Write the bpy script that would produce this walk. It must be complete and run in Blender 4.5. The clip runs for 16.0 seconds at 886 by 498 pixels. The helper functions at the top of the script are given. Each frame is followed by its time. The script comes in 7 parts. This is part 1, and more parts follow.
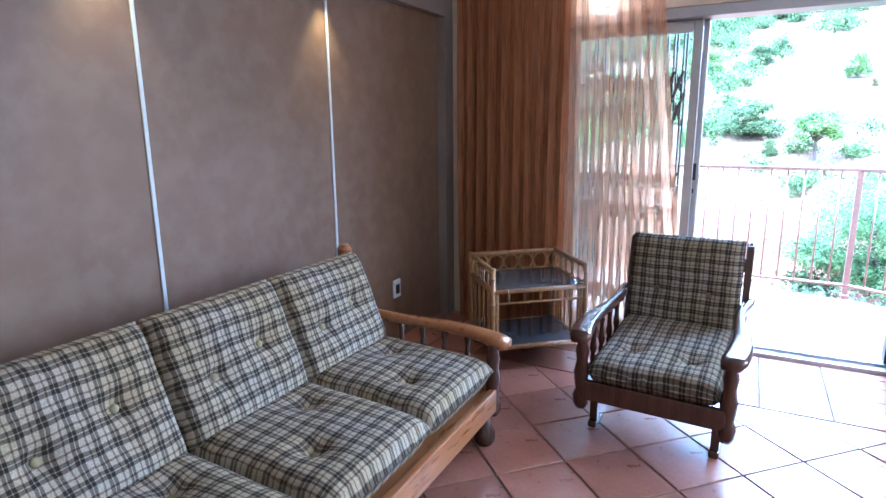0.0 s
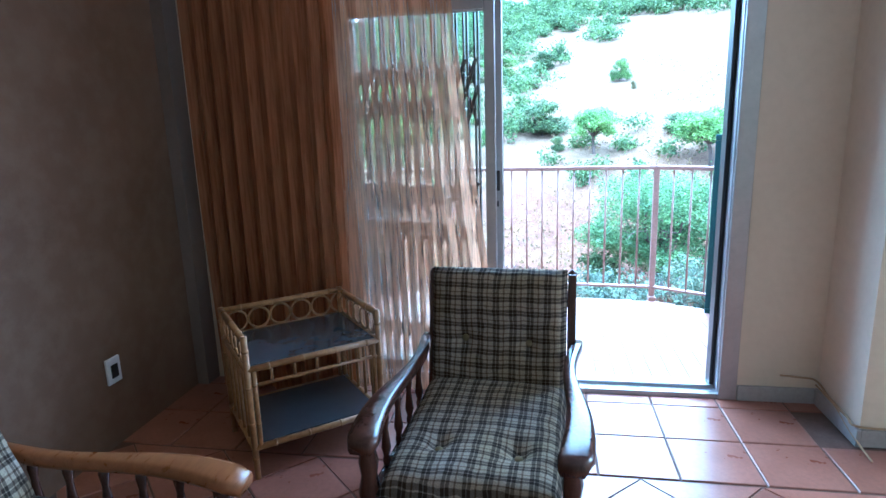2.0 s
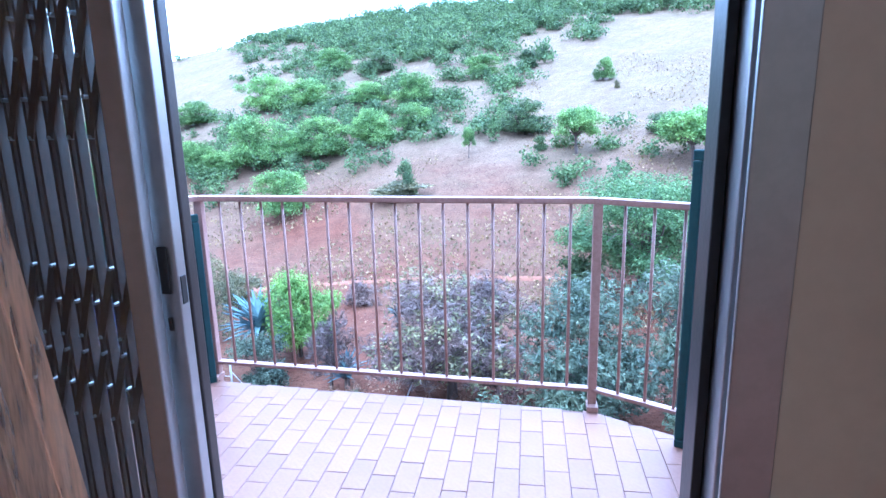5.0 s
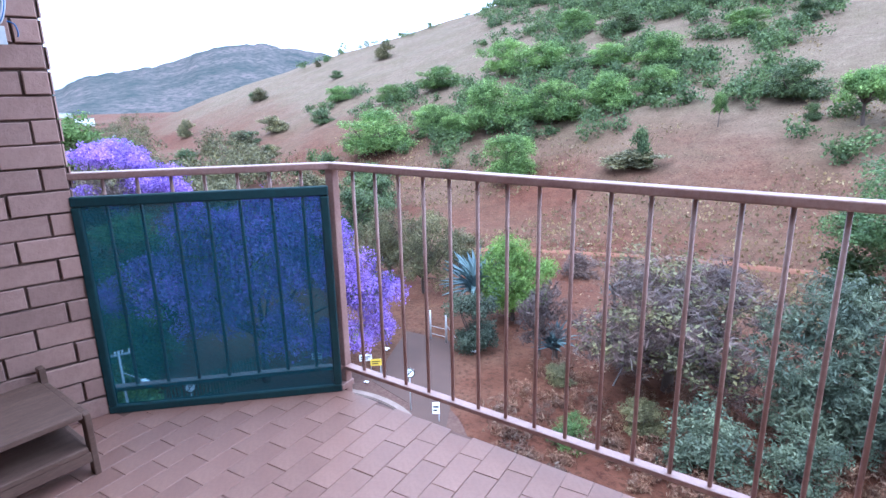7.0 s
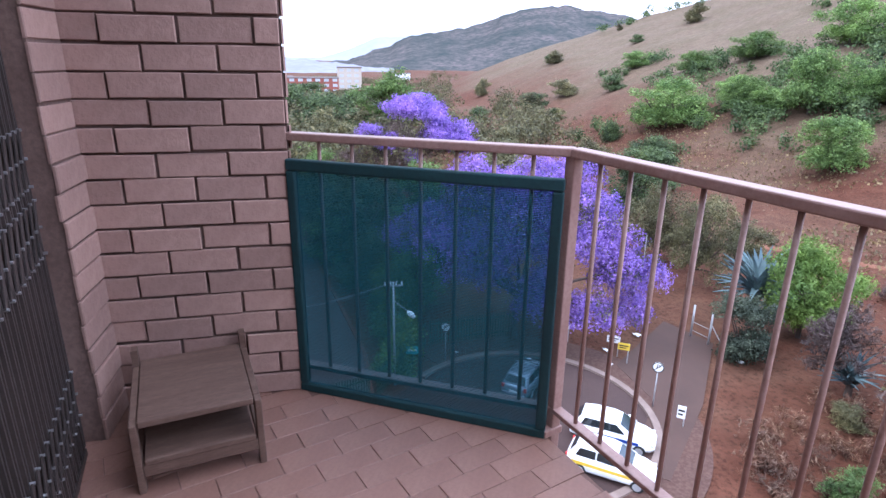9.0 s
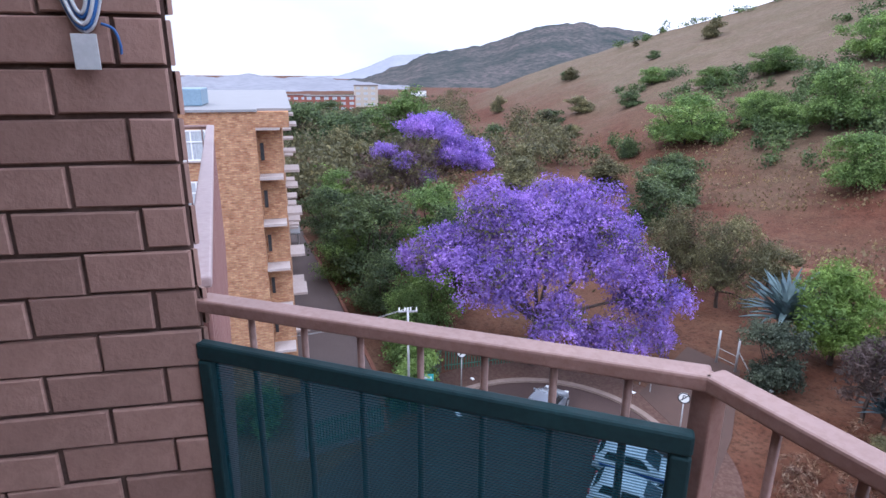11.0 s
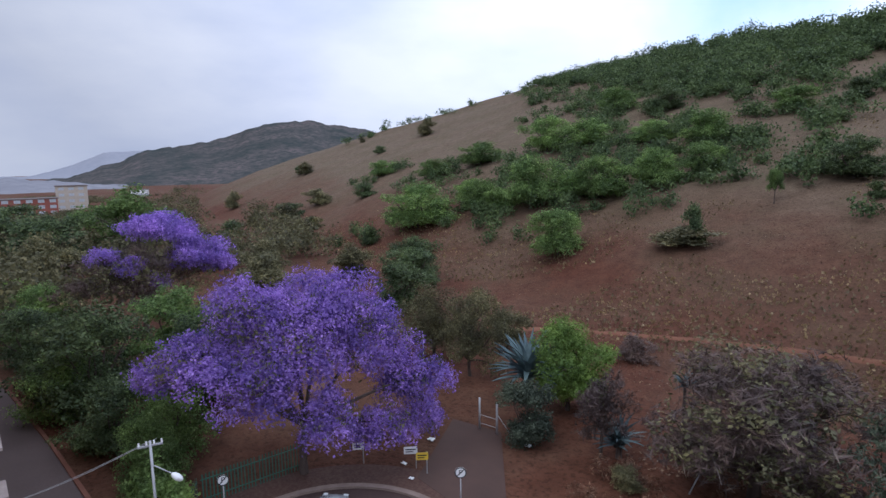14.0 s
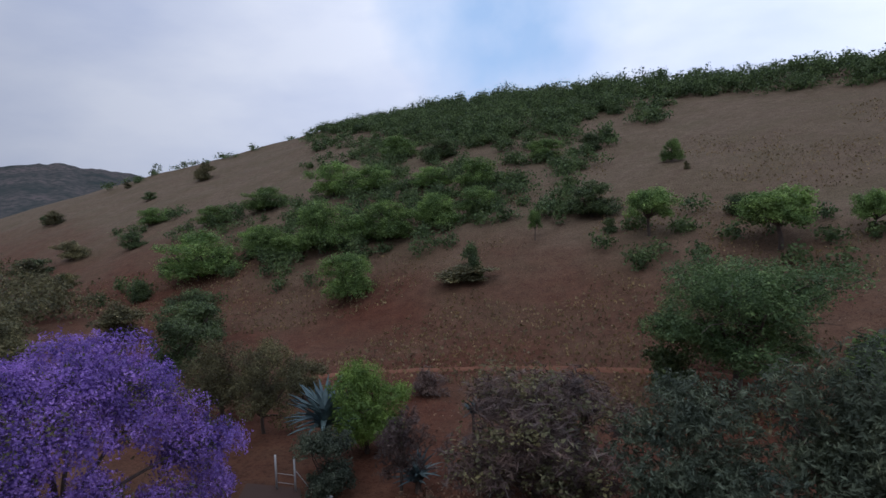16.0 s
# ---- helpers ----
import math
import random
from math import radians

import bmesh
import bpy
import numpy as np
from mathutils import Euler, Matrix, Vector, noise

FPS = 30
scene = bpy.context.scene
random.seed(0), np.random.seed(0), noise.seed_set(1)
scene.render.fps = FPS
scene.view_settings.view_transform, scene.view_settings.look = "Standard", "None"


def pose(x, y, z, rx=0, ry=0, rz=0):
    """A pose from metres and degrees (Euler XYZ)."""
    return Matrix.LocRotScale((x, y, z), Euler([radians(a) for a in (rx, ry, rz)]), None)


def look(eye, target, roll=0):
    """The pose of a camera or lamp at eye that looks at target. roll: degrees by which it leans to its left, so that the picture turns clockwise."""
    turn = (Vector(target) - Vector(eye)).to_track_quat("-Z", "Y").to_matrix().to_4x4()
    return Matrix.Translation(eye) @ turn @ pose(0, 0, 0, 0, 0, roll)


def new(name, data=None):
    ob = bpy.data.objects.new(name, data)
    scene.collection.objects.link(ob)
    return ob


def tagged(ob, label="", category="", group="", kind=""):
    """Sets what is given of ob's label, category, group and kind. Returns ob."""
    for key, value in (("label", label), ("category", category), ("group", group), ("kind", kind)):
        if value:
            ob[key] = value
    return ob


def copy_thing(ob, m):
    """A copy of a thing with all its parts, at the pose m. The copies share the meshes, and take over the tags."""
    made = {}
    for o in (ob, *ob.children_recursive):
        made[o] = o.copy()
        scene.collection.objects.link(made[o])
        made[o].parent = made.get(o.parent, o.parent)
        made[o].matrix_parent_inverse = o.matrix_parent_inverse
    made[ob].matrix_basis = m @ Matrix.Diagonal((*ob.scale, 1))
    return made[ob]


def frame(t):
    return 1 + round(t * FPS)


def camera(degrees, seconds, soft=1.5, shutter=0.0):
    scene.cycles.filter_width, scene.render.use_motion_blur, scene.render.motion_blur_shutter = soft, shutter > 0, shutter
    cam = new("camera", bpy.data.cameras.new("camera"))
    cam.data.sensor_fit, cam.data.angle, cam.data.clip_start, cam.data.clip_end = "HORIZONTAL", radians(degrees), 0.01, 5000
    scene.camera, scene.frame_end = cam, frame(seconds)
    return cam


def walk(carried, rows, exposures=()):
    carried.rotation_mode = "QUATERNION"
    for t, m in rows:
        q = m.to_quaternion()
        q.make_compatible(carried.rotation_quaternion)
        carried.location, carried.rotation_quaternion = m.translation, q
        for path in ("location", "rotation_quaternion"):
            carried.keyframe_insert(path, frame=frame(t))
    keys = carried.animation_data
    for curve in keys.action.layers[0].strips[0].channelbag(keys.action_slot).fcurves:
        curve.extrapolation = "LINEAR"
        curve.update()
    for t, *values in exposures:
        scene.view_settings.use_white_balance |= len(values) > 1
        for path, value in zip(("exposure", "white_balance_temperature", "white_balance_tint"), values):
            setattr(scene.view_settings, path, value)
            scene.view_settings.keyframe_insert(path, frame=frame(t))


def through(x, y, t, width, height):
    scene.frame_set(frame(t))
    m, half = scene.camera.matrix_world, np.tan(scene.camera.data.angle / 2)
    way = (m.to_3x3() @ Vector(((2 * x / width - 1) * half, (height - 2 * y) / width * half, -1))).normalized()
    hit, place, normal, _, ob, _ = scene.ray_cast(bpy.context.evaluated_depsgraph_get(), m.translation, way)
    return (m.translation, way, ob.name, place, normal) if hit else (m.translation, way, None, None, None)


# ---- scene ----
cam = camera(74.9, 16.0)

PATH = [
    (0, (-0.776, -3.658, 1.337), (-1.690, -1.929, 0.919), -0.6),
    (0.5, (-0.818, -3.455, 1.339), (-1.536, -1.635, 0.920), -0.8),
    (1, (-0.863, -3.245, 1.337), (-1.431, -1.373, 0.919), -1.2),
    (1.5, (-0.892, -3.016, 1.343), (-1.350, -1.115, 0.925), -1.5),
    (2, (-0.851, -2.752, 1.331), (-1.189, -0.827, 0.910), -1.8),
    (2.5, (-0.749, -2.489, 1.341), (-1.041, -0.556, 0.920), -1.9),
    (3, (-0.640, -2.159, 1.330), (-0.880, -0.218, 0.911), -2.0),
    (3.5, (-0.550, -1.861, 1.337), (-0.770, 0.082, 0.915), -1.4),
    (6, (-0.283, -0.385, 1.319), (-0.819, 1.488, 0.867), -1.3),
    (6.5, (-0.340, -0.180, 1.270), (-1.105, 1.601, 0.782), -1.6),
    (7, (-0.405, 0.035, 1.261), (-1.400, 1.690, 0.736), -1.2),
    (7.5, (-0.492, 0.238, 1.237), (-1.694, 1.734, 0.674), -0.9),
    (8, (-0.551, 0.353, 1.238), (-1.944, 1.659, 0.644), -0.1),
    (8.5, (-0.619, 0.442, 1.233), (-2.141, 1.582, 0.613), 0.4),
    (9, (-0.741, 0.577, 1.248), (-2.350, 1.584, 0.617), 0.8),
    (11.5, (-1.761, 1.139, 1.462), (-3.417, 2.112, 0.899), 0.6),
    (12, (-1.972, 1.205, 1.460), (-3.608, 2.252, 0.984), 0.5),
    (12.5, (-2.157, 1.300, 1.458), (-3.736, 2.457, 1.046), 0.3),
    (13, (-2.323, 1.320, 1.440), (-3.766, 2.657, 1.081), -0.1),
    (13.5, (-2.412, 1.330, 1.420), (-3.710, 2.818, 1.099), -0.5),
    (14, (-2.435, 1.321, 1.413), (-3.557, 2.953, 1.131), -0.9),
    (14.5, (-2.420, 1.302, 1.416), (-3.377, 3.042, 1.174), -1.2),
    (15, (-2.367, 1.257, 1.414), (-3.159, 3.083, 1.213), -1.4),
    (15.5, (-2.282, 1.200, 1.422), (-2.916, 3.089, 1.250), -1.6),
    (16, (-2.201, 1.142, 1.430), (-2.680, 3.079, 1.283), -1.8),
]
EXPOSURES = ((0, 4.3, 4100, 4), (1.2, 3.78, 3900, -2), (2.5, 3.4, 3850, -5), (3.5, 3.15, 3850, 3), (6, 2.15, 4350, 10), (7, 1.75, 4700, 12), (9, 1.33, 5200, 17), (11.5, 0.68, 5400, 18), (12.5, 0.47, 5400, 18), (13.5, 0.0, 5450, 17), (14.5, -0.52, 5500, 15), (16, -0.9, 5550, 15))
walk(cam, [(t, look(eye, target, roll)) for t, eye, target, roll in PATH], EXPOSURES)


# ---- world and light ----
world = bpy.data.worlds.new("overcast_sky")
scene.world = world
world.use_nodes = True
wn, wl = world.node_tree.nodes, world.node_tree.links
wn.clear()
SUN_ELEV, SUN_TURN = 55, 200
sky = wn.new("ShaderNodeTexSky")
sky.sky_type = "NISHITA"
sky.sun_disc = False
sky.sun_elevation, sky.sun_rotation = radians(SUN_ELEV), radians(SUN_TURN)
sky.dust_density = 4.0
tc = wn.new("ShaderNodeTexCoord")
mp = wn.new("ShaderNodeMapping")
mp.inputs["Scale"].default_value = (1.0, 1.0, 2.6)
mp.inputs["Location"].default_value = (0.35, 0.1, 0.0)


def cloud_noise(scale, detail, a, b, lo, hi):
    t = wn.new("ShaderNodeTexNoise")
    t.inputs["Scale"].default_value, t.inputs["Detail"].default_value = scale, detail
    wl.new(mp.outputs["Vector"], t.inputs["Vector"])
    r = wn.new("ShaderNodeValToRGB")
    r.color_ramp.elements[0].position, r.color_ramp.elements[0].color = a, (*lo, 1)
    r.color_ramp.elements[1].position, r.color_ramp.elements[1].color = b, (*hi, 1)
    wl.new(t.outputs["Fac"], r.inputs["Fac"])
    return r.outputs["Color"]


wl.new(tc.outputs["Generated"], mp.inputs["Vector"])
shade = cloud_noise(2.3, 6.0, 0.36, 0.62, (0.74, 0.78, 0.88), (1.0, 1.0, 1.0))
# one blue opening in the cloud over the hill, with a ragged edge
blue_way = Vector((-math.sin(radians(7)) * math.cos(radians(18)), math.cos(radians(7)) * math.cos(radians(18)), math.sin(radians(18))))
dot = wn.new("ShaderNodeVectorMath")
dot.operation = "DOT_PRODUCT"
dot.inputs[1].default_value = blue_way
wl.new(tc.outputs["Generated"], dot.inputs[0])
rag = wn.new("ShaderNodeTexNoise")
rag.inputs["Scale"].default_value, rag.inputs["Detail"].default_value = 7.0, 6.0
wl.new(tc.outputs["Generated"], rag.inputs["Vector"])
ragged = wn.new("ShaderNodeMath")
ragged.operation = "MULTIPLY_ADD"
wl.new(rag.outputs["Fac"], ragged.inputs[0])
ragged.inputs[1].default_value = 0.035
wl.new(dot.outputs["Value"], ragged.inputs[2])
hole = wn.new("ShaderNodeMapRange")
hole.inputs["From Min"].default_value, hole.inputs["From Max"].default_value = 0.994, 1.017
hole.inputs["To Min"].default_value, hole.inputs["To Max"].default_value = 1.0, 0.0
wl.new(ragged.outputs[0], hole.inputs["Value"])
cover = hole.outputs[0]
bright = wn.new("ShaderNodeVectorMath")
bright.operation = "SCALE"
# the cloud is thinner and brighter over the hill than down the valley
side = wn.new("ShaderNodeVectorMath")
side.operation = "DOT_PRODUCT"
side.inputs[1].default_value = Vector((0.7, 0.45, 0.55)).normalized()
wl.new(tc.outputs["Generated"], side.inputs[0])
thin = wn.new("ShaderNodeMapRange")
thin.inputs["From Min"].default_value, thin.inputs["From Max"].default_value = -0.4, 0.75
thin.inputs["To Min"].default_value, thin.inputs["To Max"].default_value = 5.8, 16.0
wl.new(side.outputs["Value"], thin.inputs["Value"])
wl.new(thin.outputs[0], bright.inputs["Scale"])
wl.new(shade, bright.inputs[0])
mix = wn.new("ShaderNodeMix")
mix.data_type = "RGBA"
bg = wn.new("ShaderNodeBackground")
bg.inputs["Strength"].default_value = 0.125
out = wn.new("ShaderNodeOutputWorld")
wl.new(cover, mix.inputs[0])
# thin veil of bright haze over the clear sky in the opening
veil = wn.new("ShaderNodeMix")
veil.data_type = "RGBA"
veil.inputs[0].default_value = 0.75
veil.inputs["B"].default_value = (8.0, 10.6, 13.6, 1)
wl.new(sky.outputs["Color"], veil.inputs["A"])
wl.new(veil.outputs["Result"], mix.inputs["A"])
wl.new(bright.outputs[0], mix.inputs["B"])
wl.new(mix.outputs["Result"], bg.inputs["Color"])
wl.new(bg.outputs["Background"], out.inputs["Surface"])

sun_data = bpy.data.lights.new("sun", "SUN")
sun_data.energy, sun_data.angle, sun_data.color = 1.0, radians(25), (1.0, 0.96, 0.9)
sun = new("sun", sun_data)
sun.rotation_euler = Euler((radians(90 - SUN_ELEV), 0, radians(180 - SUN_TURN)))


def lamp(name, kind, energy, colour, m, size=0.1, size_y=0.0, spot=60):
    data = bpy.data.lights.new(name, kind)
    data.energy, data.color = energy, colour
    if kind == "AREA":
        data.shape, data.size, data.size_y = "RECTANGLE", size, size_y or size
    else:
        data.shadow_soft_size = size
    if kind == "SPOT":
        data.spot_size, data.spot_blend = radians(spot), 0.9
    ob = new(name, data)
    ob.matrix_world = m
    return ob


# area lamp standing in for daylight through the unseen window of the pier wall
lamp("unseen_window_daylight", "AREA", 14, (1.0, 0.95, 0.86), pose(1.9, -0.42, 1.45, 90, 0, 180), 1.5, 1.1)


# ---- materials ----
def shader(name, rough=0.6, metal=0.0, spec=0.4):
    m = bpy.data.materials.new(name)
    m.use_nodes = True
    b = m.node_tree.nodes["Principled BSDF"]
    b.inputs["Roughness"].default_value, b.inputs["Metallic"].default_value = rough, metal
    b.inputs["Specular IOR Level"].default_value = spec
    return m, m.node_tree.nodes, m.node_tree.links, b


def ramp(n, stops):
    r = n.new("ShaderNodeValToRGB")
    e = r.color_ramp.elements
    while len(e) < len(stops):
        e.new(0.5)
    for el, (p, c) in zip(e, stops):
        el.position, el.color = p, (*c, 1)
    return r


def noise_tex(n, l, vec, scale, detail=4.0, rough=0.6, stretch=None):
    t = n.new("ShaderNodeTexNoise")
    t.inputs["Scale"].default_value, t.inputs["Detail"].default_value, t.inputs["Roughness"].default_value = scale, detail, rough
    if stretch:
        k = n.new("ShaderNodeMapping")
        k.inputs["Scale"].default_value = stretch
        l.new(vec, k.inputs["Vector"])
        vec = k.outputs["Vector"]
    l.new(vec, t.inputs["Vector"])
    return t


def blend(n, l, mode, fac, a, b):
    x = n.new("ShaderNodeMix")
    x.data_type, x.blend_type = "RGBA", mode
    for key, v in (("Factor", fac), ("A", a), ("B", b)):
        s = x.inputs[key]
        if key == "Factor":
            s = x.inputs[0]
        if hasattr(v, "is_output"):
            l.new(v, s)
        else:
            s.default_value = v if key == "Factor" else (*v, 1)
    return x.outputs["Result"]


def surface(name, c1, c2, c3=None, scale=6.0, fine=60.0, rough=0.6, metal=0.0, spec=0.4, bump=0.15, step=0.004, stretch=None, vary=0.0, world_space=False, dirt=0.35, island=False):
    """A worn surface: two colours in broad patches, a third in fine grain, with relief and uneven gloss."""
    m, n, l, b = shader(name, rough, metal, spec)
    t = n.new("ShaderNodeTexCoord")
    vec = t.outputs["Object"]
    if world_space:
        vec = n.new("ShaderNodeNewGeometry").outputs["Position"]
    big = noise_tex(n, l, vec, scale, 5.0, 0.6, stretch)
    small = noise_tex(n, l, vec, fine, 4.0, 0.65, stretch)
    r1 = ramp(n, [(0.3, c1), (0.7, c2)])
    l.new(big.outputs["Fac"], r1.inputs["Fac"])
    r2 = ramp(n, [(0.42, (0, 0, 0)), (0.62, (1, 1, 1))])
    l.new(small.outputs["Fac"], r2.inputs["Fac"])
    k = n.new("ShaderNodeMath")
    k.operation = "MULTIPLY"
    l.new(r2.outputs["Color"], k.inputs[0])
    k.inputs[1].default_value = dirt
    col = blend(n, l, "MIX", k.outputs[0], r1.outputs["Color"], c3 or tuple(v * 0.7 for v in c1))
    if vary:
        src = n.new("ShaderNodeNewGeometry").outputs["Random Per Island"] if island else n.new("ShaderNodeObjectInfo").outputs["Random"]
        h = n.new("ShaderNodeHueSaturation")
        q = n.new("ShaderNodeMapRange")
        q.inputs["To Min"].default_value, q.inputs["To Max"].default_value = 1 - vary, 1 + vary
        l.new(src, q.inputs["Value"])
        l.new(q.outputs[0], h.inputs["Value"])
        l.new(col, h.inputs["Color"])
        col = h.outputs["Color"]
    l.new(col, b.inputs["Base Color"])
    rr = n.new("ShaderNodeMapRange")
    rr.inputs["To Min"].default_value, rr.inputs["To Max"].default_value = max(rough - 0.12, 0.03), min(rough + 0.12, 1)
    l.new(big.outputs["Fac"], rr.inputs["Value"])
    l.new(rr.outputs[0], b.inputs["Roughness"])
    if bump:
        bp = n.new("ShaderNodeBump")
        bp.inputs["Strength"].default_value, bp.inputs["Distance"].default_value = bump, step
        l.new(small.outputs["Fac"], bp.inputs["Height"])
        l.new(bp.outputs["Normal"], b.inputs["Normal"])
    return m


def foliage(name, dark, light, tip=None, through=0.25, rough=0.6, tuft_scale=0.9, tuft_mix=0.6):
    """Leaves: each clump has its own tone, and light shines through a little."""
    m, n, l, b = shader(name, rough, 0, 0.25)
    g = n.new("ShaderNodeNewGeometry")
    oi = n.new("ShaderNodeObjectInfo")
    stops = [(0.0, dark), (0.75, light)] + ([(1.0, tip)] if tip else [])
    r = ramp(n, stops)
    l.new(g.outputs["Random Per Island"], r.inputs["Fac"])
    h = n.new("ShaderNodeHueSaturation")
    q = n.new("ShaderNodeMapRange")
    q.inputs["To Min"].default_value, q.inputs["To Max"].default_value = 0.75, 1.25
    l.new(oi.outputs["Random"], q.inputs["Value"])
    l.new(q.outputs[0], h.inputs["Value"])
    # neighbouring boughs and plants differ in tone
    broad = noise_tex(n, l, g.outputs["Position"], 0.22, 3, 0.65)
    tone = ramp(n, [(0.36, (0.62, 0.66, 0.68)), (0.64, (1.28, 1.22, 1.05))])
    l.new(broad.outputs["Fac"], tone.inputs["Fac"])
    tuft = noise_tex(n, l, g.outputs["Position"], tuft_scale, 2, 0.5)
    spray = ramp(n, [(0.38, (0.55, 0.58, 0.62)), (0.62, (1.32, 1.28, 1.18))])
    l.new(tuft.outputs["Fac"], spray.inputs["Fac"])
    toned = blend(n, l, "MULTIPLY", 0.85, r.outputs["Color"], tone.outputs["Color"])
    l.new(blend(n, l, "MULTIPLY", tuft_mix, toned, spray.outputs["Color"]), h.inputs["Color"])
    l.new(h.outputs["Color"], b.inputs["Base Color"])
    tr = n.new("ShaderNodeBsdfTranslucent")
    l.new(h.outputs["Color"], tr.inputs["Color"])
    mx = n.new("ShaderNodeMixShader")
    mx.inputs[0].default_value = through
    l.new(b.outputs[0], mx.inputs[1])
    l.new(tr.outputs[0], mx.inputs[2])
    l.new(mx.outputs[0], n["Material Output"].inputs["Surface"])
    return m


BROWN_WALL = surface("brown_paint", (0.122, 0.072, 0.043), (0.17, 0.106, 0.067), (0.2, 0.14, 0.095), 1.3, 9, 0.5, bump=0.1, step=0.006, dirt=0.4)
GREY_PAINT = surface("taupe_paint", (0.19, 0.155, 0.13), (0.24, 0.2, 0.172), None, 2, 40, 0.6, dirt=0.12)
CREAM_WALL = surface("cream_paint", (0.66, 0.575, 0.43), (0.73, 0.645, 0.495), (0.58, 0.5, 0.37), 1.5, 25, 0.6, bump=0.08, dirt=0.2)
CEILING_PAINT = surface("ceiling_paint", (0.72, 0.69, 0.63), (0.78, 0.75, 0.7), None, 1.5, 30, 0.8, dirt=0.1)
SKIRTING = surface("skirting_paint", (0.34, 0.33, 0.31), (0.42, 0.41, 0.39), None, 4, 50, 0.5, dirt=0.25)
TERRACOTTA = surface("terracotta_tile", (0.225, 0.093, 0.06), (0.32, 0.148, 0.1), (0.165, 0.073, 0.052), 5, 45, 0.3, spec=0.5, bump=0.08, step=0.003, vary=0.16, dirt=0.3)
GROUT = surface("tile_grout", (0.1, 0.065, 0.05), (0.16, 0.11, 0.09), None, 10, 80, 0.9)
BALCONY_TILE = surface("balcony_tile", (0.215, 0.108, 0.077), (0.27, 0.148, 0.108), (0.165, 0.083, 0.06), 3, 60, 0.5, spec=0.4, bump=0.12, vary=0.07, dirt=0.3)
BALCONY_GROUT = surface("balcony_grout", (0.125, 0.068, 0.052), (0.18, 0.104, 0.08), None, 8, 80, 0.9)
BRICK = surface("painted_brick", (0.28, 0.168, 0.132), (0.375, 0.237, 0.192), (0.16, 0.088, 0.067), 7, 55, 0.68, bump=0.4, step=0.006, vary=0.14, dirt=0.25)
MORTAR = surface("brick_mortar", (0.115, 0.07, 0.056), (0.21, 0.135, 0.11), (0.06, 0.04, 0.034), 6, 60, 0.95, bump=0.5)
RAIL_PAINT = surface("rail_paint", (0.255, 0.15, 0.125), (0.335, 0.212, 0.182), (0.17, 0.08, 0.05), 9, 70, 0.42, bump=0.1, dirt=0.3)
ALUMINIUM = surface("aluminium", (0.42, 0.42, 0.43), (0.5, 0.5, 0.5), None, 4, 40, 0.35, metal=0.8, dirt=0.15)
BLACK_FRAME = surface("dark_door_frame", (0.02, 0.02, 0.022), (0.035, 0.034, 0.033), None, 5, 60, 0.4)
GATE_STEEL = surface("gate_steel", (0.035, 0.028, 0.025), (0.06, 0.045, 0.04), None, 6, 60, 0.4, dirt=0.3)
CONCRETE = surface("concrete", (0.3, 0.27, 0.25), (0.4, 0.37, 0.34), (0.2, 0.17, 0.15), 3, 30, 0.85, bump=0.3)
WOOD_DARK = surface("dark_stained_wood", (0.045, 0.02, 0.014), (0.085, 0.036, 0.022), (0.022, 0.011, 0.008), 5, 40, 0.22, spec=0.5, stretch=(8, 8, 1), bump=0.06, dirt=0.4)
WOOD_ORANGE = surface("varnished_pine", (0.2, 0.078, 0.024), (0.3, 0.13, 0.045), (0.16, 0.06, 0.02), 5, 40, 0.3, spec=0.5, stretch=(8, 1, 8), bump=0.05, dirt=0.35)
ASPHALT = surface("asphalt", (0.043, 0.023, 0.019), (0.062, 0.036, 0.03), (0.03, 0.017, 0.015), 0.35, 14, 0.85, bump=0.2, step=0.02, dirt=0.4)
DRIVE = surface("driveway_asphalt", (0.083, 0.06, 0.055), (0.118, 0.089, 0.082), (0.066, 0.047, 0.042), 0.25, 9, 0.85, bump=0.2, dirt=0.35)
KERB = surface("kerb_concrete", (0.17, 0.122, 0.1), (0.24, 0.18, 0.15), None, 2, 20, 0.9, bump=0.2, dirt=0.3)
BARK = surface("bark", (0.07, 0.05, 0.04), (0.12, 0.09, 0.075), (0.04, 0.03, 0.025), 3, 20, 0.9, bump=0.5, step=0.03, stretch=(3, 3, 0.6), dirt=0.5)


# ---- mesh helpers ----
def part(name, bm, material, parent=None, label="", smooth_faces=False):
    me = bpy.data.meshes.new(name)
    if smooth_faces:
        for f in bm.faces:
            f.smooth = True
    bm.to_mesh(me)
    bm.free()
    me.materials.append(material)
    ob = new(name, me)
    if parent:
        ob.parent = parent
    if label:
        ob["label"] = label
    return ob


def thing(name, label, category, m=None, group="", kind=""):
    ob = new(name)
    ob.empty_display_size = 0.1
    if m is not None:
        ob.matrix_world = m
    return tagged(ob, label, category, group, kind)


def box(bm, x0, y0, z0, x1, y1, z1, m=None, bevel=0.0):
    """Adds a block from one corner to the other, with softened edges if asked."""
    made = bmesh.ops.create_cube(bm, size=1)["verts"]
    k = Matrix.Translation(((x0 + x1) / 2, (y0 + y1) / 2, (z0 + z1) / 2)) @ Matrix.Diagonal((abs(x1 - x0), abs(y1 - y0), abs(z1 - z0), 1))
    bmesh.ops.transform(bm, matrix=(m @ k) if m is not None else k, verts=made)
    if bevel:
        edges = list({e for v in made for e in v.link_edges})
        bmesh.ops.bevel(bm, geom=edges, offset=bevel, segments=2, affect="EDGES", profile=0.5)
    return bm


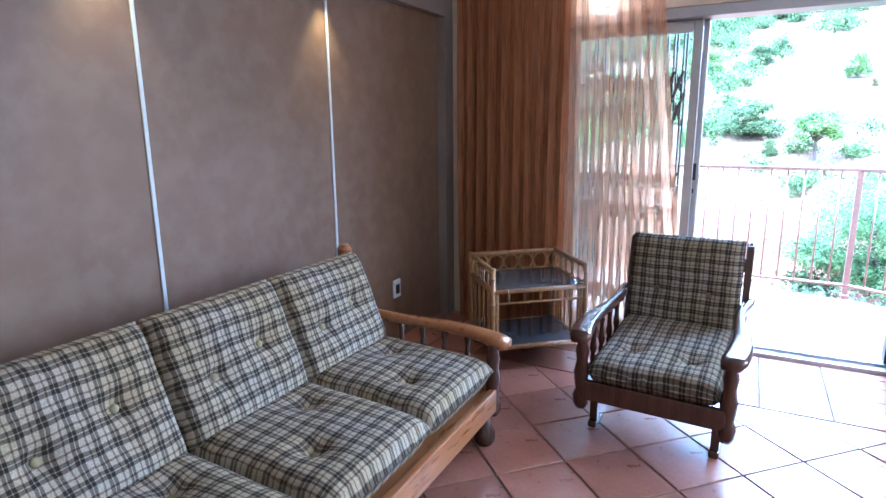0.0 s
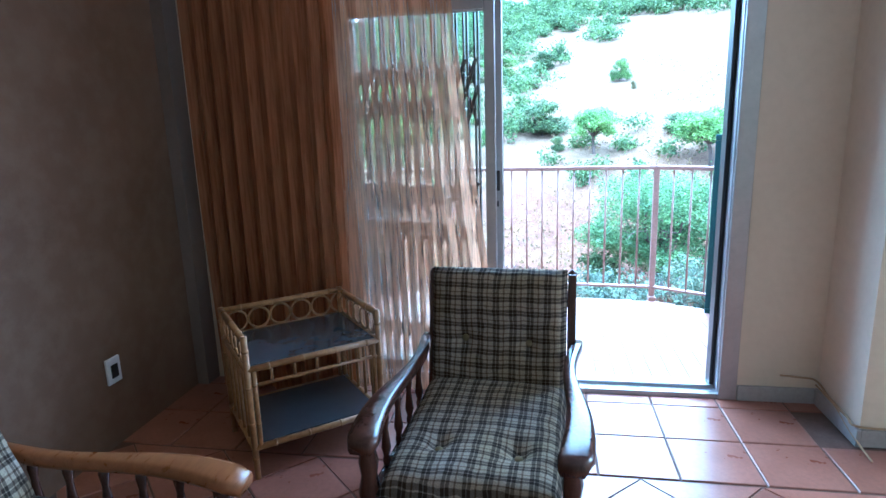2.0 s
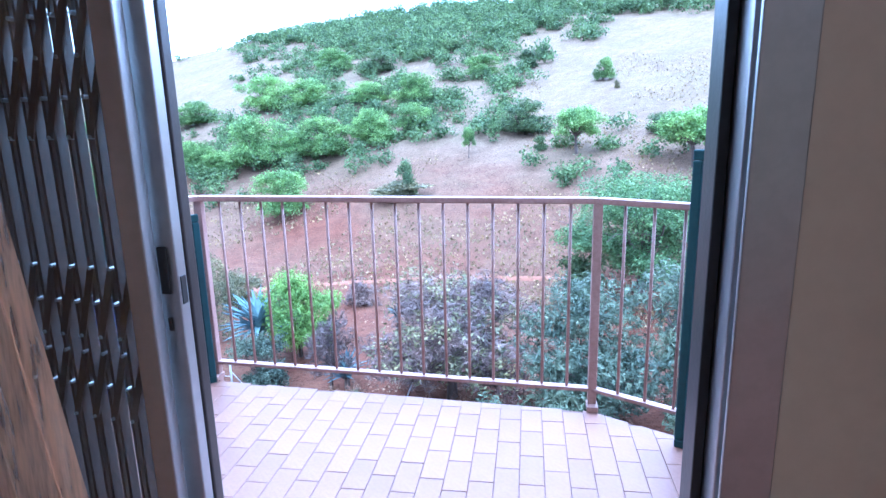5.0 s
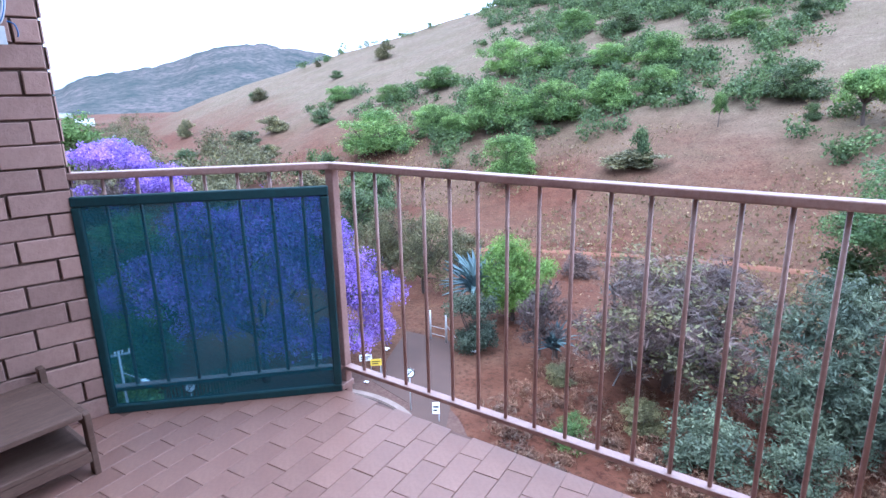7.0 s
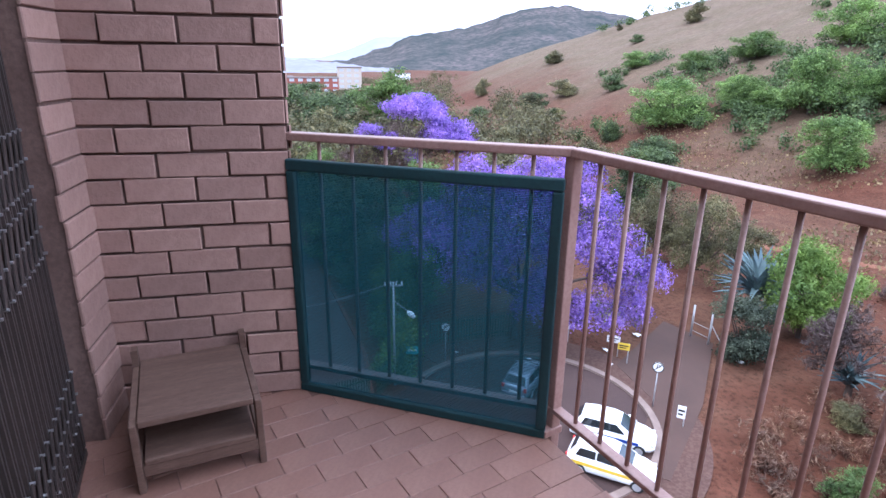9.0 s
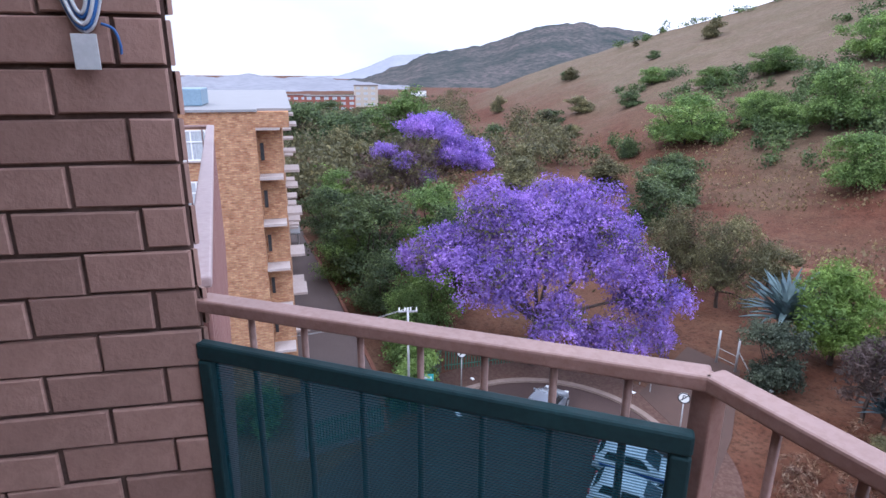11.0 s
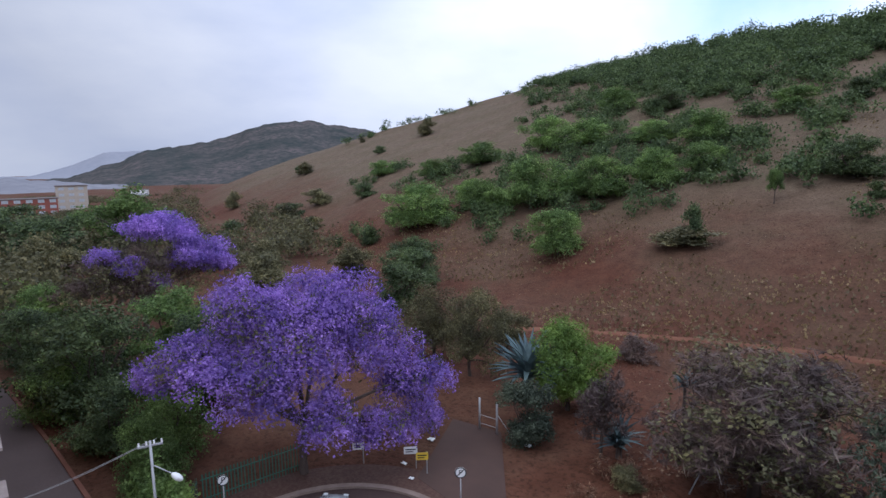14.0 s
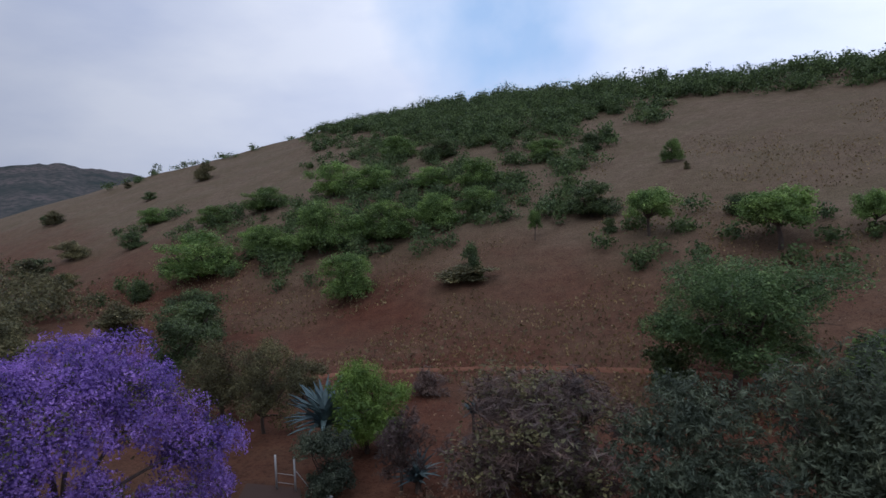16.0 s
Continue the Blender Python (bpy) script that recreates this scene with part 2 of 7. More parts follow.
def block(x0, y0, z0, x1, y1, z1, bevel=0.0):
    return box(bmesh.new(), x0, y0, z0, x1, y1, z1, None, bevel)


def tube(bm, a, b, r0, r1=None, n=10, caps=True):
    """Adds a round bar from a to b."""
    a, b = Vector(a), Vector(b)
    d = b - a
    made = bmesh.ops.create_cone(bm, cap_ends=caps, segments=n, radius1=r0, radius2=r1 if r1 is not None else r0, depth=d.length)["verts"]
    bmesh.ops.transform(bm, matrix=Matrix.Translation((a + b) / 2) @ d.to_track_quat("Z", "Y").to_matrix().to_4x4(), verts=made)
    return bm


def lathe(bm, profile, m, n=14):
    """Adds a turned shape: profile of (height, radius) about the local z axis."""
    rings = []
    for z, r in profile:
        rings.append([bm.verts.new(m @ Vector((r * math.cos(2 * math.pi * i / n), r * math.sin(2 * math.pi * i / n), z))) for i in range(n)])
    for a, b in zip(rings, rings[1:]):
        for i in range(n):
            bm.faces.new((a[i], a[(i + 1) % n], b[(i + 1) % n], b[i]))
    bm.faces.new(rings[0][::-1])
    bm.faces.new(rings[-1])
    return bm


def prism(bm, outline, z0, z1, bevel=0.0):
    """Adds an upright prism over an outline of (x, y)."""
    if sum(a[0] * b[1] - b[0] * a[1] for a, b in zip(outline, outline[1:] + outline[:1])) < 0:
        outline = outline[::-1]
    low = [bm.verts.new((x, y, z0)) for x, y in outline]
    high = [bm.verts.new((x, y, z1)) for x, y in outline]
    k = len(outline)
    faces = [bm.faces.new(low[::-1]), bm.faces.new(high)]
    for i in range(k):
        faces.append(bm.faces.new((low[i], low[(i + 1) % k], high[(i + 1) % k], high[i])))
    if bevel:
        bmesh.ops.bevel(bm, geom=list(faces[1].edges), offset=bevel, segments=2, affect="EDGES", profile=0.5)
    return bm


def from_arrays(name, verts, faces, material, parent=None, smooth_faces=False):
    me = bpy.data.meshes.new(name)
    me.from_pydata([tuple(v) for v in verts], [], [tuple(f) for f in faces])
    me.materials.append(material)
    if smooth_faces:
        me.polygons.foreach_set("use_smooth", [True] * len(me.polygons))
    ob = new(name, me)
    if parent:
        ob.parent = parent
    return ob


def structure(name, bm, material, label, category="", smooth_faces=False):
    return tagged(part(name, bm, material, None, "", smooth_faces), label, category or name.split("_")[0], "", "structure")


# terrain: bearing to the left of +y in degrees, elevation of the ridge in degrees, seen from the balcony
EYE = (-2.2, 1.2, 1.43)
GROUND = -16.5
RIDGE = ((-60, 9.6), (-24, 10.0), (-12, 10.3), (-4, 10.4), (7, 10.2), (13.5, 9.5), (20.7, 8.5), (26, 7.4), (33, 5.3), (40, 3.5), (45, 1.9), (49, 0.7), (53, -0.9), (57.4, -2.6), (61, -3.4), (75, -3.4))


def smooth(a):
    a = np.clip(a, 0.0, 1.0)
    return a * a * (3 - 2 * a)


def height(x, y):
    """Height of the natural ground: a flat by the houses and a hill that rises beyond it."""
    x, y = np.asarray(x, float), np.asarray(y, float)
    dx, dy = x - EYE[0], y - EYE[1]
    d = np.hypot(dx, dy) + 1e-6
    bearing = np.degrees(np.arctan2(-dx, dy))
    elev = np.interp(bearing, [r[0] for r in RIDGE], [r[1] for r in RIDGE])
    rate = np.maximum(0.39 * dx / d + 0.92 * dy / d, 0.155)
    foot = 46 / rate
    far = np.maximum(235 + 1.9 * np.clip(bearing, -30, 50), foot + 30)
    top = EYE[2] + far * np.tan(np.radians(elev)) - GROUND
    k = (d - foot) / (far - foot)
    rise = np.where(k < 0.12, 0.5 * np.clip(k, 0, None) ** 2 / 0.12, k - 0.06) / 0.94
    over = np.clip(k - 1, 0, None)
    up = np.where(k < 1, rise, 1 + 0.25 * np.sin(np.clip(over, 0, 1) * 2) - 1.2 * smooth(over / 2.2))
    up = up * (1 - smooth((np.abs(bearing) - 80) / 25))
    return GROUND + np.maximum(top, 0) * np.clip(up, 0, None)


# ---- the room ----
LEFT, RIGHT, PIER, BACK, TALL = -2.68, 0.42, -0.37, -6.0, 2.5
bm = bmesh.new()
box(bm, LEFT - 0.2, BACK, 0, LEFT, -0.115, TALL + 0.2)
wall_left = structure("wall_left", bm, BROWN_WALL, "mottled brown painted feature wall in a recess", "wall")
bm = bmesh.new()
box(bm, LEFT - 0.2, -0.112, 0, LEFT + 0.06, 0.0, TALL + 0.2)
box(bm, LEFT + 0.002, BACK, 2.03, LEFT + 0.06, -0.112, TALL + 0.2)
structure("wall_surround", bm, GREY_PAINT, "taupe painted border round the brown wall recess", "wall")
bm = bmesh.new()
box(bm, LEFT - 0.2, 0.0, 1.97, 0.03, 0.2, TALL + 0.2)
box(bm, LEFT - 0.2, 0.0, -0.3, -1.87, 0.2, 1.97)
box(bm, 0.03, 0.0, -0.3, RIGHT + 0.2, 0.2, TALL + 0.2)
structure("wall_front", bm, CREAM_WALL, "cream plastered wall round the sliding balcony door", "wall")
bm = bmesh.new()
box(bm, RIGHT, PIER, 0, RIGHT + 0.2, 0.0, TALL + 0.2)
box(bm, RIGHT + 0.2, PIER, 0, 1.1, PIER + 0.2, TALL + 0.2)
box(bm, 1.1, PIER, 0, 2.7, PIER + 0.2, 0.9)
box(bm, 1.1, PIER, 2.05, 2.7, PIER + 0.2, TALL + 0.2)
box(bm, 2.7, PIER, 0, 3.6, PIER + 0.2, TALL + 0.2)
structure("wall_pier", bm, CREAM_WALL, "cream plastered wall pier beside the balcony door", "wall")
structure("wall_right", block(3.4, BACK, 0, 3.6, PIER, TALL + 0.2), CREAM_WALL, "plain cream plastered side wall", "wall")
structure("wall_back", block(LEFT - 0.2, BACK - 0.2, 0, 3.6, BACK, TALL + 0.2), CREAM_WALL, "plain cream plastered back wall", "wall")
structure("ceiling", block(LEFT - 0.2, BACK - 0.2, TALL, 3.6, 0.2, TALL + 0.15), CEILING_PAINT, "plain off-white painted ceiling", "ceiling")
bm = bmesh.new()
box(bm, 0.067, -0.016, 0, RIGHT - 0.016, 0, 0.075, None, 0.003)
box(bm, RIGHT - 0.016, PIER - 0.016, 0, RIGHT, 0, 0.075, None, 0.003)
box(bm, RIGHT, PIER - 0.016, 0, 3.4, PIER, 0.075, None, 0.003)
structure("baseboard", bm, SKIRTING, "grey painted skirting along the pier", "skirting board")
floor = structure("floor", block(LEFT - 0.2, BACK, -0.12, 3.6, 0.02, -0.006), GROUT, "terracotta tiled floor with dark grout", "floor")

# ---- the balcony ----
BALC = -0.03
SLAB = [(-3.1, 0.2), (-2.99, 0.54), (-2.79, 1.18), (-2.025, 1.822), (-0.035, 1.675), (1.5, 0.84), (1.5, 0.2)]
balcony_floor = structure("balcony_floor", prism(bmesh.new(), SLAB, -0.25, BALC - 0.005), BALCONY_GROUT, "tiled balcony floor slab with a concrete edge", "balcony floor")
END, POST_L, POST_R, FAR_R = Vector((-2.79, 1.2, 0)), Vector((-2.035, 1.86, 0)), Vector((-0.026, 1.712, 0)), Vector((1.4, 0.92, 0))
RAIL_Z = 0.99


def railing(a, b, name, label, bars, group="balcony railing", post_at_end=True):
    top = thing(name, label, "railing", None, group)
    d = (b - a).normalized()
    side = Vector((-d.y, d.x, 0))
    m = Matrix.Translation(a) @ Matrix((( d.x, side.x, 0, 0), (d.y, side.y, 0, 0), (0, 0, 1, 0), (0, 0, 0, 1)))
    w = (b - a).length
    part("handrail", box(bmesh.new(), 0, -0.025, RAIL_Z - 0.028, w, 0.025, RAIL_Z, m, 0.005), RAIL_PAINT, top)
    part("bottom_rail", box(bmesh.new(), 0, -0.02, 0.06, w, 0.02, 0.078, m, 0.003), RAIL_PAINT, top)
    for i in range(bars):
        x = w * (i + 1) / (bars + 1)
        part("bar", tube(bmesh.new(), m @ Vector((x, 0, 0.07)), m @ Vector((x, 0, RAIL_Z - 0.02)), 0.0072, n=8), RAIL_PAINT, top, "", True)
    if post_at_end:
        bm = box(bmesh.new(), -0.02, -0.02, -0.2, 0.02, 0.02, RAIL_Z - 0.01, Matrix.Translation(b), 0.004)
        box(bm, -0.026, -0.055, BALC + 0.001, 0.026, 0.026, BALC + 0.03, Matrix.Translation(b), 0.004)
        part("post", bm, RAIL_PAINT, top)
    return top


# unseen flat concrete roof, its eaves added to keep sun off the balcony
structure("roof_slab", block(-2.72, BACK - 0.3, TALL + 0.201, 3.75, 0.85, TALL + 0.36, 0.01), CONCRETE, "unseen flat concrete slab with shallow eaves, added to shade the balcony", "roof")
railing(END, POST_L, "balcony_railing", "pinkish brown painted steel railing behind a green net", 7)
railing(POST_L, POST_R, "balcony_railing", "pinkish brown painted steel balcony railing with thin bars", 16)
railing(POST_R, FAR_R, "balcony_railing", "pinkish brown painted steel railing on the slanting balcony edge", 12)

# ---- sliding door ----
GLASS, gn, gl, gb = shader("clear_glass", 0.02, 0, 0.5)
gb.inputs["Base Color"].default_value = (0.93, 0.97, 0.96, 1)
gb.inputs["Transmission Weight"].default_value, gb.inputs["IOR"].default_value = 1.0, 1.45
door = tagged(new("door_1"), "aluminium sliding balcony door standing half open", "sliding door", "", "structure")
part("track", box(bmesh.new(), -1.868, 0.002, -0.01, 0.028, 0.17, 0.022, None, 0.004), ALUMINIUM, door)
part("track_rib", box(bmesh.new(), -1.868, 0.06, 0.023, 0.028, 0.068, 0.04), ALUMINIUM, door)
part("threshold", box(bmesh.new(), -1.868, 0.171, -0.2, 0.028, 0.215, -0.004, None, 0.004), CONCRETE, door)
part("head_frame", box(bmesh.new(), -1.868, 0.002, 1.91, 0.028, 0.17, 1.968, None, 0.004), ALUMINIUM, door)
part("jamb_frame", box(bmesh.new(), -0.016, 0.02, 0.022, 0.028, 0.15, 1.909, None, 0.004), ALUMINIUM, door)
part("jamb_flange", box(bmesh.new(), -0.016, -0.012, 0.0, 0.064, -0.002, 1.985, None, 0.003), ALUMINIUM, door)
part("jamb_seal", box(bmesh.new(), -0.036, 0.075, 0.022, -0.017, 0.145, 1.909, None, 0.003), BLACK_FRAME, door, "black rubber seal")
part("jamb_frame", box(bmesh.new(), -1.868, 0.002, 0.022, -1.825, 0.15, 1.909, None, 0.004), ALUMINIUM, door)


def leaf(name, x0, x1, y, lock):
    for a, b, lo, hi in ((x0, x0 + 0.05, 0.041, 1.908), (x1 - 0.05, x1, 0.041, 1.908)):
        st = part("stile", box(bmesh.new(), a, y - 0.017, lo, b, y + 0.017, hi, None, 0.004), ALUMINIUM, door)
    if lock:
        part("lock", box(bmesh.new(), x1 - 0.036, y - 0.024, 1.0, x1 - 0.014, y - 0.018, 1.1, None, 0.003), BLACK_FRAME, st, "black door lock")
        part("lock", box(bmesh.new(), x1 - 0.03, y - 0.024, 0.92, x1 - 0.02, y - 0.018, 0.95, None, 0.003), BLACK_FRAME, st, "black door lock")
        part("lock", box(bmesh.new(), x1, y - 0.009, 0.975, x1 + 0.002, y + 0.009, 1.035, None, 0.0008), BLACK_FRAME, st, "black keyhole plate")
    for lo, hi in ((0.041, 0.1), (1.85, 1.908)):
        part("leaf_rail", box(bmesh.new(), x0 + 0.051, y - 0.015, lo, x1 - 0.051, y + 0.015, hi, None, 0.003), ALUMINIUM, door)
    pane = part("pane", box(bmesh.new(), x0 + 0.05, y - 0.003, 0.1, x1 - 0.05, y + 0.003, 1.85), GLASS, door, "clear glass pane")
    pane.visible_shadow = False


leaf("leaf", -1.824, -1.045, 0.148, True)
leaf("leaf", -1.824, -1.075, 0.1, False)

# folding security gate outside the glass
gate = thing("security_gate", "dark brown folding steel trellis gate, half drawn", "security gate")
GA, GB = Vector((-2.74, 0.42, 0)), Vector((-1.17, 0.185, 0))
GW = (GB - GA).length
gm = Matrix.Translation(GA) @ Matrix.Rotation(math.atan2(GB.y - GA.y, GB.x - GA.x), 4, "Z")
bars = 30
for i in range(bars):
    x = GW * i / (bars - 1)
    bm = bmesh.new()
    box(bm, x - 0.013, -0.012, -0.005, x - 0.005, 0.012, 1.95, gm)
    box(bm, x + 0.005, -0.012, -0.005, x + 0.013, 0.012, 1.95, gm)
    part("bar", bm, GATE_STEEL, gate)
for z0 in (0.12, 0.68, 0.88, 1.32, 1.48):
    bm = bmesh.new()
    w = GW / (bars - 1)
    for i in range(bars - 1):
        for s in (-1, 1):
            m = gm @ Matrix.Translation((w * (i + 0.5), 0.016 * s, z0 + 0.08)) @ Matrix.Rotation(s * math.atan2(0.16, w), 4, "Y")
            box(bm, -math.hypot(w, 0.16) / 2, -0.002, -0.009, math.hypot(w, 0.16) / 2, 0.002, 0.009, m)
    lattice = part("lattice", bm, GATE_STEEL, gate)
    bm = bmesh.new()
    for i in range(bars - 1):
        for dz in (0.0, 0.08, 0.16):
            tube(bm, gm @ Vector((w * i, -0.022, z0 + dz)), gm @ Vector((w * i, 0.022, z0 + dz)), 0.0045, n=6)
    part("rivets", bm, ALUMINIUM, lattice, "pale steel rivets")["kind"] = "stuff"
part("lock_post", box(bmesh.new(), -1.085, 0.172, BALC, -1.045, 0.206, 1.95, None, 0.004), GATE_STEEL, gate, "dark brown steel lock post")
part("guide_rail", box(bmesh.new(), 0, -0.02, 1.951, GW, 0.02, 1.985, gm), GATE_STEEL, gate)
part("floor_guide", box(bmesh.new(), 0, -0.015, BALC, GW, 0.015, -0.006, gm), GATE_STEEL, gate)

# sheer curtain
def sheer(name, c1, c2, open_low, open_high, through):
    """Thin woven cloth: part reflects, part glows through, part is open between the threads."""
    m, n, l, b = shader(name, 0.8, 0, 0.1)
    weave = noise_tex(n, l, n.new("ShaderNodeTexCoord").outputs["Object"], 30, 3, 0.6, (3, 3, 0.15))
    r = ramp(n, [(0.3, c1), (0.7, c2)])
    l.new(weave.outputs["Fac"], r.inputs["Fac"])
    dif, trl, tra = n.new("ShaderNodeBsdfDiffuse"), n.new("ShaderNodeBsdfTranslucent"), n.new("ShaderNodeBsdfTransparent")
    l.new(r.outputs["Color"], dif.inputs["Color"]), l.new(r.outputs["Color"], trl.inputs["Color"])
    tra.inputs["Color"].default_value = (1.0, 0.89, 0.8, 1)
    m1, m2 = n.new("ShaderNodeMixShader"), n.new("ShaderNodeMixShader")
    m1.inputs[0].default_value = through
    thick = n.new("ShaderNodeMapRange")
    thick.inputs["From Min"].default_value, thick.inputs["From Max"].default_value = 0.3, 0.7
    thick.inputs["To Min"].default_value, thick.inputs["To Max"].default_value = open_low, open_high
    l.new(weave.outputs["Fac"], thick.inputs["Value"])
    l.new(thick.outputs[0], m2.inputs[0])
    l.new(dif.outputs[0], m1.inputs[1]), l.new(trl.outputs[0], m1.inputs[2])
    l.new(m1.outputs[0], m2.inputs[1]), l.new(tra.outputs[0], m2.inputs[2])
    l.new(m2.outputs[0], n["Material Output"].inputs["Surface"])
    return m


# one cloth twice: bright colour for the backlit half, darkened and denser where gathered
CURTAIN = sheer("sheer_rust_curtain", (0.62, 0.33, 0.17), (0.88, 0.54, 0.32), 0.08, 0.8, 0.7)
GATHERED_SHADED = sheer("gathered_shaded_curtain", (0.22, 0.085, 0.033), (0.5, 0.23, 0.1), 0.02, 0.24, 0.42)


def drape(name, label, x0, x1, y, z0, z1, folds, deep, seed, pull=0.0, cloth=CURTAIN):
    top = thing(name, label, "curtain", None, "curtains of the balcony door")
    nx, nz = folds * 10, 24
    vs, fs = [], []
    for i in range(nx + 1):
        u = i / nx
        for j in range(nz + 1):
            v = j / nz
            k = noise.noise((u * folds * 0.45, v * 1.2, seed)) * 0.8
            a = 2 * math.pi * folds * u + 1.8 * k
            amp = deep * (0.45 + 0.55 * (1 - v)) * (0.7 + 0.5 * noise.noise((u * folds * 0.3, 7.0, seed)))
            x = x0 + (x1 - x0) * u + pull * u * (1 - v) ** 1.1 + 0.35 * amp * math.sin(2 * a)
            vs.append((x, y + amp * math.sin(a) + 0.02 * k, z0 + (z1 - z0) * v))
            if i < nx and j < nz:
                b = i * (nz + 1) + j
                fs.append((b, b + nz + 1, b + nz + 2, b + 1))
    from_arrays("cloth", vs, fs, cloth, top, True)
    part("hem", box(bmesh.new(), x0, y - 0.006, z1 - 0.001, x1, y + 0.006, z1 + 0.05), CURTAIN, top)
    return top


drape("curtain", "sheer rust-brown curtain hanging in deep folds", -2.5, -1.78, -0.15, 0.02, 2.28, 9, 0.05, 1.5, 0.0, GATHERED_SHADED)
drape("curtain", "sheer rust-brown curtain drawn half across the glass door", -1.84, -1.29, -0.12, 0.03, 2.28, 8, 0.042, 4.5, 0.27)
BULB, bn, bl, bb_ = shader("lit_bulb", 0.3)
bb_.inputs["Emission Color"].default_value = (1.0, 0.92, 0.82, 1)
bb_.inputs["Emission Strength"].default_value = 5.0
wall_lamp = thing("wall_lamp", "small lit lamp on the wall behind the sheer curtain", "lamp", pose(-1.6, -0.0, 2.05))
part("base_plate", tube(bmesh.new(), (0, 0, 0), (0, -0.012, 0), 0.04, 0.04, 16), ALUMINIUM, wall_lamp)
part("bulb", lathe(bmesh.new(), ((0, 0.002), (0.004, 0.018), (0.016, 0.024), (0.028, 0.018), (0.034, 0.002)), Matrix.Translation((0, -0.013, 0)) @ Vector((0, -1, 0)).to_track_quat("Z", "Y").to_matrix().to_4x4(), 12), BULB, wall_lamp, "glowing bulb", True)
lamp("lamp_bulb", "POINT", 0.05, (1.0, 0.88, 0.75), pose(-1.6, -0.075, 2.05), 0.02)
tagged(part("curtain_rail", tube(bmesh.new(), (-2.6, -0.135, 2.35), (0.2, -0.135, 2.35), 0.012), ALUMINIUM, None, "", True), "thin metal curtain rail above the door", "curtain rail")

# trims, socket and cable
STRIP = surface("pale_strip_paint", (0.5, 0.53, 0.58), (0.58, 0.6, 0.64), None, 5, 50, 0.35, dirt=0.1)
for y in (-2.3, -1.262):
    structure("trim_strip", block(LEFT, y - 0.008, 0.0, LEFT + 0.007, y + 0.008, 2.029, 0.002), STRIP, "narrow pale vertical strip on the brown wall", "wall trim")
for y in (-2.42, -1.3):
    fix = thing("wall_spotlight", "small spotlight shining down the brown wall", "spotlight", pose(LEFT + 0.085, y, 2.0), "wall spotlights")
    part("shade", lathe(bmesh.new(), ((0.0, 0.026), (0.01, 0.03), (0.05, 0.028), (0.07, 0.015)), Matrix.Identity(4), 14), ALUMINIUM, fix, "", True)
    lamp("spot_bulb", "SPOT", 1.2, (1.0, 0.64, 0.22), look((LEFT + 0.085, y, 1.985), (LEFT + 0.03, y, 1.3)), 0.02, spot=75)
SOCKET_WHITE = surface("socket_plastic", (0.62, 0.64, 0.68), (0.7, 0.72, 0.75), None, 8, 60, 0.4, bump=0.02, dirt=0.1)
sock = thing("wall_socket", "white plastic wall socket on the brown wall", "wall socket")
part("plate", block(LEFT, -0.735, 0.28, LEFT + 0.012, -0.655, 0.395, 0.004), SOCKET_WHITE, sock)
part("insert", block(LEFT + 0.012, -0.715, 0.305, LEFT + 0.016, -0.675, 0.365, 0.002), BLACK_FRAME, sock, "dark socket holes")


def wire(bm, pts, r, n=6):
    fine = []
    for i in range(len(pts) - 1):
        p0, p1, p2, p3 = (Vector(pts[max(i - 1, 0)]), Vector(pts[i]), Vector(pts[i + 1]), Vector(pts[min(i + 2, len(pts) - 1)]))
        for j in range(6):
            t = j / 6
            fine.append(0.5 * (2 * p1 + (p2 - p0) * t + (2 * p0 - 5 * p1 + 4 * p2 - p3) * t * t + (3 * p1 - p0 - 3 * p2 + p3) * t ** 3))
    fine.append(Vector(pts[-1]))
    for a, b in zip(fine, fine[1:]):
        tube(bm, a, b, r, n=n, caps=False)
    return bm


CABLE = surface("beige_cable", (0.35, 0.25, 0.13), (0.42, 0.31, 0.18), None, 8, 60, 0.5)
tagged(part("cable", wire(bmesh.new(), [(0.25, -0.008, 0.135), (0.33, -0.012, 0.13), (0.4, -0.02, 0.12), (0.412, -0.12, 0.09), (0.412, -0.28, 0.082), (0.43, -0.38, 0.085), (0.8, -0.376, 0.083)], 0.005), CABLE, None, "", True), "thin beige cable along the skirting of the pier", "cable")
tagged(part("cable", wire(bmesh.new(), [(0.4, -0.022, 0.1), (0.41, -0.1, 0.085), (0.408, -0.2, 0.08), (0.405, -0.34, 0.04), (0.41, -0.5, 0.006)], 0.004), CABLE, None, "", True), "thin beige cable along the skirting of the pier", "cable")
tagged(part("cable", wire(bmesh.new(), [(0.3, -0.8, 0.005), (0.1, -0.86, 0.005), (0.02, -0.9, 0.012), (0.08, -0.95, 0.005), (0.2, -0.92, 0.005), (0.4, -1.0, 0.005)], 0.004), BLACK_FRAME, None, "", True), "loose dark cable lying on the tiled floor", "cable")


# ---- ground and hill ----
ROUND, ROUND_R = Vector((-20.4, 18.1, GROUND)), 6.4


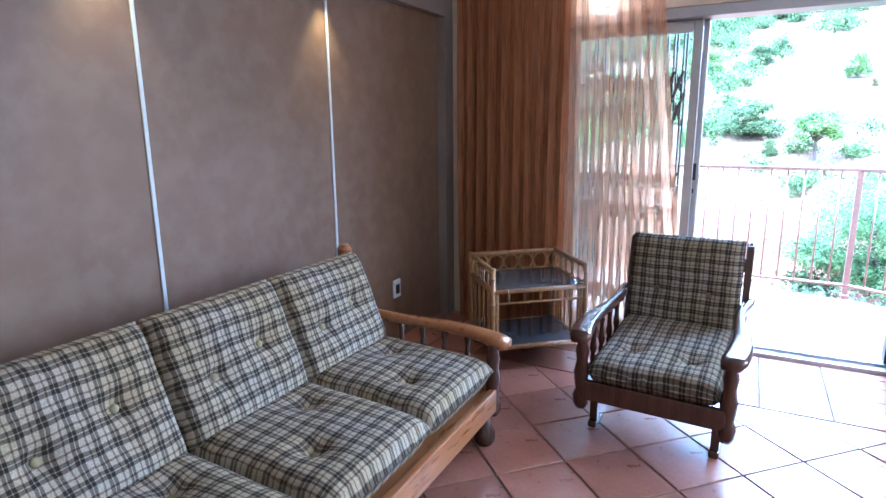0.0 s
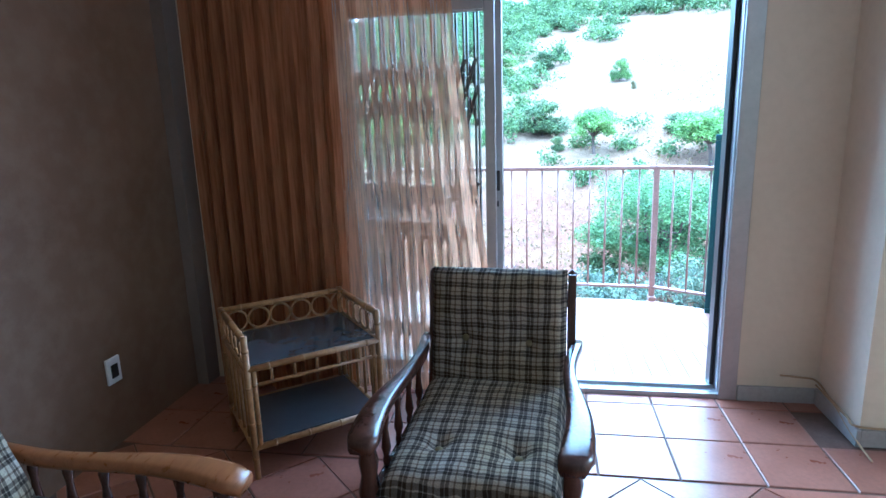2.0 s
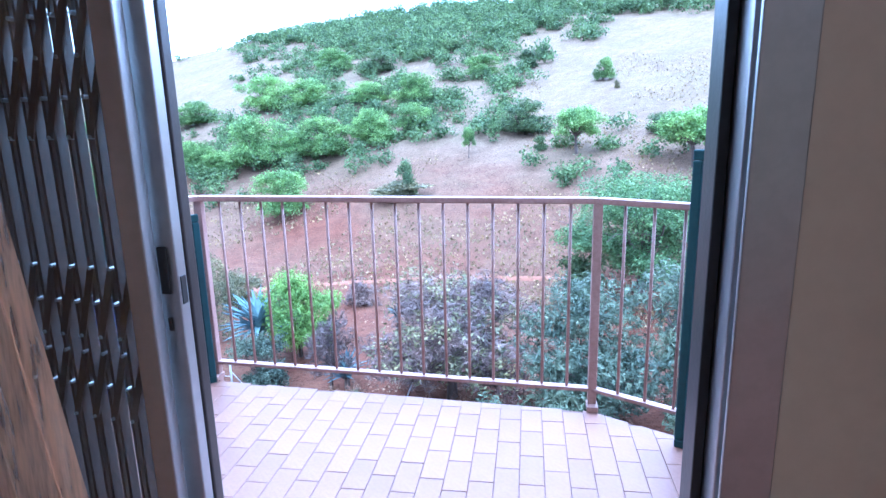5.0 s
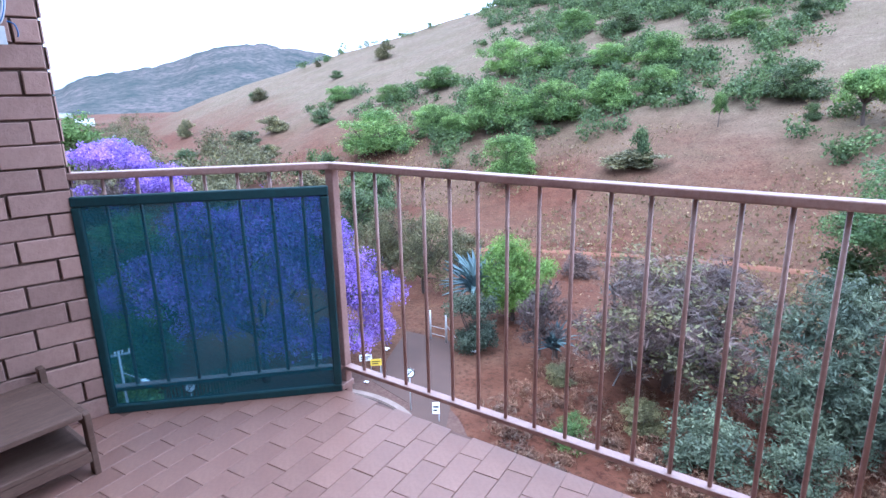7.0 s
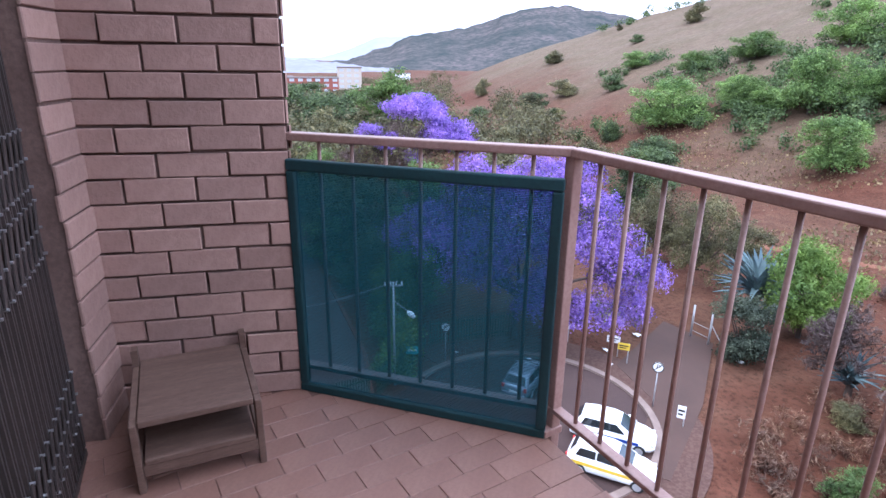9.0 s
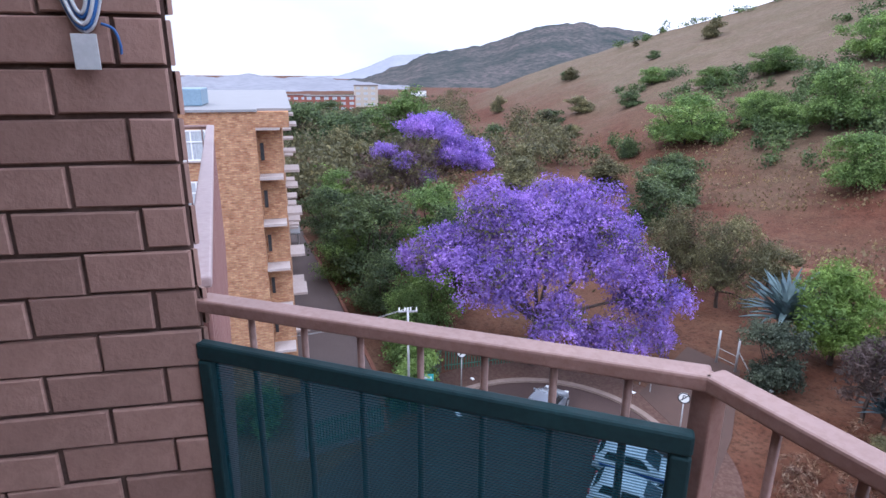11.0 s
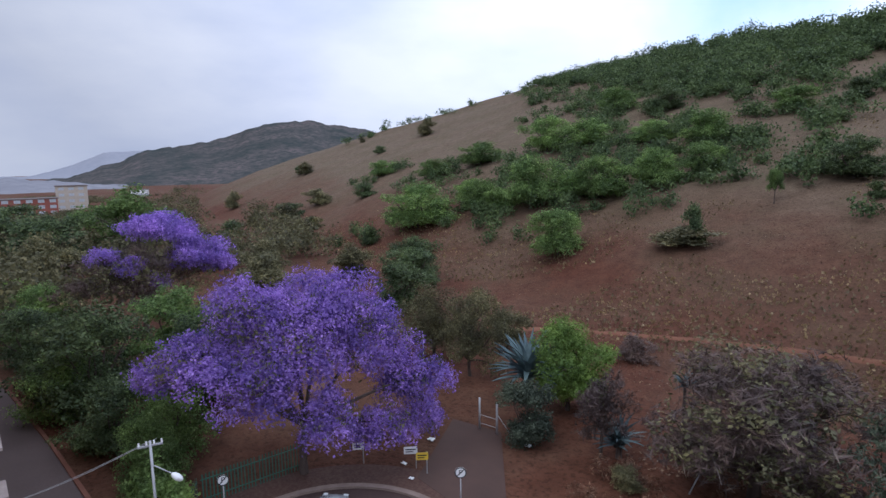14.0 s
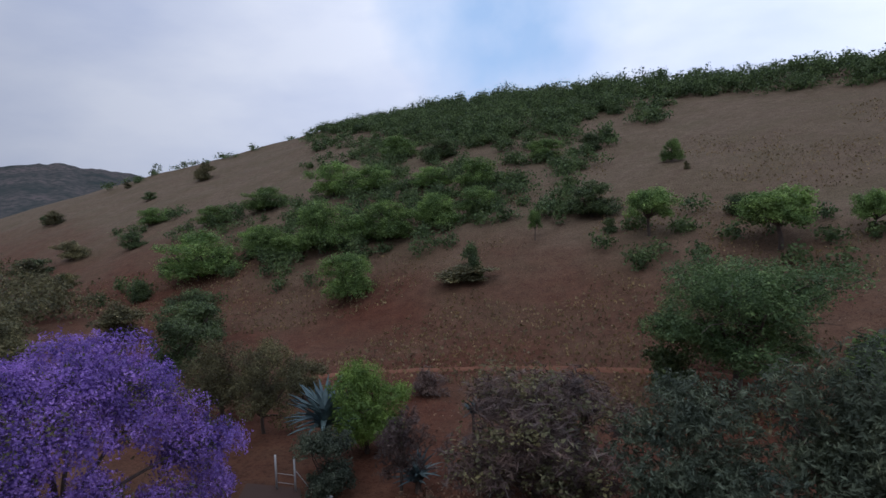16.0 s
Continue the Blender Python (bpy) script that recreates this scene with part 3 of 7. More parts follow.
def soil(name):
    """Red earth low down, straw-coloured dry grass over it, stones and litter in fine grain."""
    m, n, l, b = shader(name, 0.95, 0, 0.15)
    pos = n.new("ShaderNodeNewGeometry").outputs["Position"]
    sep = n.new("ShaderNodeSeparateXYZ")
    l.new(pos, sep.inputs[0])
    broad = noise_tex(n, l, pos, 0.035, 5, 0.6)
    mid = noise_tex(n, l, pos, 0.5, 5, 0.7)
    fine = noise_tex(n, l, pos, 3.2, 4, 0.75)
    add = n.new("ShaderNodeMath")
    add.operation = "MULTIPLY_ADD"
    l.new(broad.outputs["Fac"], add.inputs[0])
    add.inputs[1].default_value = 34.0
    l.new(sep.outputs["Z"], add.inputs[2])
    k = n.new("ShaderNodeMapRange")
    k.inputs["From Min"].default_value, k.inputs["From Max"].default_value = -2.0, 18.5
    l.new(add.outputs[0], k.inputs["Value"])
    r1 = ramp(n, [(0.35, (0.073, 0.026, 0.0145)), (0.65, (0.116, 0.047, 0.027))])
    l.new(mid.outputs["Fac"], r1.inputs["Fac"])
    r2 = ramp(n, [(0.3, (0.11, 0.076, 0.05)), (0.6, (0.153, 0.112, 0.074)), (0.8, (0.2, 0.153, 0.102))])
    l.new(mid.outputs["Fac"], r2.inputs["Fac"])
    col = blend(n, l, "MIX", k.outputs[0], r1.outputs["Color"], r2.outputs["Color"])
    # olive patches where the dry grass still grows, and drifts of paler straw
    sward = noise_tex(n, l, pos, 0.11, 5, 0.7)
    patch = ramp(n, [(0.44, (0, 0, 0)), (0.62, (0.6, 0.6, 0.6))])
    l.new(sward.outputs["Fac"], patch.inputs["Fac"])
    high = n.new("ShaderNodeMapRange")
    high.inputs["To Min"].default_value, high.inputs["To Max"].default_value = 0.12, 0.8
    l.new(k.outputs[0], high.inputs["Value"])
    grown = n.new("ShaderNodeMath")
    grown.operation = "MULTIPLY"
    l.new(patch.outputs["Color"], grown.inputs[0]), l.new(high.outputs[0], grown.inputs[1])
    col = blend(n, l, "MIX", grown.outputs[0], col, (0.1, 0.082, 0.043))
    drift = noise_tex(n, l, pos, 0.23, 4, 0.7, (1.0, 1.0, 3.0))
    pale = ramp(n, [(0.54, (0, 0, 0)), (0.7, (0.5, 0.5, 0.5))])
    l.new(drift.outputs["Fac"], pale.inputs["Fac"])
    straw = n.new("ShaderNodeMath")
    straw.operation = "MULTIPLY"
    l.new(pale.outputs["Color"], straw.inputs[0]), l.new(high.outputs[0], straw.inputs[1])
    col = blend(n, l, "MIX", straw.outputs[0], col, (0.19, 0.14, 0.095))
    r3 = ramp(n, [(0.36, (0.45, 0.42, 0.4)), (0.5, (1, 1, 1)), (0.66, (1.0, 1.0, 1.0)), (0.74, (1.7, 1.75, 1.7))])
    l.new(fine.outputs["Fac"], r3.inputs["Fac"])
    col = blend(n, l, "MULTIPLY", 0.85, col, r3.outputs["Color"])
    l.new(col, b.inputs["Base Color"])
    bp = n.new("ShaderNodeBump")
    bp.inputs["Strength"].default_value, bp.inputs["Distance"].default_value = 0.6, 0.25
    l.new(fine.outputs["Fac"], bp.inputs["Height"])
    l.new(bp.outputs["Normal"], b.inputs["Normal"])
    return m


SOIL = soil("red_earth_and_dry_grass")
rad = np.concatenate([np.linspace(0, 60, 41)[1:], np.linspace(60, 420, 100)[1:], np.geomspace(420, 4200, 24)[1:]])
ang = np.radians(np.concatenate([np.linspace(-110, 110, 221), np.linspace(110, 250, 29)[1:-1]]))
gx = EYE[0] - np.outer(rad, np.sin(ang))
gy = EYE[1] + np.outer(rad, np.cos(ang))
gz = height(gx, gy)
for i in range(gx.shape[0]):
    for j in range(gx.shape[1]):
        amp = min(max((gz[i, j] - GROUND) * 0.15, 0), 1.0)
        if amp:
            gz[i, j] += amp * noise.noise((gx[i, j] * 0.06, gy[i, j] * 0.06, 0))
na = len(ang)
verts = [(EYE[0], EYE[1], GROUND)] + list(zip(gx.ravel(), gy.ravel(), gz.ravel()))
faces = [(0, 1 + j, 1 + (j + 1) % na) for j in range(na)]
for i in range(len(rad) - 1):
    for j in range(na):
        a, b = 1 + i * na + j, 1 + i * na + (j + 1) % na
        faces.append((a, b, b + na, a + na))
tagged(from_arrays("ground", verts, faces, SOIL, None, True), "dry grass hillside over red earth with stones", "ground", "", "structure")


def land(x, y):
    z = float(height(x, y))
    amp = min(max((z - GROUND) * 0.15, 0), 1.0)
    return z + (amp * noise.noise((x * 0.06, y * 0.06, 0)) if amp else 0)


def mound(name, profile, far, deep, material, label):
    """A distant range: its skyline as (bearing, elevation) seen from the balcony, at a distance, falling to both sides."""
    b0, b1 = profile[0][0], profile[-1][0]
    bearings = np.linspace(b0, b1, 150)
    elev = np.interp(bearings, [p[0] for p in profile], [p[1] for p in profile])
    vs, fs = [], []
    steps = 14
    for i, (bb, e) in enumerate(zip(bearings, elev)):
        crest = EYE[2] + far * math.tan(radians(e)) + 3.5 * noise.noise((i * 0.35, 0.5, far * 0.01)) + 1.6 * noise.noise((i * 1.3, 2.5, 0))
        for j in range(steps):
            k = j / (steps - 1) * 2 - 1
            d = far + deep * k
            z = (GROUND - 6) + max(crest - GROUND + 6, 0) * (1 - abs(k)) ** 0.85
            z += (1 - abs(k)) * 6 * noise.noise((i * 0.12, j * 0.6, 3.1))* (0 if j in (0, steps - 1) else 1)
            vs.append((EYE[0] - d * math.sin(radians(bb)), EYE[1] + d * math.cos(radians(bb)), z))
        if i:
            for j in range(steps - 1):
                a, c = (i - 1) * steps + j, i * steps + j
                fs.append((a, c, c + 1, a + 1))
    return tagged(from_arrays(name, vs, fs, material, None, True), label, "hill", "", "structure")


# the blue-grey haze of distance is painted into these base colours
FAR_BUSH_HAZED = surface("hazed_far_bushveld", (0.047, 0.055, 0.054), (0.13, 0.107, 0.104), (0.036, 0.048, 0.046), 0.016, 0.11, 1.0, spec=0.0, bump=0.0, world_space=True, dirt=0.75)
FAR_RANGE_HAZED = surface("hazed_farthest_range", (0.24, 0.25, 0.285), (0.28, 0.285, 0.315), (0.21, 0.225, 0.26), 0.006, 0.05, 1.0, spec=0.0, bump=0.0, world_space=True, dirt=0.5)
mound("backdrop_hill", ((34, 0.5), (38, 2.9), (40.2, 3.45), (43.1, 4.1), (46, 4.45), (49.2, 4.68), (51.1, 4.5), (52.5, 3.95), (54.3, 3.25), (56.3, 2.68), (59.5, 2.3), (61.1, 1.9), (64, 0.8), (67, -0.3), (72, -1.2), (76, -1.6)), 1300, 520, FAR_BUSH_HAZED, "distant bush-covered hill with haze painted in its colour")
mound("backdrop_range", ((52, 0.6), (58, 1.7), (61.2, 1.95), (64.2, 1.78), (66.9, 0.64), (69.5, -0.2), (74, -0.45), (82, -0.5), (100, -0.5), (118, -0.5)), 2600, 700, FAR_RANGE_HAZED, "farthest mountain range painted pale blue for haze")
# low mound in painted fog colours, hides the brown far edge of the ground
mound("backdrop_plain", ((60, -1.5), (66, -0.9), (72, -0.35), (80, -0.15), (90, -0.12), (118, -0.12)), 820, 260, surface("haze_painted_plain", (0.2, 0.2, 0.22), (0.25, 0.25, 0.27), (0.16, 0.165, 0.185), 0.01, 0.08, 1.0, spec=0.0, bump=0.0, world_space=True, dirt=0.6), "low mound painted as a hazy wooded plain beyond the valley")

# ---- plants ----
PURPLE = foliage("jacaranda_blossom", (0.235, 0.135, 0.53), (0.335, 0.208, 0.68), (0.43, 0.295, 0.8), 0.25, 0.9, 0.55, 0.9)
GREEN = foliage("bush_leaves", (0.108, 0.167, 0.052), (0.2, 0.305, 0.098), (0.275, 0.395, 0.146), 0.45)
FRESH = foliage("spring_leaves", (0.115, 0.185, 0.04), (0.205, 0.315, 0.076), (0.265, 0.385, 0.106), 0.35)
DARK = foliage("dark_leaves", (0.05, 0.074, 0.034), (0.1, 0.14, 0.062), (0.15, 0.2, 0.086), 0.3)
OLIVE = foliage("olive_leaves", (0.095, 0.092, 0.05), (0.172, 0.162, 0.085), (0.235, 0.215, 0.115), 0.3)
SCRUB_LEAF = foliage("scrub_leaves", (0.055, 0.083, 0.036), (0.112, 0.163, 0.067), (0.16, 0.218, 0.098), 0.35)
THORN_LEAF = foliage("thorn_leaves", (0.05, 0.085, 0.036), (0.1, 0.158, 0.065), (0.15, 0.215, 0.095), 0.4)
GREY = foliage("grey_green_leaves", (0.055, 0.072, 0.05), (0.11, 0.137, 0.095), (0.165, 0.195, 0.14), 0.3)
BLUE = foliage("agave_leaves", (0.08, 0.125, 0.145), (0.165, 0.235, 0.27), (0.22, 0.3, 0.33), 0.05)
TWIG = foliage("bare_twigs", (0.07, 0.045, 0.042), (0.13, 0.088, 0.084), (0.165, 0.13, 0.105), 0.0)
STRAW = foliage("straw", (0.17, 0.12, 0.06), (0.28, 0.21, 0.12), (0.36, 0.29, 0.18), 0.2)
LITTER = foliage("leaf_litter", (0.066, 0.029, 0.018), (0.125, 0.065, 0.042), (0.23, 0.165, 0.118), 0.0)


def leaf_mesh(name, centres, normals, sizes, material, long=1.6, seed=1):
    """One mesh of many small bent leaves, each with its own outline, at the given places."""
    rng = np.random.default_rng(seed)
    k = len(centres)
    c, nrm = np.asarray(centres), np.asarray(normals)
    nrm = nrm / (np.linalg.norm(nrm, axis=1, keepdims=True) + 1e-9)
    t = np.cross(nrm, rng.normal(size=(k, 3)))
    t /= np.linalg.norm(t, axis=1, keepdims=True) + 1e-9
    s = np.cross(nrm, t)
    z = np.asarray(sizes)[:, None]
    w = rng.uniform(0.7, 1.2, (k, 1))
    v = np.stack([c - t * z * long * 0.5, c + s * z * 0.5 * w + nrm * z * 0.12, c + t * z * long * 0.5, c - s * z * 0.5 * w + nrm * z * 0.12], 1).reshape(-1, 3)
    f = np.arange(4 * k).reshape(-1, 4)
    me = bpy.data.meshes.new(name)
    me.from_pydata(v.tolist(), [], f.tolist())
    me.materials.append(material)
    return me


def blob_leaves(blobs, count, leaf, seed, shell=0.55, droop=0.0, floor_dip=-0.75, ruffle=0.5):
    """Places, normals and sizes of leaves in clumps over a set of lobes (x, y, z, rx, ry, rz)."""
    rng = np.random.default_rng(seed)
    b = []
    for x, y, z, rx, ry, rz in blobs:
        b.append((x, y, z, rx * 0.8, ry * 0.8, rz * 0.8))
        for _ in range(8):
            v = rng.normal(size=3)
            v /= np.linalg.norm(v)
            q = rng.uniform(0.34, 0.58)
            b.append((x + v[0] * rx * 0.78, y + v[1] * ry * 0.78, z + max(v[2], -0.55) * rz * 0.78, rx * q, ry * q, rz * q))
    b = np.asarray(b, float)
    share = (b[:, 3] * b[:, 5]) ** 1.0
    pick = rng.choice(len(b), count // 6, p=share / share.sum())
    d = rng.normal(size=(len(pick), 3))
    d /= np.linalg.norm(d, axis=1, keepdims=True)
    d[:, 2] = np.where(d[:, 2] < floor_dip, -d[:, 2] * 0.6, d[:, 2])
    r = shell + (1.06 - shell) * rng.random(len(pick)) ** 0.6
    bump = np.array([noise.noise((x * 2.3, y * 2.3, z * 2.3 + p)) for (x, y, z), p in zip(d, pick)])
    c = b[pick, :3] + d * b[pick, 3:] * (r * (1 + 0.28 * bump))[:, None]
    cc = np.repeat(c, 6, 0) + rng.normal(size=(len(c) * 6, 3)) * leaf * 1.2
    nn = np.repeat(d, 6, 0) * 0.8 + rng.normal(size=(len(c) * 6, 3)) * ruffle + (0, 0, 0.3)
    if droop:
        cc[:, 2] -= np.abs(rng.normal(size=len(cc))) * droop
    return cc, nn, leaf * rng.uniform(0.55, 1.35, len(cc))


def limb(bm, a, b, r0, r1, seed, sag=0.12, n=6, steps=5):
    """Adds a bent, tapered limb."""
    rng = random.Random(seed)
    a, b = Vector(a), Vector(b)
    ln = (b - a).length
    off = Vector((rng.uniform(-1, 1), rng.uniform(-1, 1), rng.uniform(0.2, 1))) * ln * sag
    pts = [a.lerp(b, i / steps) + off * math.sin(math.pi * i / steps) for i in range(steps + 1)]
    rings = []
    for i, p in enumerate(pts):
        d = (pts[min(i + 1, steps)] - pts[max(i - 1, 0)]).normalized()
        q = d.to_track_quat("Z", "Y").to_matrix()
        r = r0 + (r1 - r0) * i / steps
        rings.append([bm.verts.new(p + q @ Vector((r * math.cos(2 * math.pi * j / n), r * math.sin(2 * math.pi * j / n), 0))) for j in range(n)])
    for u, v in zip(rings, rings[1:]):
        for j in range(n):
            bm.faces.new((u[j], u[(j + 1) % n], v[(j + 1) % n], v[j]))
    return bm


def woody(blobs, fork, r, seed, twigs=0, spread=0.5):
    """Trunk and limbs that reach into the lobes of a crown."""
    bm = bmesh.new()
    rng = random.Random(seed)
    limb(bm, (0, 0, -0.05), fork, r, r * 0.7, seed, 0.05)
    for i, b in enumerate(blobs):
        c = Vector(b[:3])
        limb(bm, fork, c, r * 0.5, r * 0.12, seed + i)
        for j in range(twigs):
            e = c + Vector((rng.gauss(0, 1) * b[3], rng.gauss(0, 1) * b[4], rng.gauss(0.2, 0.8) * b[5])) * spread
            limb(bm, Vector(fork).lerp(c, rng.uniform(0.5, 1)), e, r * 0.16, r * 0.04, seed + 31 * i + j, 0.1, 4, 3)
    return bm


def plant(name, label, category, blobs, count, leaf, material, fork, r, seed, m, group="", twigs=1, shell=0.5, droop=0.0, bark=None, extra=None, long=1.5, ruffle=0.5):
    """A tree or bush: a trunk with limbs and a crown of many leaves."""
    top = thing(name, label, category, m, group)
    part("trunk", woody(blobs, fork, r, seed, twigs), bark or BARK, top, "", True)
    c, nn, s = blob_leaves(blobs, count, leaf, seed, shell, droop, -0.75, ruffle)
    ob = new("crown", leaf_mesh("crown", c, nn, s, material, long, seed))
    ob.parent = top
    if extra:
        c, nn, s = blob_leaves(blobs, extra[1], extra[2], seed + 5, 0.3, droop)
        ob = new(extra[3], leaf_mesh(extra[3], c, nn, s, extra[0], 1.8, seed + 5))
        ob.parent = top
    return top


def lobes(seed, k, low, high, spread, size):
    """Random lobes of a crown of unit height and width."""
    rng = random.Random(seed)
    out = []
    for i in range(k):
        a = 2 * math.pi * (i + rng.random() * 0.7) / k
        q = spread * (0.25 + 0.75 * rng.random())
        z = rng.uniform(low, high)
        s = size * rng.uniform(0.75, 1.25)
        out.append((q * math.cos(a), q * math.sin(a), z, s, s, s * 0.8))
    out.append((0, 0, high * 0.95, size * 1.2, size * 1.2, size))
    return out


def at(x, y, w, h, turn=0.0, sink=0.0):
    return Matrix.LocRotScale((x, y, land(x, y) - sink), Euler((0, 0, turn)), (w, w, h))


def grow(kind, spots, seed=3):
    """Stands copies of one kind of plant at spots of (x, y, width, height)."""
    rng = random.Random(seed)
    made = []
    for i, (x, y, w, h) in enumerate(spots):
        m = at(x, y, w, h, rng.uniform(0, 6.28), 0.02 * h)
        k = i % len(kind)
        if i < len(kind):
            made.append(kind[k](m))
        else:
            copy_thing(made[k], m).matrix_basis = m
    return made


def bush_kind(seed, material, name="bush", label="dense green bush on the dry hillside", group="bushes on the hillside", low=0.25, count=15000, leaf=0.021, category="bush"):
    return lambda m: plant(name, label, category, lobes(seed, 8, low, 0.78, 0.34, 0.19) + lobes(seed + 50, 6, 0.14, 0.3, 0.36, 0.2), count, leaf, material, (0, 0, 0.12), 0.025, seed, m, group, 1)


def umbrella_kind(seed, material, label, name="thorn_tree", group="thorn trees on the hillside"):
    return lambda m: plant(name, label, "tree", lobes(seed, 7, 0.6, 0.78, 0.36, 0.19) + lobes(seed + 40, 6, 0.42, 0.6, 0.4, 0.13), 12000, 0.022, material, (0.03, 0.0, 0.36), 0.03, seed, m, group, 2)


HEDGE = ((-79.4, 103.4, 17.4, 11.2), (-66.0, 108.5, 10.8, 7.7), (-53.0, 105.4, 12.8, 11.6), (-39.1, 108.1, 12.4, 8.4), (-30.4, 110.2, 10.2, 8.0), (-23.5, 115.7, 9.4, 6.3), (-66.9, 144.2, 13.9, 9.8), (-54.8, 141.8, 13.4, 8.0), (-26.3, 132.1, 10.7, 7.8), (-87.2, 144.1, 14.3, 7.0), (-100.6, 140.1, 12.4, 6.0), (-130.0, 151.2, 10.4, 5.8), (-38.7, 138.3, 11.4, 5.4), (-46.0, 110.0, 9.0, 6.0), (-60.0, 106.0, 8.0, 5.0), (-74.0, 117.0, 9.0, 6.0))
LONE = ((-39.2, 87.0, 10.2, 8.2), (-0.9, 106.9, 10.6, 6.9), (15.0, 128.0, 4.9, 5.1), (-57.8, 73.3, 9.3, 7.7), (-59.3, 175.3, 14.2, 7.8), (-42.0, 164.5, 11.5, 6.9), (-11.8, 146.9, 9.8, 5.9), (-0.9, 148.0, 6.9, 5.1))
SCRUB = ((-195.1, 177.1, 8.5, 5.6), (-143.3, 122.4, 10.4, 5.0), (-118.9, 109.9, 4.6, 3.5), (-161.3, 187.4, 5.3, 3.4), (-152.1, 207.4, 8.3, 7.7), (-87.9, 97.3, 4.1, 3.8), (-139.6, 131.4, 9.4, 5.3), (-120.5, 132.0, 7.6, 5.1), (-204.9, 224.8, 3.6, 3.3), (20.2, 96.5, 4.3, 3.6), (16.9, 121.7, 1.3, 1.7), (1.6, 97.4, 2.7, 2.6), (-20.2, 86.8, 9.5, 2.9), (-138.8, 98.2, 8.2, 4.8), (-141.4, 120.1, 7.5, 5.2), (-120.0, 110.1, 3.7, 3.8), (-154.9, 118.3, 5.6, 5.3), (-86.6, 95.6, 3.7, 4.5), (-201.7, 144.2, 6.7, 7.5), (-202.5, 181.1, 7.2, 4.3))
THORN = ((22.3, 83.9, 12.1, 8.7), (7.2, 93.2, 9.6, 7.9), (32.2, 82.3, 6.6, 6.2), (-10.4, 98.6, 3.0, 5.5))
grow([bush_kind(11, GREEN), bush_kind(12, GREEN), bush_kind(13, GREEN)], HEDGE)
grow([bush_kind(14, GREEN, label="round dark green bush standing alone on the slope"), bush_kind(15, DARK, label="round dark green bush standing alone on the slope")], LONE, 5)
grow([bush_kind(16, OLIVE, "shrub", "small olive shrub on the dry slope", "shrubs on the hillside", 0.2, 5000, 0.04), bush_kind(17, DARK, "shrub", "small dark shrub on the dry slope", "shrubs on the hillside", 0.2, 5000, 0.04)], SCRUB, 7)
grow([umbrella_kind(21, GREEN, "flat-topped green thorn tree on the hillside"), umbrella_kind(22, GREEN, "flat-topped green thorn tree on the hillside")], THORN, 9)

# scrub that covers the upper slope and the ridge, too thick to count
rng = np.random.default_rng(8)
cs, ns, ss = [], [], []
for i in range(1950):
    if i < 420:
        bb, k = rng.uniform(-27, 27), rng.uniform(0.84, 1.03)
    elif i < 500:
        bb, k = rng.uniform(-26, 46), rng.uniform(0.97, 1.03)
    elif i >= 1250:
        # thick band above the hedge
        bb, k = rng.uniform(-4, 24), rng.uniform(0.55, 1.0)
        if k < 0.62 + max(0, 4 - bb) * 0.02 + 0.12 * noise.noise((bb * 0.3, k * 7, 2.0)) or k < 0.62 + (bb - 15) * 0.035:
            continue
    else:
        bb = rng.uniform(-27, 26)
        k = rng.uniform(0.5, 0.97)
        if k < 0.6 + max(0, 6 - bb) * 0.013 + 0.3 * noise.noise((bb * 0.25, k * 6, 1.0)) or k > 0.98 or noise.noise((bb * 0.5, k * 14, 5.0)) < -0.12:
            continue
    d0 = 46 / max(0.39 * -math.sin(radians(bb)) + 0.92 * math.cos(radians(bb)), 0.155)
    d = d0 + k * (235 + 1.9 * min(bb, 50) - d0)
    x, y = EYE[0] - d * math.sin(radians(bb)), EYE[1] + d * math.cos(radians(bb))
    w, h = rng.uniform(2.6, 6.5) * (1.25 if i >= 1250 else 1), (1.3 + 4.6 * rng.random() ** 2.2) * (0.7 if i >= 420 and i < 500 else 1)
    z = land(x, y)
    blobs = [(x + rng.normal() * w * 0.25, y + rng.normal() * w * 0.25, z + h * rng.uniform(0.4, 0.75), w * 0.4, w * 0.4, h * 0.38) for _ in range(3)]
    c, nn, s = blob_leaves(blobs, 150, 0.5, i, 0.4)
    cs.append(c), ns.append(nn), ss.append(s)
# scrub that fills the slope between the hedge and the ridge
for i in range(460):
    bb, k = rng.uniform(-3, 29), rng.uniform(0.27, 0.72)
    if noise.noise((bb * 0.3, k * 9, 9.0)) < -0.12 + max(0, 5 - bb) * 0.05 + max(0, bb - 20) * 0.07 * (k + 0.3):
        continue
    d0 = 46 / max(0.39 * -math.sin(radians(bb)) + 0.92 * math.cos(radians(bb)), 0.155)
    d = d0 + k * (235 + 1.9 * bb - d0)
    x, y = EYE[0] - d * math.sin(radians(bb)), EYE[1] + d * math.cos(radians(bb))
    w, h = rng.uniform(2.4, 6.0), 1.3 + 3.2 * rng.random() ** 1.5
    z = land(x, y)
    blobs = [(x + rng.normal() * w * 0.25, y + rng.normal() * w * 0.25, z + h * rng.uniform(0.4, 0.75), w * 0.4, w * 0.4, h * 0.38) for _ in range(3)]
    c, nn, s = blob_leaves(blobs, 200, 0.4, i + 3000, 0.4)
    cs.append(c), ns.append(nn), ss.append(s)
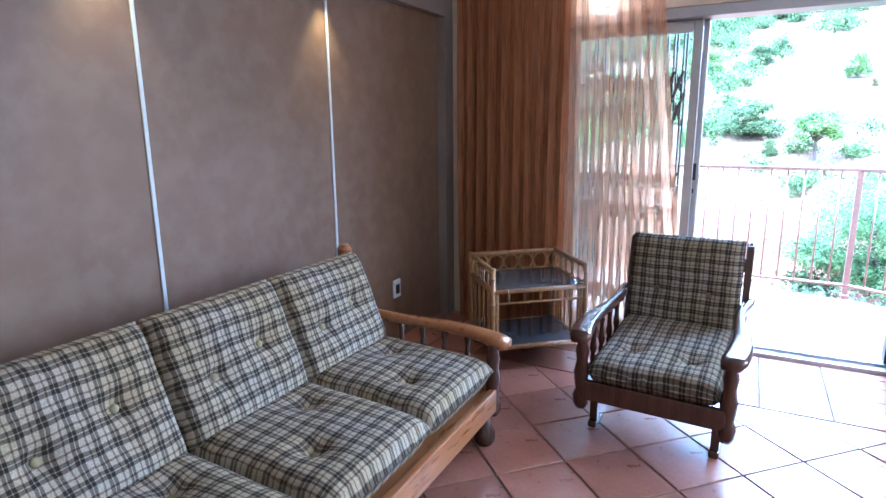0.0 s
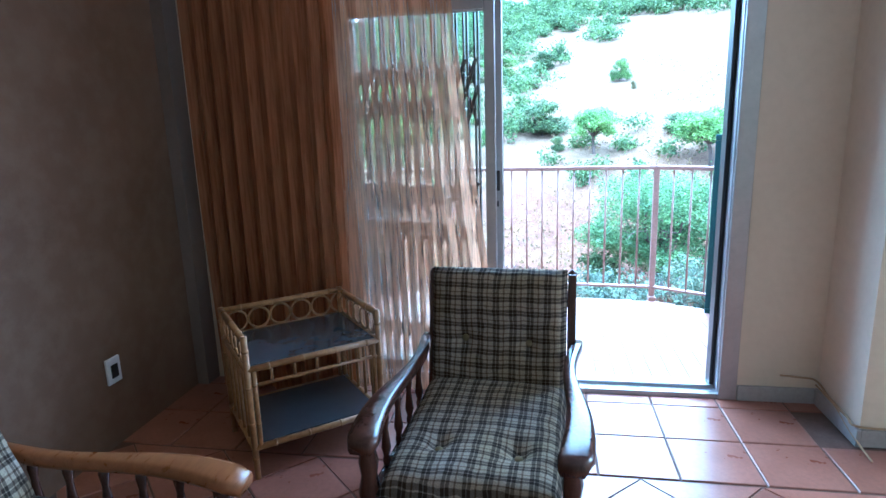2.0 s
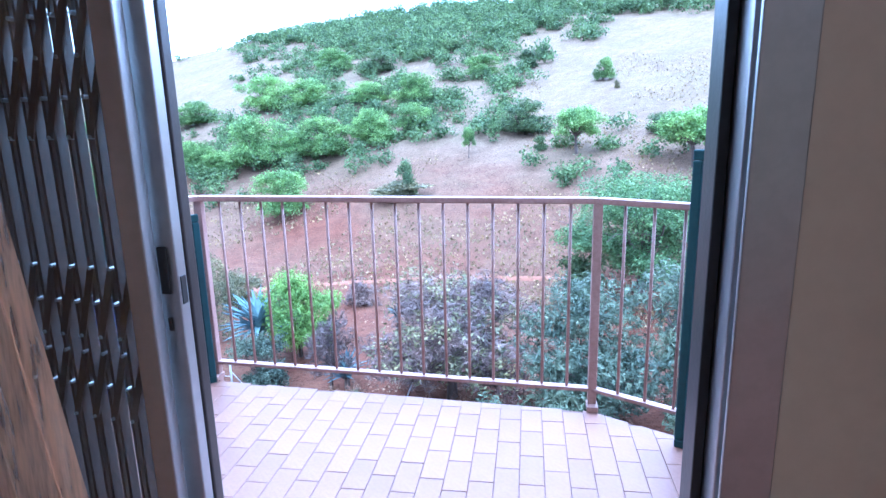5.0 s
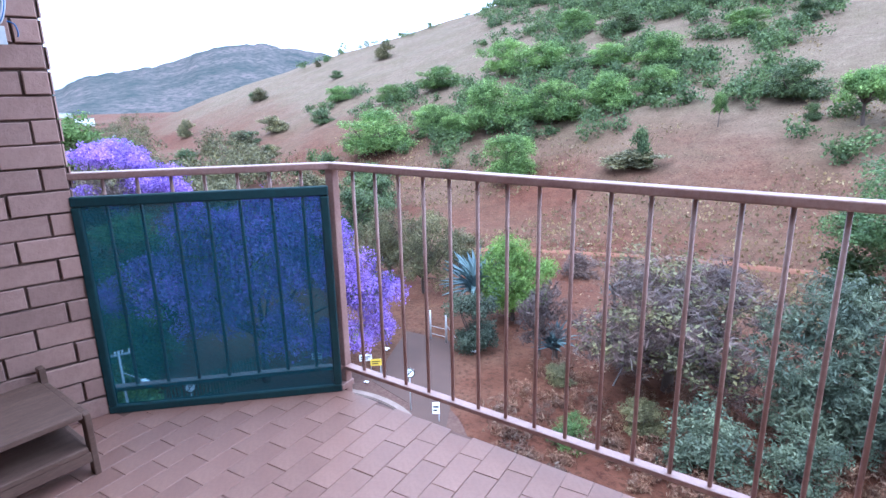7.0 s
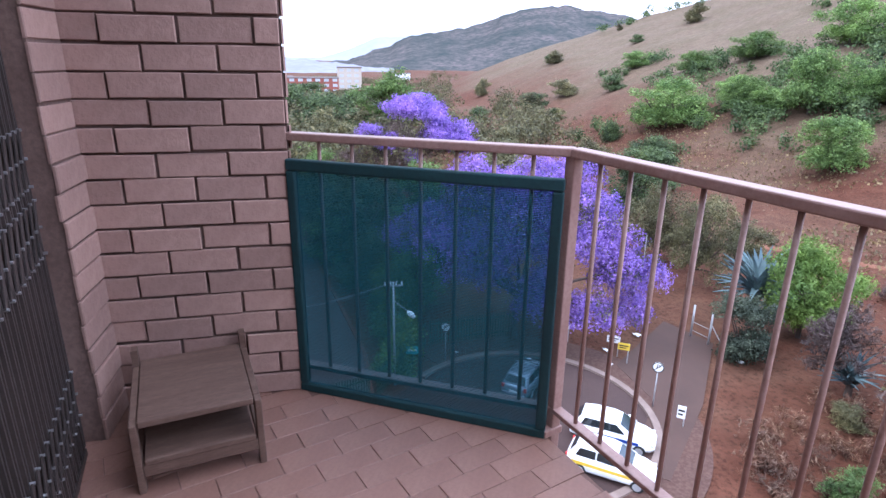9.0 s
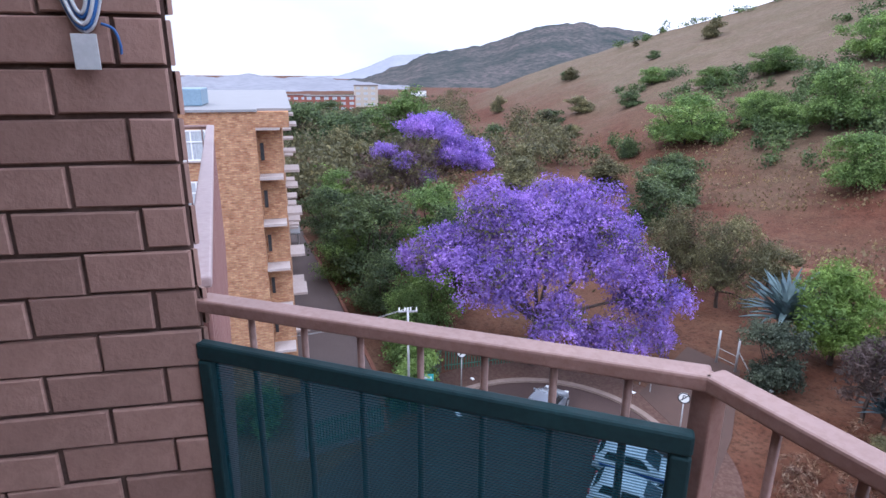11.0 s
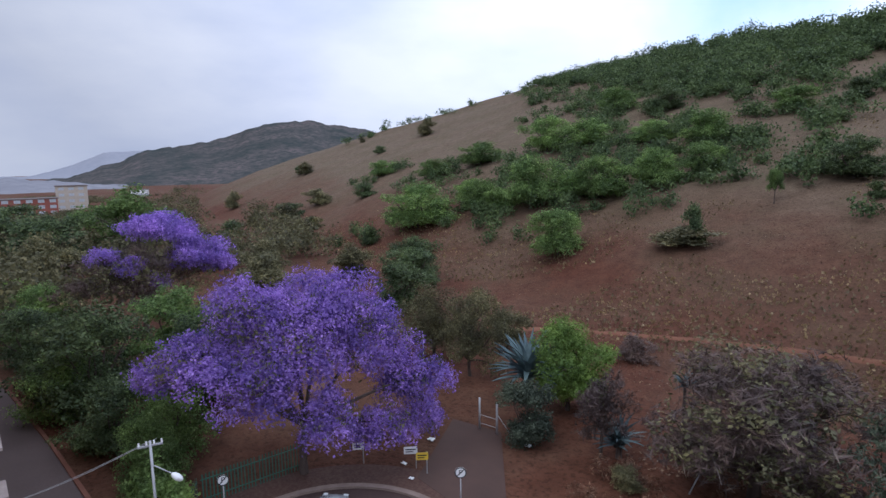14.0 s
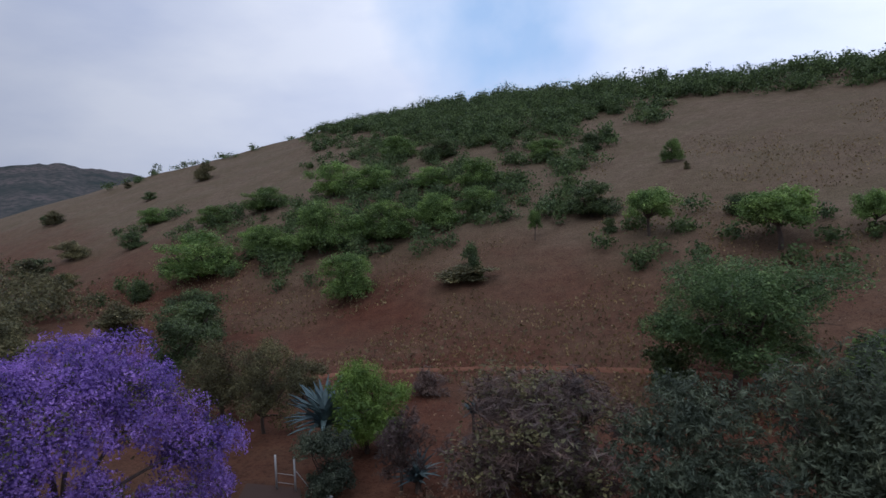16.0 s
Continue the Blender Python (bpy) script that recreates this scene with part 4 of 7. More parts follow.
for hx, hy, hw, hh in HEDGE + THORN[:2]:
    for q in range(9):
        a, r = rng.uniform(0, 6.28), hw * rng.uniform(0.4, 1.1)
        x, y, w, h = hx + r * math.cos(a), hy + r * math.sin(a), rng.uniform(2.0, 5.0), rng.uniform(1.4, 3.6)
        z = land(x, y)
        blobs = [(x + rng.normal() * w * 0.25, y + rng.normal() * w * 0.25, z + h * rng.uniform(0.3, 0.7), w * 0.4, w * 0.4, h * 0.4) for _ in range(3)]
        c, nn, s = blob_leaves(blobs, 240, 0.36, q, 0.4)
        cs.append(c), ns.append(nn), ss.append(s)
ob = new("hillside_scrub", leaf_mesh("hillside_scrub", np.concatenate(cs), np.concatenate(ns), np.concatenate(ss), SCRUB_LEAF, 1.4, 2))
tagged(ob, "thick dark green scrub along the hill ridge", "scrub", "", "stuff")

# woods on the valley floor
cs, ns, ss = [], [], []
for i in range(700):
    bb = rng.uniform(46, 112)
    d = 75 + 420 * rng.random() ** 1.2
    if bb < 62 and d < 100 or bb > 84 and d < 105 or bb < 57 and d > 260:
        continue
    x, y = EYE[0] - d * math.sin(radians(bb)), EYE[1] + d * math.cos(radians(bb))
    w, h = rng.uniform(6, 12), rng.uniform(4.5, 8.5)
    z = land(x, y)
    if bb > 60:
        h = min(h, max(1.6, 17.4 - 0.0576 * d))
    if z > GROUND + 2:
        continue
    blobs = [(x + rng.normal() * w * 0.25, y + rng.normal() * w * 0.25, z + h * rng.uniform(0.35, 0.75), w * 0.42, w * 0.42, h * 0.36) for _ in range(4)]
    c, nn, s = blob_leaves(blobs, 380, 0.42, i, 0.4)
    cs.append(c), ns.append(nn), ss.append(s)
ob = new("valley_woods", leaf_mesh("valley_woods", np.concatenate(cs), np.concatenate(ns), np.concatenate(ss), OLIVE, 1.4, 6))
tagged(ob, "grey-brown woods on the valley floor", "woods", "", "stuff")

# dry tufts and pale stones on the near slope
tuft_c, tuft_n, tuft_s, st_c, st_n, st_s = [], [], [], [], [], []
for i in range(76000):
    bb = rng.uniform(-32, 58)
    d = 34 + 120 * rng.random() ** 1.3
    x, y = EYE[0] - d * math.sin(radians(bb)), EYE[1] + d * math.cos(radians(bb))
    s = 0.39 * x + 0.92 * y
    if s < 32 and (x < -12 or s < 26):
        continue
    z = float(height(x, y))
    if i % 5 < 3:
        g = noise.noise((x * 0.05, y * 0.05, 4.0))
        if g > -0.1 and s > 44:
            h = rng.uniform(0.2, 0.5)
            tuft_c.append((x, y, z + h * 0.45)), tuft_n.append((rng.normal(), rng.normal(), 0.3)), tuft_s.append(h * 0.8)
    else:
        st_c.append((x, y, z + 0.05)), st_n.append((rng.normal() * 0.4, rng.normal() * 0.4, 1)), st_s.append(rng.uniform(0.08, 0.22))
tagged(new("dry_grass", leaf_mesh("dry_grass", tuft_c, tuft_n, tuft_s, STRAW, 1.2, 4)), "straw-coloured dry grass tufts on red earth", "grass", "", "stuff")
tagged(new("stony_litter", leaf_mesh("stony_litter", st_c, st_n, st_s, LITTER, 1.2, 5)), "loose stones and leaf litter on red earth", "litter", "", "stuff")

# dead brushwood and weeds on the bank above the street
cs, ns, ss = [], [], []
for i in range(110):
    x, y = rng.uniform(-13.5, 6), rng.uniform(21.5, 33)
    if y < 24 - 0.25 * (x + 13):
        continue
    w, h = rng.uniform(0.8, 2.2), rng.uniform(0.5, 1.6)
    z = land(x, y)
    c, nn, s = blob_leaves([(x, y, z + h * 0.4, w * 0.5, w * 0.5, h * 0.5), (x + w * 0.3, y, z + h * 0.3, w * 0.4, w * 0.4, h * 0.4)], 420, 0.045, i, 0.2)
    cs.append(c), ns.append(nn), ss.append(s)
tagged(new("dead_brushwood", leaf_mesh("dead_brushwood", np.concatenate(cs), np.concatenate(ns), np.concatenate(ss), LITTER, 7.0, 16)), "dead brown brushwood on the red earth bank", "brushwood", "", "stuff")

# jacarandas
def jacaranda(m, label, seed, count, leaf, scale=1.0):
    r, f = Vector((0.68, 0.73, 0)), Vector((-0.73, 0.68, 0))
    spec = ((-5.6, 8.0, 0, 2.9, 1.8), (-2.7, 10.6, 0.5, 2.9, 1.9), (2.4, 10.8, 0.5, 2.6, 1.8), (0.0, 8.6, -2.5, 3.2, 2.2), (4.4, 7.9, 0.5, 2.9, 2.1), (7.2, 5.6, 0.3, 2.2, 1.9), (-2.3, 6.8, -2.8, 2.4, 1.7), (4.9, 3.5, -1.6, 1.8, 1.4), (1.8, 5.0, -3.4, 1.8, 1.4), (-7.6, 7.1, 0.4, 1.5, 1.1), (0, 9.5, 4.0, 3.6, 2.4), (-4, 7.5, 4.2, 2.6, 2.0), (4.2, 8.0, 4.2, 2.8, 2.0), (7.6, 3.4, -0.6, 1.1, 1.2))
    blobs = []
    for dx, dz, dd, w, h in spec:
        p = (r * dx + f * dd) * scale
        blobs.append((p.x, p.y, dz * scale, w * scale, w * scale, h * scale))
    return plant("jacaranda_tree", label, "tree", blobs, count, leaf, PURPLE, (0.2, 0.1, 3.2 * scale), 0.3 * scale, seed, m, "flowering trees", 2, 0.7, 0.15, None, (OLIVE, count // 8, leaf * 0.9, "leaves"), 1.5, 0.65)


jacaranda(Matrix.Translation((-27.6, 23.0, GROUND)), "large jacaranda tree in full purple blossom", 41, 90000, 0.105, 0.95)
RIGHTWARDS, INWARDS = Vector((0.461, 0.887, 0)), Vector((-0.887, 0.461, 0))


def crown_lobes(spec):
    """Lobes of (across, up, back, width, height) of a crown that is seen from the flats."""
    out = []
    for across, up, back, wide, tall in spec:
        p = RIGHTWARDS * across + INWARDS * back
        out.append((p.x, p.y, up, wide, wide, tall))
    return out


half_bare = plant("jacaranda_tree", "tall jacaranda with purple blossom on its topmost boughs", "tree", crown_lobes(((2.4, 12.0, 0, 2.7, 1.6), (4.4, 11.4, 1, 2.2, 1.5), (0.2, 11.5, 0.5, 2.1, 1.3), (6.4, 9.1, -0.5, 2.8, 1.9), (7.9, 7.8, 0, 1.9, 1.4), (4.2, 8.0, -1, 1.6, 0.9), (-3.6, 8.8, 0, 1.9, 1.0), (-1.0, 7.8, -1, 1.7, 0.9), (2.0, 6.2, -2, 1.3, 0.7))), 26000, 0.15, PURPLE, (0.4, 0.2, 3.4), 0.32, 43, Matrix.Translation((-65.7, 34.3, GROUND)), "flowering trees", 2, 0.7, 0.1, None, None, 1.5, 0.6)
c, nn, s = blob_leaves(crown_lobes(((0.5, 8.2, 0, 4.6, 2.2), (4.2, 7.0, 0.5, 3.4, 2.2), (-4.0, 6.8, 0, 3.4, 2.2), (1.0, 5.0, -2.0, 4.6, 2.2), (-6.4, 5.2, 0.5, 2.6, 1.7))), 12000, 0.06, 44, 0.2)
new("twig_crown", leaf_mesh("twig_crown", c, nn, s, TWIG, 9.0, 44)).parent = half_bare
c, nn, s = blob_leaves(crown_lobes(((0.5, 7.2, 0, 5.2, 2.6), (-4.0, 5.8, 0, 4.2, 2.4), (3.6, 5.6, 0, 3.8, 2.4))), 4500, 0.17, 45, 0.3)
new("leaves", leaf_mesh("leaves", c, nn, s, OLIVE, 1.8, 45)).parent = half_bare


# trees and bushes between the road and the hill
def stand(name, label, x, y, w, h, material, seed, count=5200, leaf=0.036, low=0.25, k=7, group="", twigs=2, shell=0.5, extra=None, category="tree", long=1.5):
    return plant(name, label, category, lobes(seed, k, low, 0.76, 0.33, 0.2) + lobes(seed + 50, 5, low * 0.55, low + 0.12, 0.33, 0.17), count, leaf, material, (0.02, 0.01, low * 0.7), 0.028, seed, at(x, y, w, h, seed, 0.1), group, twigs, shell, 0.0, None, extra, long)


plant("thorn_tree", "broad green thorn tree at the foot of the hill", "tree", lobes(51, 10, 0.5, 0.8, 0.36, 0.2) + lobes(151, 9, 0.3, 0.5, 0.38, 0.15), 52000, 0.0105, THORN_LEAF, (0.02, 0, 0.26), 0.03, 51, at(10.4, 54.8, 16.3, 12.8, 0.4), "", 2)
stand("lime_green_tree", "young tree with fresh lime green leaves", -18.0, 39.7, 7.2, 7.7, FRESH, 52, 32000, 0.0115, 0.25, 13, long=2.6)
stand("olive_tree", "dull olive green tree beside the jacaranda", -32.9, 44.2, 8.4, 8.0, OLIVE, 53, 20000, 0.013)
stand("olive_tree", "dull olive green tree beside the jacaranda", -27.7, 42.0, 6.8, 8.8, OLIVE, 54, 20000, 0.013)
stand("bush", "dull olive green bush by the footpath", -28.6, 50.2, 5.0, 4.6, OLIVE, 55, 8000, 0.026, category="bush")
stand("bush", "leafless dark dome-shaped bush on red earth", -17.1, 53.2, 4.6, 3.0, TWIG, 56, 6000, 0.012, 0.15, category="bush", long=6)
stand("conifer", "soft grey-green feathery tree below the balcony", 3.4, 31.4, 10.0, 9.6, GREY, 57, 30000, 0.0085, 0.2, 11, "feathery trees", long=4)
stand("conifer", "soft grey-green feathery tree below the balcony", 10.6, 31.6, 11.5, 12.0, GREY, 58, 30000, 0.0085, 0.2, 11, "feathery trees", long=4)
stand("bush", "dark green bush under the thorn tree", 4.9, 55.4, 4.6, 4.8, DARK, 59, 3000, 0.05, category="bush")
stand("bush", "dark green bush under the thorn tree", 21.3, 54.1, 7.4, 5.6, GREEN, 60, 4000, 0.045, category="bush")
stand("tree", "half-bare brownish tree with sparse yellow-green leaves", -5.2, 34.0, 14.5, 10.0, TWIG, 61, 24000, 0.0042, 0.25, 10, "", 9, 0.1, (OLIVE, 7000, 0.012, "leaves"), long=14)
stand("tree", "grey leafless tree beside the agaves", -13.6, 34.4, 4.8, 6.0, TWIG, 62, 4200, 0.009, 0.45, 6, "", 9, 0.2, long=8)
stand("bush", "dark blue-green bush at the foot of the agave", -18.2, 33.7, 4.4, 4.6, GREY, 63, 14000, 0.022, 0.15, category="bush")
stand("cactus_bush", "upright dark cactus-like bush on the slope", -18.9, 87.1, 3.4, 6.3, DARK, 64, 2500, 0.05, 0.2, 5, category="bush")
for x, y, w, h, leaves, seed, label in ((-8.4, 25.7, 2.7, 2.0, GREEN, 101, "low green bush on the red bank"), (-2.2, 26.9, 5.0, 4.2, GREY, 102, "feathery grey-green bush on the bank below"), (-5.6, 28.6, 3.2, 2.2, OLIVE, 103, "low olive bush under the half-bare tree"), (1.6, 27.4, 4.4, 3.4, GREY, 104, "feathery grey-green bush on the bank below"), (-11.2, 31.6, 2.2, 1.4, OLIVE, 105, "low olive bush beside the agave")):
    stand("bush", label, x, y, w, h, leaves, seed, 7000, 0.02, 0.18, 8, category="bush", long=2.5)
THICKET = ((-47.8, 20.6, 10.5, 9.0), (-36.9, 20.4, 6.4, 6.2), (-64.0, 22.6, 8.4, 6.2), (-48.5, 19.0, 6.4, 5.4), (-40.2, 18.4, 6.4, 5.2), (-33.8, 17.4, 4.6, 4.6), (-55.0, 22.5, 9.0, 7.0), (-72.0, 27.0, 9.0, 6.5), (-42.0, 26.0, 9.0, 8.0), (-52.0, 30.0, 10.0, 8.0))
grow([bush_kind(71, DARK, "thicket_bush", "dark green bush in the thicket along the driveway", "thicket along the driveway", 0.2, 16000, 0.018), bush_kind(72, GREEN, "thicket_bush", "dark green bush in the thicket along the driveway", "thicket along the driveway", 0.2, 16000, 0.018)], THICKET, 11)
BELT = ((-67.0, 51.7, 9.8, 6.9), (-98.1, 64.6, 10.0, 5.0), (-67.9, 70.4, 9.5, 6.0), (-55.4, 70.3, 9.0, 6.0), (-80.0, 62.0, 10.0, 7.0), (-48.0, 58.0, 8.0, 6.0), (-112.0, 70.0, 12.0, 7.0), (-139.8, 43.7, 15.4, 12.1), (-131.1, 53.2, 14.1, 9.4), (-118.0, 46.0, 14.0, 11.0), (-105.0, 40.0, 11.0, 9.0), (-150.0, 66.0, 14.0, 9.0), (-95.0, 48.0, 12.0, 9.0), (-165.0, 45.0, 16.0, 10.0), (-185.0, 60.0, 16.0, 9.0), (-210.0, 72.0, 18.0, 9.0))
grow([bush_kind(73, OLIVE, "tree", "grey-brown tree in the wooded belt", "trees of the wooded belt", 0.3, 8000, 0.028, "tree"), bush_kind(74, DARK, "tree", "grey-brown tree in the wooded belt", "trees of the wooded belt", 0.3, 8000, 0.028, "tree")], BELT, 13)
stand("tree", "broad green tree behind the jacaranda", -130.0, 66.5, 21.0, 15.5, GREEN, 75, 12000, 0.022)
stand("bush", "round bright green bush beside the driveway", -88.4, 30.0, 6.4, 5.0, FRESH, 76, 9000, 0.026, 0.2, category="bush")
stand("bush", "dark conifer bush at the end of the driveway", -87.1, 24.6, 4.4, 4.2, DARK, 77, 2500, 0.05, category="bush")


def agave(m, label, seed, blades=60, lift=0.1):
    top = thing("agave", label, "agave", m, "agaves")
    rr = random.Random(seed)
    mesh = None
    for i in range(blades):
        if i % 6 == 0:
            bm = bmesh.new()
            ln = rr.uniform(0.8, 1.15)
            rows = []
            for j in range(5):
                k = j / 4
                w = 0.085 * (1 - k) ** 0.7 + 0.004
                up, outw = ln * k * 0.92, ln * 0.28 * k * k
                rows.append([bm.verts.new((outw - 0.02 * (1 - k), -w, up)), bm.verts.new((outw + 0.035 * (1 - k), 0, up - 0.03)), bm.verts.new((outw - 0.02 * (1 - k), w, up))])
            for a, b in zip(rows, rows[1:]):
                for q in (0, 1):
                    bm.faces.new((a[q], b[q], b[q + 1], a[q + 1]))
            first = part("blade", bm, BLUE, top, "", True)
            mesh = first.data
            ob = first
        else:
            ob = new("blade", mesh)
            ob.parent = top
        lean = rr.uniform(5, 78)
        ob.rotation_euler = Euler((0, radians(lean), rr.uniform(0, 6.28)))
        ob.location = (rr.gauss(0, 0.05), rr.gauss(0, 0.05), 0.25 + rr.uniform(0, 0.3))
    bm = bmesh.new()
    tube(bm, (0, 0, -lift), (0, 0, 0.55), 0.12, 0.07, 8)
    part("stem", bm, BARK, top)
    return top


def scaled(x, y, z, s, turn=0.0):
    return Matrix.LocRotScale((x, y, z), Euler((0, 0, turn)), (s, s, s))


agave(scaled(-20.3, 38.0, GROUND + 1.7, 3.2), "tall blue-grey agave with spiky leaves", 81, 72, 0.4)
agave(scaled(-12.6, 34.8, float(height(-12.6, 34.8)) + 0.25, 1.9, 1.0), "blue-grey agave beside the leafless tree", 82, 42, 0.3)
agave(scaled(-9.6, 38.0, GROUND + 3.8, 1.2, 2.0), "small blue-grey agave among the branches", 83, 30, 3.2)

# worn dirt track along the foot of the hill
vs, fs = [], []
TRACK = ((18.0, 55.5), (8.0, 59.3), (2.0, 60.6), (-5.4, 61.6), (-12.9, 61.8), (-20.5, 61.0), (-27.8, 58.8), (-36.0, 54.5))
for i in range(121):
    k = i / 120 * (len(TRACK) - 1)
    j = min(int(k), len(TRACK) - 2)
    a, b = Vector(TRACK[j]), Vector(TRACK[j + 1])
    p, side = a.lerp(b, k - j), Vector((-(b - a).y, (b - a).x)).normalized()
    w = 0.75 + 0.35 * noise.noise((i * 0.25, 0, 0))
    for q in (-1, -0.4, 0.4, 1):
        e = p + side * q * w
        vs.append((e.x, e.y, land(e.x, e.y) + (0.14 if abs(q) < 0.5 else -0.1)))
    if i:
        for q in range(3):
            c = 4 * (i - 1) + q
            fs.append((c, c + 4, c + 5, c + 1))
tagged(from_arrays("dirt_track", vs, fs, surface("bare_red_track", (0.15, 0.066, 0.04), (0.2, 0.095, 0.06), None, 0.6, 5, 0.95, spec=0.1, world_space=True), None, True), "bare red dirt track along the foot of the hill", "track", "", "structure")


# ---- street below ----
LIFT = GROUND + 0.02
KERB_TOP = GROUND + 0.14
PAVE = surface("pavement_earth", (0.05, 0.022, 0.015), (0.074, 0.035, 0.024), (0.14, 0.09, 0.068), 0.4, 6, 0.95, bump=0.3, step=0.02, world_space=True)
PATHWAY = surface("footpath", (0.054, 0.029, 0.021), (0.078, 0.043, 0.032), (0.066, 0.042, 0.033), 0.5, 7, 0.9, bump=0.2, world_space=True)


def ring(c, r, n=72, a0=0.0, a1=360.0):
    return [(c.x + r * math.cos(radians(a0 + (a1 - a0) * i / n)), c.y + r * math.sin(radians(a0 + (a1 - a0) * i / n))) for i in range(n + (a1 - a0 < 360))]


outline = ring(ROUND, ROUND_R, 64, -75, 205)
outline += [(-24.5, 9.0), (-18.0, -2.0), (-14.0, 2.0)]
structure("road", prism(bmesh.new(), outline, GROUND - 0.2, LIFT), ASPHALT, "dark asphalt turning circle at the end of the street", "road")
bm = bmesh.new()
arc_in, arc_out = ring(ROUND, ROUND_R, 64, -75, 205), ring(ROUND, ROUND_R + 0.42, 64, -75, 205)
for i in range(len(arc_in) - 1):
    q = [(*arc_in[i], 0), (*arc_out[i], 0), (*arc_out[i + 1], 0), (*arc_in[i + 1], 0)]
    lo = [bm.verts.new((x, y, GROUND - 0.1)) for x, y, _ in q]
    hi = [bm.verts.new((x + (ROUND.x - x) * (0.004 if k in (1, 2) else -0.004), y + (ROUND.y - y) * (0.004 if k in (1, 2) else -0.004), KERB_TOP)) for k, (x, y, _) in enumerate(q)]
    bm.faces.new(hi)
    for k in range(4):
        bm.faces.new((lo[k], lo[(k + 1) % 4], hi[(k + 1) % 4], hi[k]))
bmesh.ops.recalc_face_normals(bm, faces=bm.faces)
structure("kerb", bm, KERB, "pale concrete kerb round the turning circle", "kerb")
structure("pavement", prism(bmesh.new(), ring(ROUND, ROUND_R + 0.4, 60, -40, 190) + ring(ROUND, ROUND_R + 2.6, 60, -40, 190)[::-1], GROUND - 0.05, GROUND + 0.06), PAVE, "reddish earth pavement strewn with litter", "pavement")
structure("footpath", prism(bmesh.new(), [(-21.6, 26.2), (-24.2, 33.9), (-20.3, 33.9), (-16.2, 27.0), (-13.2, 20.4), (-14.8, 19.6), (-17.8, 25.0)], GROUND - 0.05, GROUND + 0.075), PATHWAY, "worn concrete footpath leading to the gate", "footpath")
structure("driveway", prism(bmesh.new(), [(-25.5, 7.0), (-25.6, 11.9), (-30.6, 13.7), (-44.0, 16.3), (-64.6, 19.7), (-74, 21.4), (-74, 18.0), (-57.9, 15.2), (-30.6, 8.3)], GROUND - 0.05, GROUND + 0.05), DRIVE, "grey asphalt driveway beside the apartment block", "driveway")
bm = bmesh.new()
for a, b in (((-25.6, 11.95), (-30.6, 13.75)), ((-30.6, 13.75), (-44.0, 16.35)), ((-44.0, 16.35), (-64.6, 19.75))):
    d = Vector((b[0] - a[0], b[1] - a[1], 0))
    ang_z = math.atan2(d.y, d.x)
    box(bm, 0, 0, GROUND - 0.1, d.length, 0.25, GROUND + 0.16, Matrix.Translation((a[0], a[1], 0)) @ Matrix.Rotation(ang_z, 4, "Z"), 0.02)
structure("driveway_kerb", bm, surface("red_kerb", (0.14, 0.055, 0.035), (0.2, 0.09, 0.06), None, 1, 12, 0.9), "low red-brown kerb along the driveway", "kerb")

WHITE_PAINT = surface("white_paint", (0.72, 0.72, 0.71), (0.8, 0.8, 0.79), None, 3, 40, 0.4, dirt=0.12)
GALV = surface("galvanised_steel", (0.36, 0.36, 0.37), (0.46, 0.46, 0.46), None, 4, 40, 0.5, metal=0.4, dirt=0.2)
BLACK = surface("black_paint", (0.015, 0.015, 0.015), (0.025, 0.025, 0.025), None, 4, 40, 0.5)
RED = surface("red_paint", (0.45, 0.03, 0.03), (0.52, 0.05, 0.04), None, 4, 40, 0.5)
GREEN_STEEL = surface("green_palisade", (0.02, 0.1, 0.07), (0.035, 0.14, 0.1), None, 4, 40, 0.5)
TURQUOISE = surface("turquoise_board", (0.05, 0.36, 0.36), (0.08, 0.42, 0.42), None, 4, 40, 0.5)
YELLOW = surface("yellow_board", (0.62, 0.42, 0.03), (0.7, 0.5, 0.05), None, 4, 40, 0.5)
TYRE = surface("tyre_rubber", (0.012, 0.012, 0.012), (0.022, 0.022, 0.022), None, 4, 40, 0.8)
CAR_GLASS = surface("dark_car_glass", (0.012, 0.015, 0.017), (0.02, 0.024, 0.027), None, 2, 20, 0.08, spec=0.8, bump=0.0)
SILVER = surface("silver_car_paint", (0.24, 0.265, 0.3), (0.29, 0.315, 0.35), None, 1, 30, 0.3, metal=0.55, bump=0.0, dirt=0.08)
CAR_WHITE = surface("white_car_paint", (0.74, 0.75, 0.75), (0.8, 0.8, 0.8), None, 1, 30, 0.25, bump=0.0, dirt=0.06)
BLUE_STRIPE = surface("blue_stripe_paint", (0.02, 0.05, 0.26), (0.03, 0.07, 0.32), None, 2, 30, 0.3, bump=0.0)
LAMP_GLASS = surface("headlamp_plastic", (0.5, 0.52, 0.54), (0.6, 0.62, 0.64), None, 5, 30, 0.15, bump=0.0)


def facing(x, y, z, to_eye=True):
    """A pose at a place whose -y side faces the flats."""
    return pose(x, y, z, 0, 0, math.degrees(math.atan2(-(EYE[0] - x), (EYE[1] - y))) - 180)


def letters(text, size, material, parent, m, name="letter"):
    cu = bpy.data.curves.new(name, "FONT")
    cu.body, cu.size, cu.align_x, cu.align_y, cu.extrude = text, size, "CENTER", "CENTER", 0.004
    tmp = bpy.data.objects.new(name, cu)
    me = bpy.data.meshes.new_from_object(tmp)
    me.materials.clear()
    me.materials.append(material)
    ob = new(name, me)
    ob.parent = parent
    ob.matrix_local = m
    return ob


